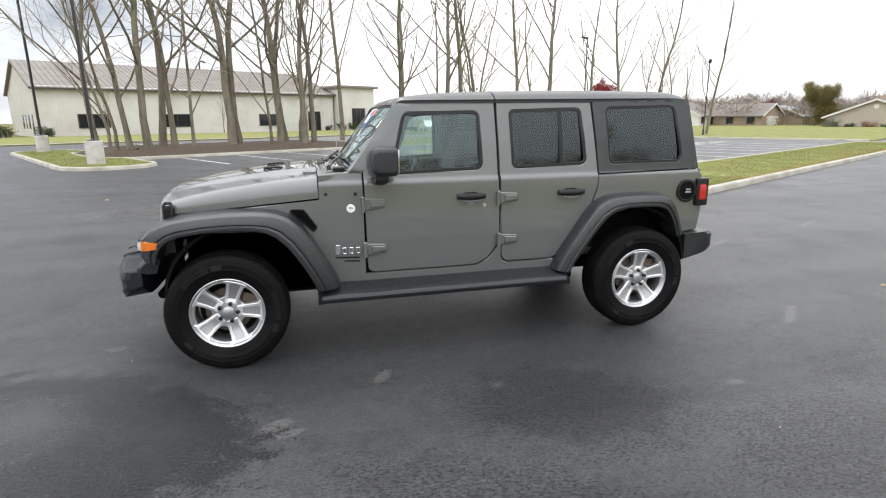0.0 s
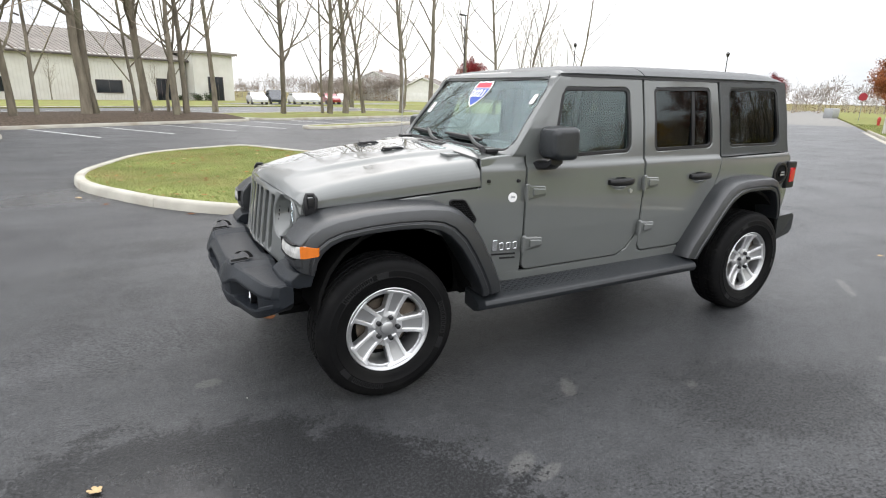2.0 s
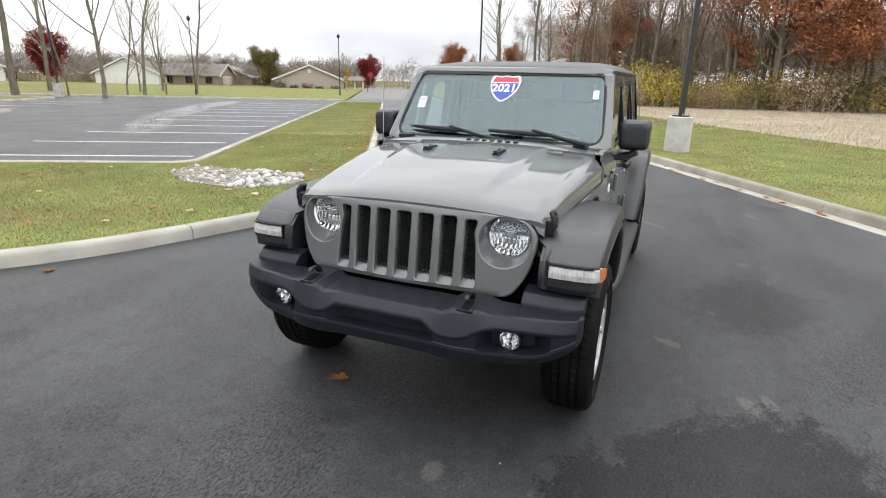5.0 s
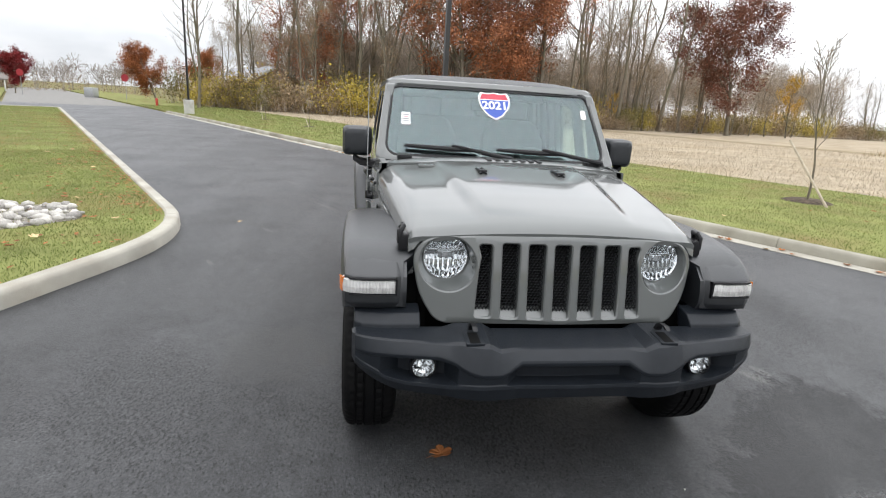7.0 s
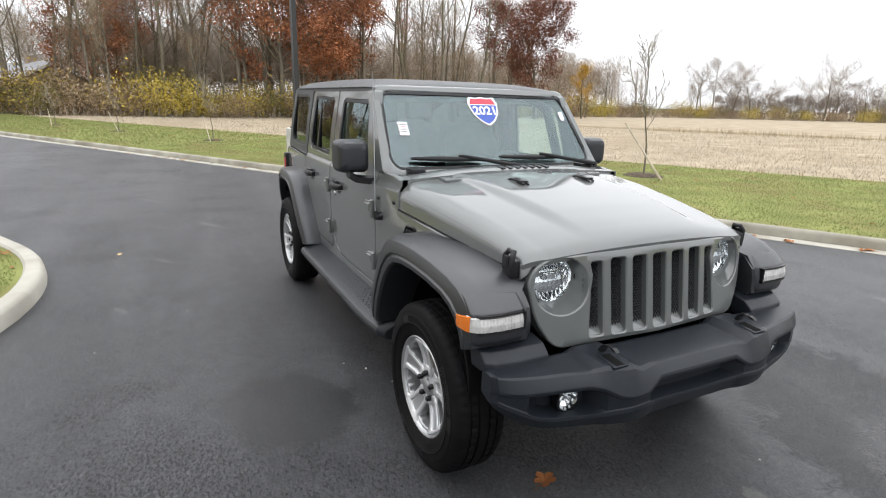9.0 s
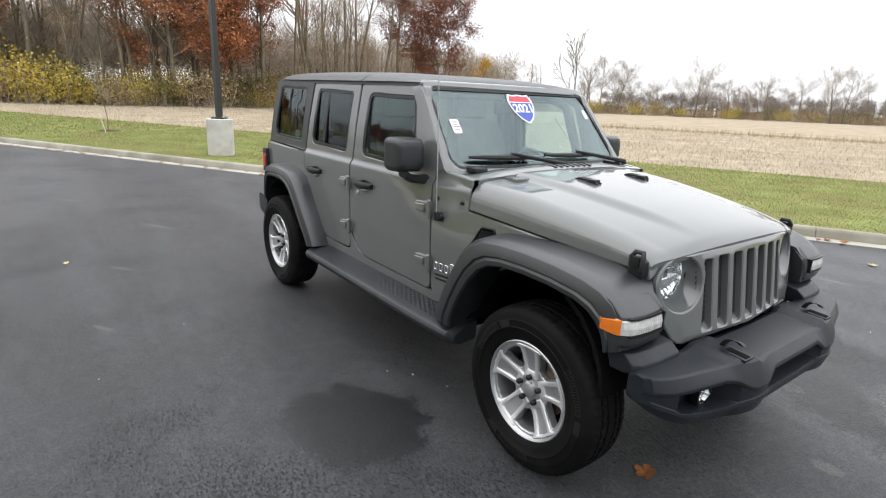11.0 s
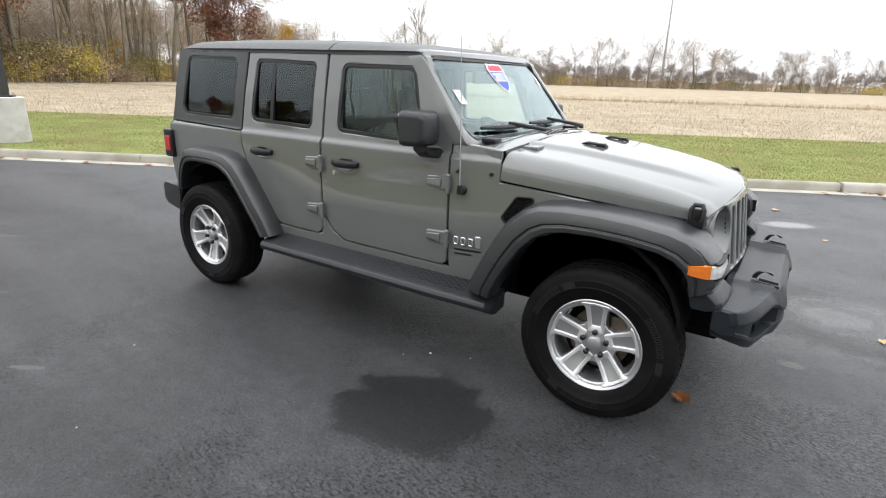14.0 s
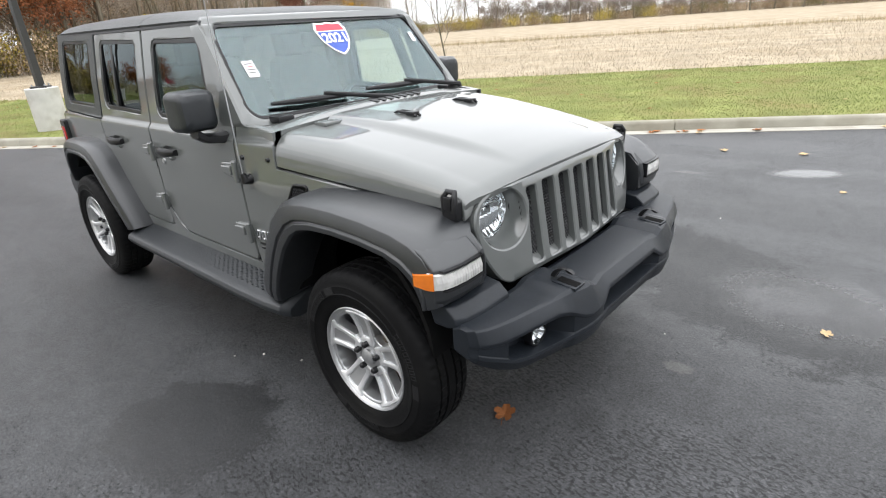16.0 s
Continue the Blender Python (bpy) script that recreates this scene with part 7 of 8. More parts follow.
        rings.append([(x, s * y, z) for y, z in rounded([(0.795 + gy, 1.245 + gz), (0.985 - gy - sh * 0.2, 1.245 + gz), (0.985 - gy, 1.432 - gz), (0.795 + gy, 1.432 - gz)], 0.035, 4)])
    loft(bm, rings)
    crisp(part("mirror_housing", bm, PLASTIC, mir, smooth=38), 0.004, 40)
    bm = bmesh.new()
    box(bm, 0.362, 0.3685, min(s * 0.815, s * 0.965), max(s * 0.815, s * 0.965), 1.262, 1.415, 0.003)
    part("mirror_glass", bm, CHROME, mir)
    bm = bmesh.new()
    rings = []
    for y, z, h, w in ((0.745, 1.200, 0.032, 0.065), (0.80, 1.200, 0.024, 0.050), (0.87, 1.208, 0.022, 0.045), (0.915, 1.240, 0.024, 0.042)):
        rings.append([(0.470 + a * w, s * y, z + b * h) for a, b in ((-1, -0.6), (-0.6, -1), (0.6, -1), (1, -0.6), (1, 0.6), (0.6, 1), (-0.6, 1), (-1, 0.6))])
    loft(bm, rings)
    part("mirror_arm", bm, BLACK, mir, smooth=45)


# ---- front bumper
def bumper_ring(y):
    """One upright cut through the bumper: a sloping top, pods beside the centre recess, and deep lamp pockets."""
    a = abs(y)
    xf = interp([(0, 2.240), (0.22, 2.240), (0.29, 2.254), (0.36, 2.256), (0.44, 2.240), (0.50, 2.210), (0.60, 2.186), (0.72, 2.158), (0.80, 2.130), (0.84, 2.108), (0.862, 2.088), (0.876, 2.055)], a)
    zr = interp([(0, 0.650), (0.22, 0.650), (0.29, 0.608), (0.40, 0.606), (0.48, 0.646), (0.54, 0.660), (0.72, 0.654), (0.80, 0.650), (0.876, 0.654)], a)
    top = interp([(0, 0.697), (0.30, 0.697), (0.345, 0.722), (0.455, 0.722), (0.505, 0.705), (0.80, 0.705), (0.862, 0.705), (0.876, 0.698)], a)
    bot = interp([(0, 0.485), (0.30, 0.485), (0.44, 0.484), (0.56, 0.484), (0.70, 0.492), (0.78, 0.520), (0.83, 0.548), (0.862, 0.570), (0.876, 0.590)], a)
    lip = interp([(0, 0.548), (0.24, 0.552), (0.30, 0.556), (0.44, 0.550), (0.50, 0.538), (0.66, 0.538), (0.74, 0.552), (0.80, 0.580), (0.862, 0.606), (0.876, 0.612)], a)
    deep = interp([(0, 0.060), (0.225, 0.060), (0.268, 0.0), (0.465, 0.0), (0.505, 0.080), (0.69, 0.080), (0.765, 0.0), (0.88, 0.0)], a)
    back = 1.985
    prof = [(back, top - 0.012), (back + 0.03, top)]
    x0, x1 = back + 0.03, xf - 0.004
    for f, k in ((0.45, 0.03), (0.78, 0.09), (0.86, 0.22), (0.93, 0.56)):
        prof.append((x0 + (x1 - x0) * f, top + (zr + 0.006 - top) * k))
    prof += [(xf - 0.003, zr + 0.006), (xf, zr - 0.003), (xf - 0.001, zr - 0.014), (xf - 0.004, zr - 0.018), (xf - 0.006 - deep, zr - 0.019 - deep * 0.06), (xf - 0.008 - deep, lip + 0.006 + deep * 0.05), (xf - 0.005, lip), (xf - 0.004, lip - 0.014), (xf - 0.022, bot), (back, bot + 0.02)]
    return [(x, y, z) for x, z in prof]


bm = bmesh.new()
YS = [0, 0.12, 0.22, 0.25, 0.275, 0.30, 0.322, 0.345, 0.38, 0.42, 0.455, 0.465, 0.485, 0.505, 0.54, 0.58, 0.62, 0.66, 0.69, 0.715, 0.74, 0.765, 0.79, 0.815, 0.84, 0.862, 0.871, 0.876]
loft(bm, [bumper_ring(y) for y in [-v for v in YS[:0:-1]] + YS])
bumper = crisp(part("front_bumper", bm, BUMPER, jeep, "dark textured plastic front bumper", smooth=28), 0.005, 20)
for s in (1, -1):
    bm = bmesh.new()
    rings = []
    for y, d in ((0.60, 0.0), (0.75, 0.0), (0.84, -0.012), (0.870, -0.035)):
        rings.append([(x + d, s * y, z) for x, z in ((1.93, 0.675), (1.99, 0.675), (2.030, 0.69), (2.025, 0.720), (1.985, 0.754), (1.90, 0.768))])
    loft(bm, rings)
    crisp(part("bumper_end", bm, BUMPER, bumper, smooth=38), 0.006, 24)
    # fog lamp
    fog = empty("fog_lamp")
    fog.parent = bumper
    bm = bmesh.new()
    fx, fy, fz = 2.142, s * 0.592, 0.588
    loft(bm, [[(fx + dx, fy + r * math.cos(2 * math.pi * k / 24), fz + r * math.sin(2 * math.pi * k / 24)) for k in range(24)] for r, dx in ((0.052, -0.03), (0.052, 0.004), (0.045, 0.006), (0.044, -0.01))], caps=False)
    part("fog_ring", bm, BLACK, fog)
    bm = bmesh.new()
    rings = [[(fx + dx + 0.003 * ((k % 4) - 1.5), fy + r * math.cos(2 * math.pi * k / 24), fz + r * math.sin(2 * math.pi * k / 24)) for k in range(24)] for r, dx in ((0.044, 0.0), (0.036, -0.016), (0.020, -0.028), (0.002, -0.030))]
    loft(bm, rings, caps=False)
    part("fog_reflector", bm, REFLECTOR, fog, smooth=0)
    bm = bmesh.new()
    rings = [[(fx + 0.004 + 0.006 * (1 - (r / 0.045) ** 2), fy + r * math.cos(2 * math.pi * k / 24), fz + r * math.sin(2 * math.pi * k / 24)) for k in range(24)] for r in (0.0445, 0.03, 0.015, 0.002)]
    loft(bm, rings, caps=False)
    part("fog_lens", bm, LENS, fog)
    # tow hook through the top of the bumper
    hook = empty("tow_hook")
    hook.parent = bumper
    bm = bmesh.new()
    hy = s * 0.402
    rings = []
    for k in range(11):
        a = math.pi * (0.10 + 0.62 * k / 10)
        w = 0.013 - 0.004 * k / 10
        rings.append([(2.140 - 0.046 * math.cos(a) + dx, hy + dy, 0.712 + 0.056 * math.sin(a)) for dx, dy in ((0.010, w), (0.010, -w), (-0.010, -w), (-0.010, w))])
    loft(bm, rings)
    part("hook", bm, BLACK, hook)
    bm = bmesh.new()
    box(bm, -0.034, 0.066, -0.036, 0.036, -0.010, 0.0018, 0.0015, m=Matrix.Translation((2.140, hy, 0.7185)) @ Matrix.Rotation(0.09, 4, "Y"))
    part("hook_pocket", bm, BUMPER, hook)
    bm = bmesh.new()
    box(bm, -0.024, 0.060, -0.020, 0.020, -0.004, 0.0032, 0.001, m=Matrix.Translation((2.140, hy, 0.7185)) @ Matrix.Rotation(0.09, 4, "Y"))
    part("hook_slot", bm, UNDER, hook)

# ---- roof
def roof_ring(x, z_side, z_top, w):
    pts = []
    n = 22
    for k in range(n + 1):
        t = -1 + 2 * k / n
        y = w * math.copysign(abs(t) ** 0.62, t) if abs(t) > 0.0 else 0.0
        a = abs(y) / w
        z = z_top - 0.010 - (z_top - 0.010 - z_side) * (0.20 * a ** 2 + 0.80 * a ** 10)
        for c in (0.20, 0.46):
            z -= 0.006 * math.exp(-((abs(y) - c) / 0.018) ** 2)
        pts.append((x, y, z))
    return pts + [(x, w - 0.012, z_side - 0.022), (x, -w + 0.012, z_side - 0.022)]


for name, stations in (("front_roof_panel", [(0.325, 1.724, 1.746, 0.694), (0.312, 1.730, 1.758, 0.702), (0.28, 1.732, 1.770, 0.706), (0.20, 1.734, 1.785, 0.708), (0.0, 1.736, 1.806, 0.710), (-0.369, 1.738, 1.822, 0.710)]),
                       ("rear_roof", [(-0.377, 1.738, 1.822, 0.710), (-0.8, 1.741, 1.828, 0.709), (-1.2, 1.744, 1.830, 0.706), (-1.7, 1.746, 1.826, 0.692), (-1.85, 1.746, 1.818, 0.684), (-1.93, 1.740, 1.800, 0.676), (-1.965, 1.728, 1.760, 0.660)])):
    bm = bmesh.new()
    loft(bm, [roof_ring(*st) for st in stations])
    part(name, bm, HARDTOP, jeep, "charcoal hardtop roof", smooth=40)

# ---- rear end
sheet("tailgate", [(-0.70, 0.50), (0.70, 0.50), (0.735, 1.20), (-0.735, 1.20)], [], lambda y, z: (-2.105 - 0.02 * (1 - (y / 0.74) ** 2) + 0.02 * max(0, z - 1.0), y, z), (0.04, 0, 0), PAINT, roll=0.01)
sheet("rear_window_frame", [(-0.735, 1.205), (0.735, 1.205), (0.67, 1.742), (-0.67, 1.742)], [[(-0.64, 1.25), (0.64, 1.25), (0.58, 1.69), (-0.58, 1.69)]], lambda y, z: (-2.085 + 0.20 * (z - 1.2), y, z), (0.04, 0, 0), HARDTOP, roll=0.01)
sheet("rear_window", [(-0.65, 1.24), (0.65, 1.24), (0.59, 1.70), (-0.59, 1.70)], [], lambda y, z: (-2.070 + 0.20 * (z - 1.2), y, z), (0.004, 0, 0), PRIVACY, roll=0)
for s in (1, -1):
    tail = empty("tail_lamp")
    tail.parent = jeep
    bm = bmesh.new()
    box(bm, -2.150, -2.040, min(s * 0.655, s * 0.790), max(s * 0.655, s * 0.790), 0.915, 1.135, 0.018, 3)
    part("lamp_housing", bm, BLACK, tail)
    bm = bmesh.new()
    box(bm, -2.125, -2.062, min(s * 0.785, s * 0.797), max(s * 0.785, s * 0.797), 0.965, 1.085, 0.006)
    part("side_lens", bm, REDLENS, tail, "red side lens")
    bm = bmesh.new()
    box(bm, -2.158, -2.146, min(s * 0.675, s * 0.770), max(s * 0.675, s * 0.770), 0.93, 1.12, 0.006)
    part("rear_lens", bm, REDLENS, tail, "red rear lens")
bm = bmesh.new()
loft(bm, [[(x, y, z) for x, z in ((-1.93, 0.70), (-2.19 + d, 0.715), (-2.225 + d, 0.69), (-2.225 + d, 0.585), (-2.19 + d, 0.545), (-1.93, 0.50))] for y, d in ((-0.84, 0.08), (-0.80, 0.02), (-0.4, 0.0), (0.4, 0.0), (0.80, 0.02), (0.84, 0.08))])
part("rear_bumper", bm, PLASTIC, jeep, "dark plastic rear bumper", smooth=35)

# ---- underbody
bm = bmesh.new()
box(bm, -2.0, 1.80, -0.55, 0.55, 0.44, 0.56)
# wider unseen pan, added to keep light from under the car
box(bm, -0.93, 0.90, -0.74, 0.74, 0.435, 0.50)
part("floor_pan", bm, UNDER, jeep)
bm = bmesh.new()
box(bm, 0.60, 1.76, -0.56, 0.56, 0.40, 1.02)
part("engine_bay", bm, UNDER, jeep)
# unseen parts, added to block light passing beneath the car
for name, x0, x1, y0, y1, z0, g in (("unseen_skid_plate", 0.02, 0.80, -0.40, 0.40, 0.285, 0.07), ("unseen_fuel_tank", -1.12, -0.04, -0.08, 0.52, 0.285, 0.05), ("unseen_gearbox", 0.75, 1.30, -0.24, 0.24, 0.33, 0.08), ("unseen_muffler", -2.02, -1.78, -0.46, 0.40, 0.36, 0.05), ("unseen_crossmember", 1.80, 2.00, -0.52, 0.52, 0.40, 0.03)):
    bm = bmesh.new()
    loft(bm, [[(x, y, z) for x, y in ((x0 + q, y0 + q), (x1 - q, y0 + q), (x1 - q, y1 - q), (x0 + q, y1 - q))] for z, q in ((0.455, 0.0), (z0 + g, 0.0), (z0 + g * 0.3, g * 0.4), (z0, g))])
    part(name, bm, UNDER, jeep)
for s in (1, -1):
    bm = bmesh.new()
    box(bm, -2.05, 1.95, min(s * 0.40, s * 0.48), max(s * 0.40, s * 0.48), 0.40, 0.52, 0.01)
    part("frame_rail", bm, UNDER, jeep)
    for x in (1.504, -1.504):
        bm = bmesh.new()
        cyl(bm, (x + 0.16, s * 0.50, 0.32), (x + 0.10, s * 0.46, 0.78), 0.035, 0.035, 12)
        part("shock_absorber", bm, UNDER, jeep)
for x in (1.504, -1.504):
    bm = bmesh.new()
    cyl(bm, (x, -0.68, 0.385), (x, 0.68, 0.385), 0.045, 0.045, 14)
    bmesh.ops.create_uvsphere(bm, u_segments=16, v_segments=10, radius=0.14, matrix=Matrix.Translation((x, -0.12, 0.37)))
    part("axle", bm, UNDER, jeep)

# ---- cabin
bm = bmesh.new()
loft(bm, [[(x, y, z) for x, z in ((0.70, 1.00), (0.735, 1.235), (0.66, 1.262), (0.45, 1.245), (0.36, 1.20), (0.34, 1.05), (0.40, 0.90))] for y in (-0.68, -0.3, 0.1, 0.68)])
part("dashboard", bm, CABIN, jeep)
bm = bmesh.new()
loft(bm, [[(x, y, z) for x, z in ((0.58, 1.25), (0.52, 1.305), (0.40, 1.30), (0.36, 1.235))] for y in (0.18, 0.24, 0.50, 0.56)])
part("instrument_hood", bm, CABIN, jeep)
bm = bmesh.new()
wm = Matrix.Translation((0.24, 0.37, 1.15)) @ Matrix.Rotation(radians(62), 4, "Y")
pts = [wm @ Vector((0.185 * math.cos(2 * math.pi * k / 28), 0.185 * math.sin(2 * math.pi * k / 28), 0)) for k in range(29)]
tube(bm, pts, 0.015, 8)
cyl(bm, wm @ Vector((0, 0, -0.03)), wm @ Vector((0, 0, 0.02)), 0.06, 0.05, 16)
for a in (0, 2.6, 3.7):
    cyl(bm, wm @ Vector((0, 0, 0)), wm @ Vector((0.18 * math.sin(a), 0.18 * math.cos(a), 0)), 0.016, 0.012, 6)
part("steering_wheel", bm, CABIN, jeep, smooth=50)
bm = bmesh.new()
box(bm, -2.02, 0.66, -0.70, 0.70, 0.56, 0.62, 0.01)
part("cabin_floor", bm, CABIN, jeep)
bm = bmesh.new()
box(bm, -1.92, 0.34, -0.655, 0.655, 1.700, 1.712)
part("headliner", bm, CABIN, jeep)


def car_seat(x, y, wide, name):
    seat = empty(name)
    seat.parent = jeep
    bm = bmesh.new()
    box(bm, x - 0.26, x + 0.26, y - wide / 2, y + wide / 2, 0.78, 0.94, 0.05, 3)
    part("seat_cushion", bm, SEAT, seat)
    bm = bmesh.new()
    loft(bm, [[(x - 0.24 - 0.20 * f + dx, y + dy * w, 0.90 + 0.60 * f) for dx, dy in ((0.07, -0.8), (0.05, 0.0), (0.07, 0.8), (0.06, 1.0), (-0.06, 1.0), (-0.08, 0.6), (-0.08, -0.6), (-0.06, -1.0), (0.06, -1.0))] for f, w in ((0, wide / 2), (0.3, wide / 2), (0.75, wide / 2 * 0.95), (0.95, wide / 2 * 0.75), (1.0, wide / 2 * 0.55))])
    part("seat_back", bm, SEAT, seat, smooth=60)
    for hy in ((y,) if wide < 0.8 else (y - 0.36, y + 0.36)):
        bm = bmesh.new()
        box(bm, x - 0.50, x - 0.41, hy - 0.13, hy + 0.13, 1.50, 1.655, 0.035, 3)
        cyl(bm, (x - 0.45, hy - 0.05, 1.42), (x - 0.455, hy - 0.05, 1.52), 0.008, 0.008, 6)
        cyl(bm, (x - 0.45, hy + 0.05, 1.42), (x - 0.455, hy + 0.05, 1.52), 0.008, 0.008, 6)
        part("headrest", bm, SEAT, seat)


car_seat(-0.02, 0.36, 0.52, "front_seat")
car_seat(-0.02, -0.36, 0.52, "front_seat")
car_seat(-0.95, 0.0, 1.16, "rear_seat")
for s in (1, -1):
    bm = bmesh.new()
    tube(bm, [(0.40, s * 0.665, 1.25), (0.26, s * 0.635, 1.62), (0.10, s * 0.615, 1.685), (-0.40, s * 0.61, 1.69), (-1.30, s * 0.60, 1.69), (-1.62, s * 0.60, 1.60), (-1.90, s * 0.62, 1.18)], 0.034, 10)
    tube(bm, [(-0.42, s * 0.61, 1.69), (-0.44, s * 0.65, 1.40), (-0.46, s * 0.67, 0.62)], 0.034, 10)
    part("roll_bar", bm, CABIN, jeep, smooth=60)
bm = bmesh.new()
tube(bm, [(-0.41, -0.61, 1.68), (-0.41, 0.61, 1.68)], 0.034, 10)
part("roll_bar", bm, CABIN, jeep, smooth=60)
bm = bmesh.new()
box(bm, 0.315, 0.345, -0.135, 0.135, 1.565, 1.640, 0.014, 3)
cyl(bm, (0.34, 0, 1.62), (0.372, 0, 1.652), 0.011, 0.011, 8)
part("rear_view_mirror", bm, BLACK, jeep)


# ---- wheels
def lathe(profile, n, notch=None):
    bm = bmesh.new()
    rows = []
    for k in range(n):
        a = 2 * math.pi * k / n
        rows.append([bm.verts.new(((r - (notch(i, k) if notch else 0)) * math.cos(a), y, (r - (notch(i, k) if notch else 0)) * math.sin(a))) for i, (r, y) in enumerate(profile)])
    for k in range(n):
        a, b = rows[k], rows[(k + 1) % n]
        for i in range(len(profile) - 1):
            bm.faces.new((a[i], b[i], b[i + 1], a[i + 1]))
    return bm


def make_wheel():
    """A wheel about its hub, its outer face towards +y."""
    w = empty("wheel")
    prof = [(0.228, 0.090), (0.235, 0.104), (0.243, 0.110), (0.266, 0.118), (0.292, 0.1225), (0.296, 0.1262), (0.300, 0.1230), (0.330, 0.1238), (0.334, 0.1205), (0.345, 0.1195), (0.362, 0.1130), (0.376, 0.1050), (0.385, 0.0920), (0.388, 0.0800)]
    tread = [(0.3895, 0.066), (0.381, 0.064), (0.381, 0.056), (0.390, 0.054), (0.3912, 0.030), (0.382, 0.028), (0.382, 0.020), (0.3915, 0.018), (0.3915, 0.0)]
    full = prof + tread + [(r, -y) for r, y in tread[-2::-1]] + [(r, -y) for r, y in prof[::-1]]
    m = len(full)

    def notch(i, k):
        j = min(i, m - 1 - i)
        if j in (10, 11, 12, 13):
            return (0.0, 0.0022, 0.0042, 0.005)[j - 10] if k % 4 == 0 else 0.0
        if j in (14, 17, 18) and (k + 2 * (i > m // 2)) % 5 == 2:
            return 0.006
        return 0.0
    tyre = part("tyre", lathe(full, 240, notch), RUBBER, w, "black all-terrain tyre", smooth=40)
    # raised maker's lettering, drawn as plain blocks
    for start in (0.35, 2.44, 4.54):
        bm = bmesh.new()
        for k in range(8):
            # an outlined block for each character
            for r0, r1, b0, b1 in ((0.301, 0.305, 0.0, 0.058), (0.325, 0.329, 0.0, 0.058), (0.305, 0.325, 0.0, 0.013), (0.305, 0.325, 0.045, 0.058)):
                q0, q1 = start + k * 0.078 + b0, start + k * 0.078 + b1
                loft(bm, [[(r * math.cos(q), y, r * math.sin(q)) for r, y in ((r0, 0.117), (r0, 0.1262), (r1, 0.1256), (r1, 0.116))] for q in (q0, q1)])
        part("sidewall_marking", bm, TREAD_TEXT, tyre)
        # smooth shield-like panel beside the characters
        bm = bmesh.new()
        loft(bm, [[(r * math.cos(start + 0.68 + k * 0.05), y, r * math.sin(start + 0.68 + k * 0.05)) for r, y in ((0.298, 0.117), (0.300, 0.1256), (0.330, 0.1250), (0.332, 0.116))] for k in range(5)])
        part("sidewall_panel", bm, TREAD_TEXT, tyre)
    # sidewall and rim
    rim = part("rim", lathe([(0.2185, 0.098), (0.2205, 0.106), (0.2165, 0.109), (0.2080, 0.104), (0.2010, 0.094), (0.1975, 0.075), (0.190, -0.06), (0.205, -0.10), (0.216, -0.10)], 96), ALLOY, w, "silver alloy rim", smooth=40)

    def dish(x, z):
        r = math.hypot(x, z)
        return (x, interp([(0, 0.072), (0.045, 0.072), (0.075, 0.066), (0.12, 0.070), (0.17, 0.084), (0.205, 0.097)], r), z)
    ring = [(0.2035 * math.cos(2 * math.pi * k / 80), 0.2035 * math.sin(2 * math.pi * k / 80)) for k in range(80)]
    holes = []
    for k in range(5):
        c = math.pi / 2 + 2 * math.pi * k / 5 + math.pi / 5
        corner = [(0.186, c - 0.335), (0.190, c - 0.17), (0.191, c), (0.190, c + 0.17), (0.186, c + 0.335), (0.146, c + 0.31), (0.104, c + 0.22), (0.096, c), (0.104, c - 0.22), (0.146, c - 0.31)]
        holes.append(rounded([(r * math.cos(a), r * math.sin(a)) for r, a in corner], [0.008, 0.1, 0.1, 0.1, 0.008, 0.1, 0.010, 0.02, 0.010, 0.1], 3))
    sheet("wheel_face", ring, holes, dish, (0, -0.040, 0), ALLOY, rim, roll=0.004, cuts=((0, 0.03), (1, 0.03)), smooth=30)
    for k in range(5):
        a = math.pi / 2 + 2 * math.pi * k / 5

        def turned(pts):
            return [(u * math.cos(a) - v * math.sin(a), u * math.sin(a) + v * math.cos(a)) for u, v in pts]
        # broad spoke with a raised border round a sunken channel, forked where it meets the rim
        edge_pts = rounded([(0.053, -0.0355), (0.074, -0.0385), (0.105, -0.0415), (0.150, -0.0465), (0.179, -0.0520), (0.190, -0.072), (0.199, -0.062), (0.2035, 0.0), (0.199, 0.062), (0.190, 0.072), (0.179, 0.0520), (0.150, 0.0465), (0.105, 0.0415), (0.074, 0.0385), (0.053, 0.0355)], 0.003, 2)
        well = rounded([(0.084, -0.020), (0.150, -0.0265), (0.186, -0.030), (0.191, 0.0), (0.186, 0.030), (0.150, 0.0265), (0.084, 0.020)], [0.006, 0.1, 0.004, 0.2, 0.004, 0.1, 0.006], 3)
        sheet("spoke_face", ccw(turned(edge_pts)), [ccw(turned(well))], lambda x, z: (x, dish(x, z)[1] + 0.008, z), (0, -0.010, 0), ALLOY_FACE, rim, roll=0.0035, cuts=((0, 0), (1, 0)))
        b = a
        bm = bmesh.new()
        x, z = 0.0572 * math.cos(b), 0.0572 * math.sin(b)
        cyl(bm, (x, 0.060, z), (x, 0.092, z), 0.0130, 0.0130, 6)
        cyl(bm, (x, 0.092, z), (x, 0.098, z), 0.0125, 0.0070, 12)
        part("lug_nut", bm, BLACK, rim, smooth=40)
    bm = bmesh.new()
    for y0, y1, r0, r1 in ((0.06, 0.084, 0.036, 0.034), (0.084, 0.089, 0.034, 0.026)):
        cyl(bm, (0, y0, 0), (0, y1, 0), r0, r1, 28)
    part("centre_cap", bm, ALLOY, rim, smooth=40)
    rim.scale = (1.065, 1, 1.065)
    bm = bmesh.new()
    cyl(bm, (0, -0.01, 0), (0, 0.010, 0), 0.150, 0.150, 40)
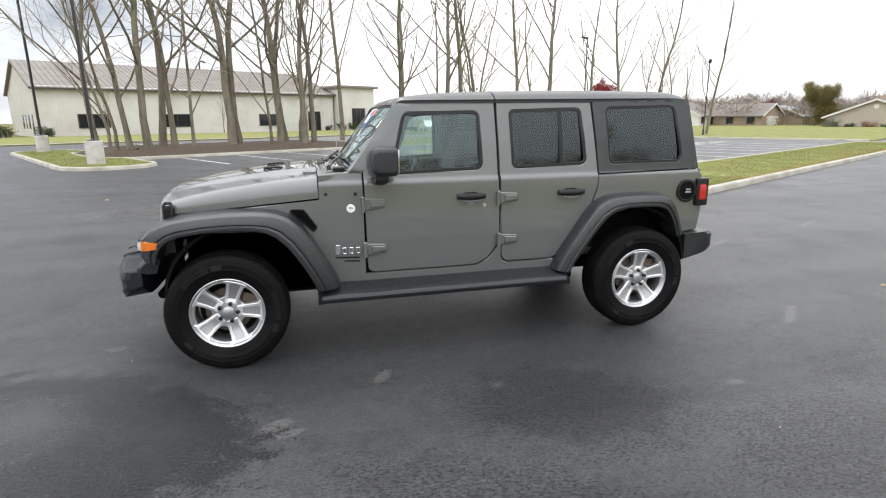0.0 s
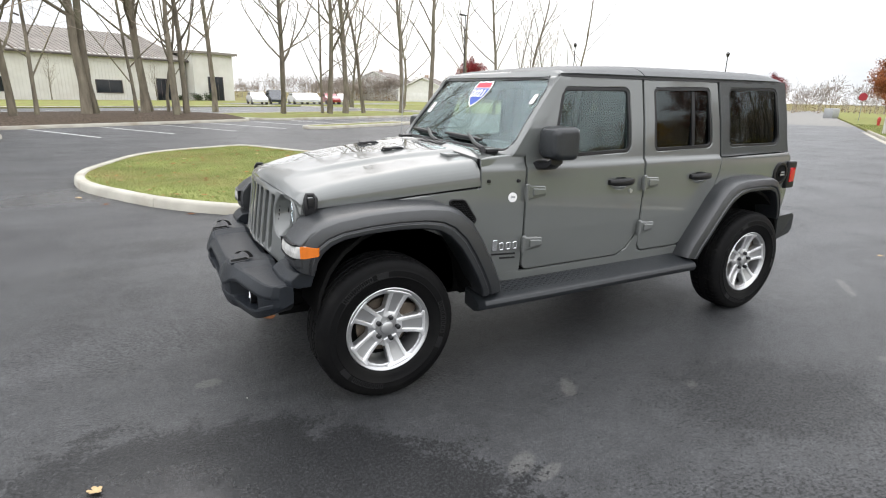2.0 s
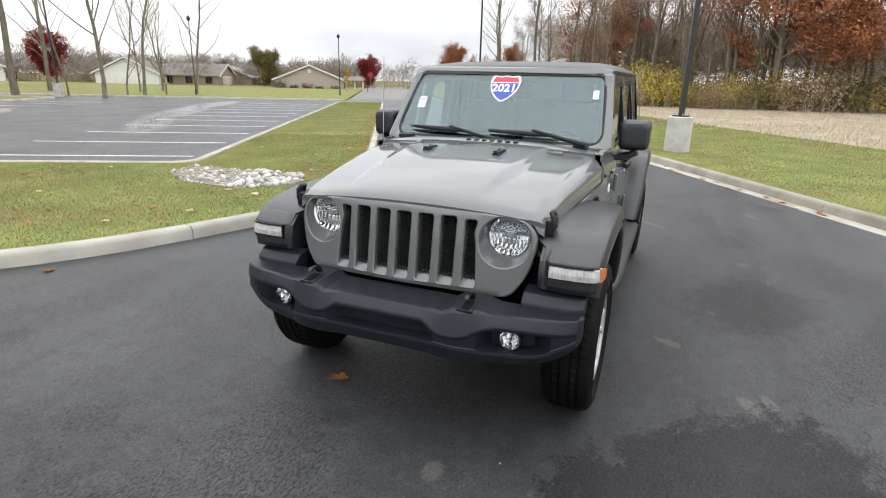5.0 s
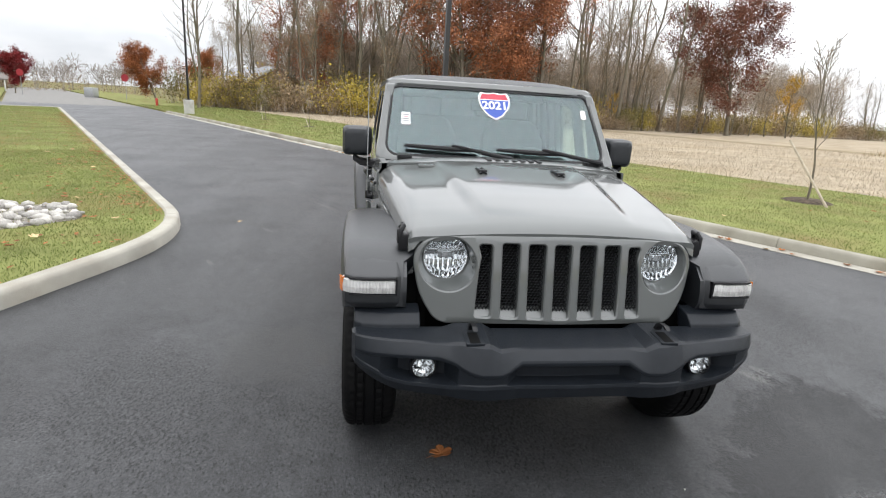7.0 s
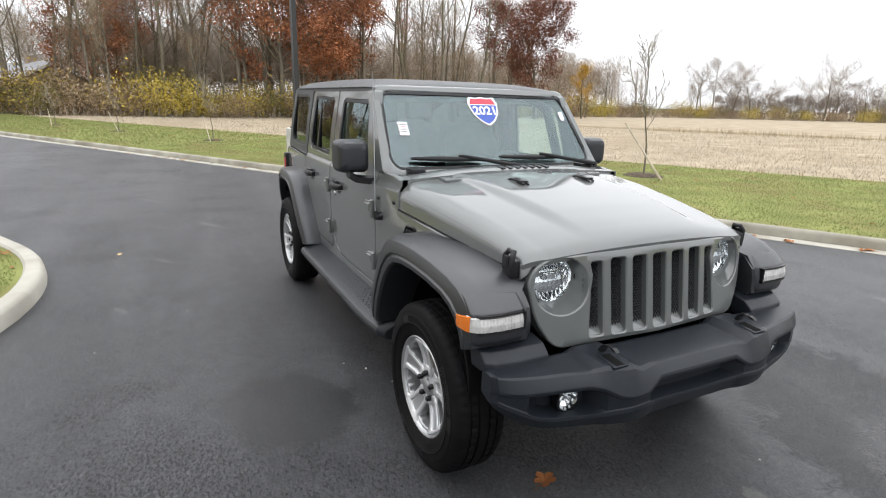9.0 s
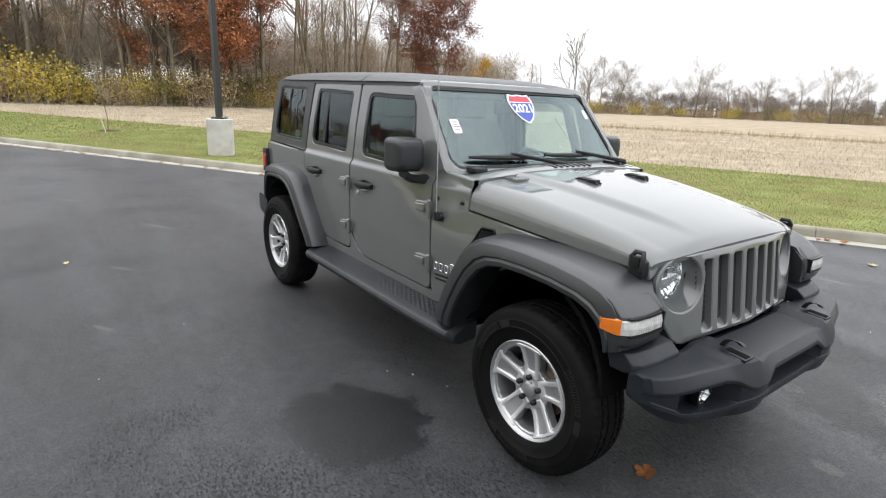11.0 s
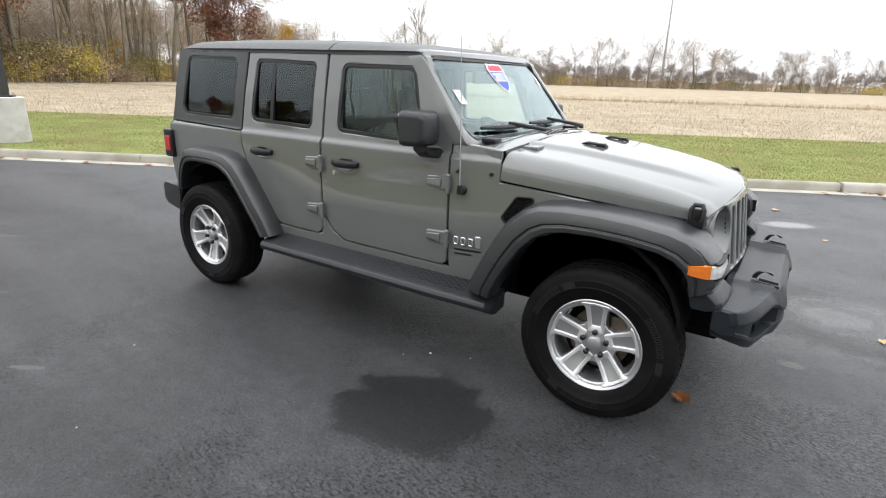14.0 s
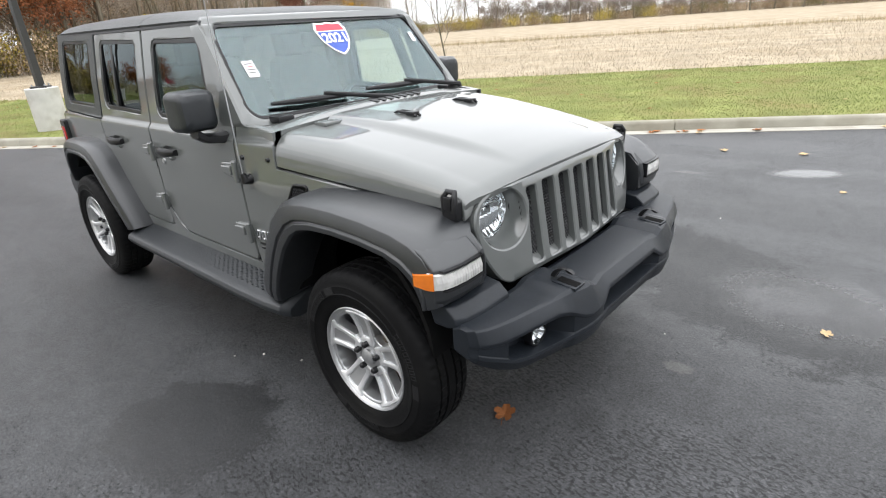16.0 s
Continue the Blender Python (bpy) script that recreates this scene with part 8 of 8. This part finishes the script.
    cyl(bm, (0, 0.010, 0), (0, 0.035, 0), 0.085, 0.080, 30)
    part("brake_disc", bm, STEEL, w, "rust-tinted brake disc", smooth=40)
    bm = bmesh.new()
    box(bm, -0.155, -0.060, -0.045, 0.040, 0.02, 0.145, 0.012)
    part("brake_caliper", bm, STEEL, w)
    bm = bmesh.new()
    cyl(bm, (0, -0.10, 0), (0, -0.030, 0), 0.190, 0.190, 40)
    part("dust_shield", bm, UNDER, w)
    return w


wheel = make_wheel()
spots = [(1.504, 0.797, 0.0, -0.314), (-1.504, 0.797, 0.0, -0.06), (1.504, -0.797, math.pi, 0.03), (-1.504, -0.797, math.pi, 0.628)]
for k, (x, y, turn, roll_a) in enumerate(spots):
    m = Matrix.Translation((x, y, 0.3885)) @ Matrix.Rotation(turn, 4, "Z") @ Matrix.Rotation(roll_a, 4, "Y")
    if k == 0:
        ob = wheel
        ob.parent = jeep
        ob.matrix_local = m
    else:
        ob = copy_thing(wheel, m)
        ob.parent = jeep
        ob.matrix_local = m


# ---------------------------------------------------------------- ground cover
def inside(poly, pts):
    """Which of the points (n, 2) lie in the polygon."""
    c = np.zeros(len(pts), dtype=bool)
    x, y = pts[:, 0], pts[:, 1]
    for i in range(len(poly)):
        (x1, y1), (x2, y2) = poly[i - 1], poly[i]
        if y1 == y2:
            continue
        c ^= ((y1 > y) != (y2 > y)) & (x < (x2 - x1) * (y - y1) / (y2 - y1) + x1)
    return c


def blades(name, poly, per_m2, height, width, z, mat, label, seed, category="grass", lean=0.5, clump=0.0):
    """Many single blades over a patch of the plan, as one thing nobody could count."""
    rng = np.random.default_rng(seed)
    us, vs = [p[0] for p in poly], [p[1] for p in poly]
    n = int((max(us) - min(us)) * (max(vs) - min(vs)) * per_m2)
    p = np.stack([rng.uniform(min(us), max(us), n), rng.uniform(min(vs), max(vs), n)], 1)
    if clump:
        p[:, 1] = np.round(p[:, 1] / clump) * clump + rng.normal(0, clump * 0.12, n)
    p = p[inside(poly, p)]
    n = len(p)
    xy = np.stack([CU * p[:, 0] - SU * p[:, 1], SU * p[:, 0] + CU * p[:, 1]], 1)
    a = rng.uniform(0, 2 * np.pi, n)
    h = height * rng.uniform(0.45, 1.2, n)
    w = width * rng.uniform(0.6, 1.4, n)
    b = rng.uniform(0, 2 * np.pi, n)
    d = h * lean * rng.uniform(0.1, 1.2, n)
    base = np.column_stack([xy, np.full(n, z)])
    side = np.column_stack([np.cos(a) * w, np.sin(a) * w, np.zeros(n)])
    tip = base + np.column_stack([np.cos(b) * d, np.sin(b) * d, h])
    ob = soup(name, np.stack([base - side, base + side, tip], 1).reshape(-1, 3), 3, mat)
    return tagged(ob, label, category, kind="stuff")


HEAD_NEAR = rounded([(-12.0, -1.3), (-3.3, -1.45), (-0.45, -4.5), (-0.45, -8.5), (-3.4, -11.4), (-6.2, -11.4), (-6.2, -4.4), (-12.0, -4.4)], [0.1, 2.9, 4.4, 3.5, 3.1, 0.4, 0.3, 0.1], 6)
blades("grass", HEAD_NEAR, 2600, 0.027, 0.0042, 0.10, BLADE, "short autumn lawn grass on the rounded head", 1)
blades("grass", [(-37, -0.85), (-12, -1.3), (-12, -4.4), (-37, -3.8)], 620, 0.030, 0.007, 0.10, BLADE, "short autumn lawn grass on the strip", 2)
blades("grass", rect(-16, 12, 5.32, 12.9), 900, 0.028, 0.006, 0.10, BLADE, "short autumn lawn grass on the verge", 3)
blades("grass", rect(-50, -16, 5.32, 12.9), 140, 0.07, 0.010, 0.10, BLADE, "short autumn lawn grass on the far verge", 4)
blades("grass", inset(ISLE, 0.2), 160, 0.06, 0.010, 0.10, BLADE, "short lawn grass on the parking island", 5)
blades("stubble", rect(-45, 30, 12.9, 38), 40, 0.14, 0.006, 0.09, STUBBLE, "cut corn stalks standing in rows", 6, "stubble", 0.9, clump=0.76)
blades("stubble", rect(-20, 25, 12.9, 22), 160, 0.03, 0.016, 0.09, STUBBLE, "loose straw lying on the field", 7, "stubble", 3.0)
blades("dry_grass", rect(-8, 90, 36.4, 38.6), 26, 0.42, 0.012, 0.1, DRYGRASS, "dry tall grass strip across the field", 8, "grass", 0.4)
blades("dry_grass", rect(-36, 60, 12.5, 13.1), 26, 0.14, 0.008, 0.1, DRYGRASS, "dry grass along the field's edge", 9, "grass", 0.5)


# stones where the lot drains into the grass
def stone_mesh(seed):
    rng = random.Random(seed)
    bm = bmesh.new()
    bmesh.ops.create_icosphere(bm, subdivisions=1, radius=1.0)
    sc = (rng.uniform(0.8, 1.3), rng.uniform(0.7, 1.0), rng.uniform(0.45, 0.7))
    for v in bm.verts:
        v.co = Vector((v.co.x * sc[0], v.co.y * sc[1], v.co.z * sc[2])) * rng.uniform(0.82, 1.12)
    me = bpy.data.meshes.new("stone")
    bm.to_mesh(me)
    bm.free()
    me.materials.append(STONE)
    me.polygons.foreach_set("use_smooth", np.ones(len(me.polygons), dtype=bool))
    return me


stones = [stone_mesh(200 + i) for i in range(7)]
pile = tagged(empty("stone_pile"), "drain bed of pale rounded stones in the grass", "stones")
PILE = [(-5.3, -4.55), (-6.0, -4.35), (-5.5, -3.45), (-4.95, -2.3), (-4.1, -2.25), (-3.8, -3.1), (-4.4, -4.05)]
S = random.Random(9)
bm = bmesh.new()
prism(bm, [W(*p) for p in rounded(ccw(PILE), 0.25, 4)], 0.08, 0.112)
part("gravel_bed", bm, GRAVEL, pile, "grey-brown fine gravel bed")
count = 0
while count < 300:
    u, v = S.uniform(-6.1, -3.7), S.uniform(-4.7, -2.1)
    if not within(u, v, PILE):
        continue
    big = 1.0 if v > -3.3 else 0.62
    r = (0.030 + 0.065 * S.random() ** 2) * big
    ob = new("stone", stones[S.randrange(7)])
    ob.parent = pile
    ob.matrix_local = Matrix.Translation((*W(u, v), 0.105 + r * 0.3)) @ Euler((S.uniform(-0.3, 0.3), S.uniform(-0.3, 0.3), S.uniform(0, 6.28))).to_matrix().to_4x4() @ Matrix.Scale(r, 4)
    count += 1


# fallen leaves
def leaf_mesh(seed, lobes=5):
    rng = random.Random(seed)
    bm = bmesh.new()
    ring = []
    n = lobes * 4
    for k in range(n):
        a = 2 * math.pi * k / n
        r = 0.62 + 0.38 * abs(math.cos(a * lobes / 2)) ** 0.7 + rng.uniform(-0.06, 0.06)
        if k == n // 2:
            r = 0.25
        x, y = r * math.cos(a), r * math.sin(a) * 0.85
        ring.append(bm.verts.new((x, y, 0.28 * abs(y) ** 1.3 + 0.14 * x * x + rng.uniform(-0.04, 0.08))))
    c = bm.verts.new((0.0, 0.0, 0.0))
    for k in range(n):
        bm.faces.new((c, ring[k], ring[(k + 1) % n]))
    ext = bmesh.ops.extrude_face_region(bm, geom=bm.faces[:], use_keep_orig=True)
    bmesh.ops.translate(bm, vec=(0, 0, 0.012), verts=[g for g in ext["geom"] if isinstance(g, bmesh.types.BMVert)])
    tube(bm, [(-0.22, 0, 0.02), (-0.8, 0.08, 0.03), (-1.35, 0.02, 0.02)], [0.03, 0.022, 0.018], 4)
    me = bpy.data.meshes.new("fallen_leaf")
    bmesh.ops.recalc_face_normals(bm, faces=bm.faces[:])
    bm.to_mesh(me)
    bm.free()
    return me


rust_leaves = [leaf_mesh(300 + i) for i in range(4)]
pale_leaves = [leaf_mesh(310 + i) for i in range(3)]
for me in rust_leaves:
    me.materials.append(LEAF_DRY)
for me in pale_leaves:
    me.materials.append(LEAF_PALE)
L = random.Random(12)


def fallen(x, y, z, size, pale, label, turn=None):
    ob = new("fallen_leaf", L.choice(pale_leaves if pale else rust_leaves))
    ob.matrix_world = Matrix.Translation((x, y, z + 0.004)) @ Euler((L.uniform(-0.12, 0.12), L.uniform(-0.12, 0.12), L.uniform(0, 6.28) if turn is None else turn)).to_matrix().to_4x4() @ Matrix.Scale(size, 4)
    return tagged(ob, label, "leaf", "fallen leaves")


fallen(1.885, -0.455, 0, 0.060, False, "curled rust-brown fallen leaf lying on asphalt", 2.0)
fallen(2.868, 1.068, 0, 0.034, True, "pale tan fallen leaf lying on damp asphalt")
for x, y, size, pale in ((1.23, 5.03, 0.055, True), (2.03, 5.17, 0.06, True), (2.58, 3.80, 0.035, True), (0.10, 6.30, 0.05, False), (3.5, -6.2, 0.05, True), (3.12, -5.5, 0.04, False),
                         (2.1, -4.4, 0.05, False), (1.42, -3.7, 0.05, False), (5.09, -8.3, 0.05, True), (5.8, -11.8, 0.06, True), (-3.0, -2.4, 0.03, True), (-4.4, 0.6, 0.03, True)):
    fallen(x, y, 0, size, pale, "pale tan fallen leaf lying on asphalt" if pale else "rust-brown fallen leaf lying on asphalt")
for k in range(70):
    u = L.uniform(-22, 6)
    fallen(*W(u, 5.02 - abs(L.gauss(0, 0.10))), 0.008, L.uniform(0.035, 0.06), L.random() < 0.3, "dry fallen leaf caught in the gutter")
for k in range(70):
    u, v = L.uniform(-20, 7), L.uniform(5.5, 12.5)
    fallen(*W(u, v), 0.135, L.uniform(0.035, 0.055), L.random() < 0.3, "dry fallen leaf on the mown grass")
for k in range(90):
    while True:
        u, v = L.uniform(-12, 0), L.uniform(-11.4, -1.4)
        if within(u, v, HEAD_NEAR):
            break
    fallen(*W(u, v), 0.135, L.uniform(0.035, 0.06), L.random() < 0.35, "dry fallen leaf on the mown grass")
for k in range(26):
    fallen(*W(6.2 + L.gauss(0.3, 0.35), 5.1 + L.gauss(0.1, 0.22)), 0.01, L.uniform(0.035, 0.06), L.random() < 0.3, "dry leaf in a drift at the kerb's end")
# small dry litter pressed into the grass, thickest along the kerb
lit = np.random.default_rng(77)
lu, lv = lit.uniform(-30, -0.4, 2600), lit.uniform(-11.2, -1.0, 2600)
ku = lit.uniform(-30, -4, 1300)
lp = np.vstack([np.column_stack([lu, lv]), np.column_stack([ku, -1.35 - 0.019 * (ku + 4) - np.abs(lit.normal(0, 0.30, 1300))])])
lp = lp[inside(inset(ccw(HEAD), 0.18), lp)]
la, ls = lit.uniform(0, 6.28, len(lp)), lit.uniform(0.014, 0.034, len(lp))
lx, ly = CU * lp[:, 0] - SU * lp[:, 1], SU * lp[:, 0] + CU * lp[:, 1]
quad = [np.column_stack([lx + np.cos(la + q) * ls * w, ly + np.sin(la + q) * ls * w, 0.122 + lit.uniform(0, 0.012, len(lp))]) for q, w in ((0, 1.3), (1.57, 0.7), (3.14, 1.3), (4.71, 0.7))]
tagged(soup("leaf_litter", np.stack(quad, 1).reshape(-1, 3), 4, LEAF_DRY), "scraps of dry leaf litter on the mown strip", "leaf litter", kind="stuff")
# grit on the asphalt near the car
for x, y in ((0.523, -0.842), (-0.974, -1.82), (0.40, -0.95), (0.75, -0.75), (2.2, 0.6), (-0.4, -2.4), (1.9, 2.6), (-1.4, 2.4)):
    ob = new("pebble", stones[L.randrange(7)])
    ob.matrix_world = Matrix.Translation((x, y, 0.004)) @ Matrix.Scale(L.uniform(0.006, 0.011), 4)
    tagged(ob, "tiny pale pebble lying on asphalt", "pebble", "pebbles near the car")
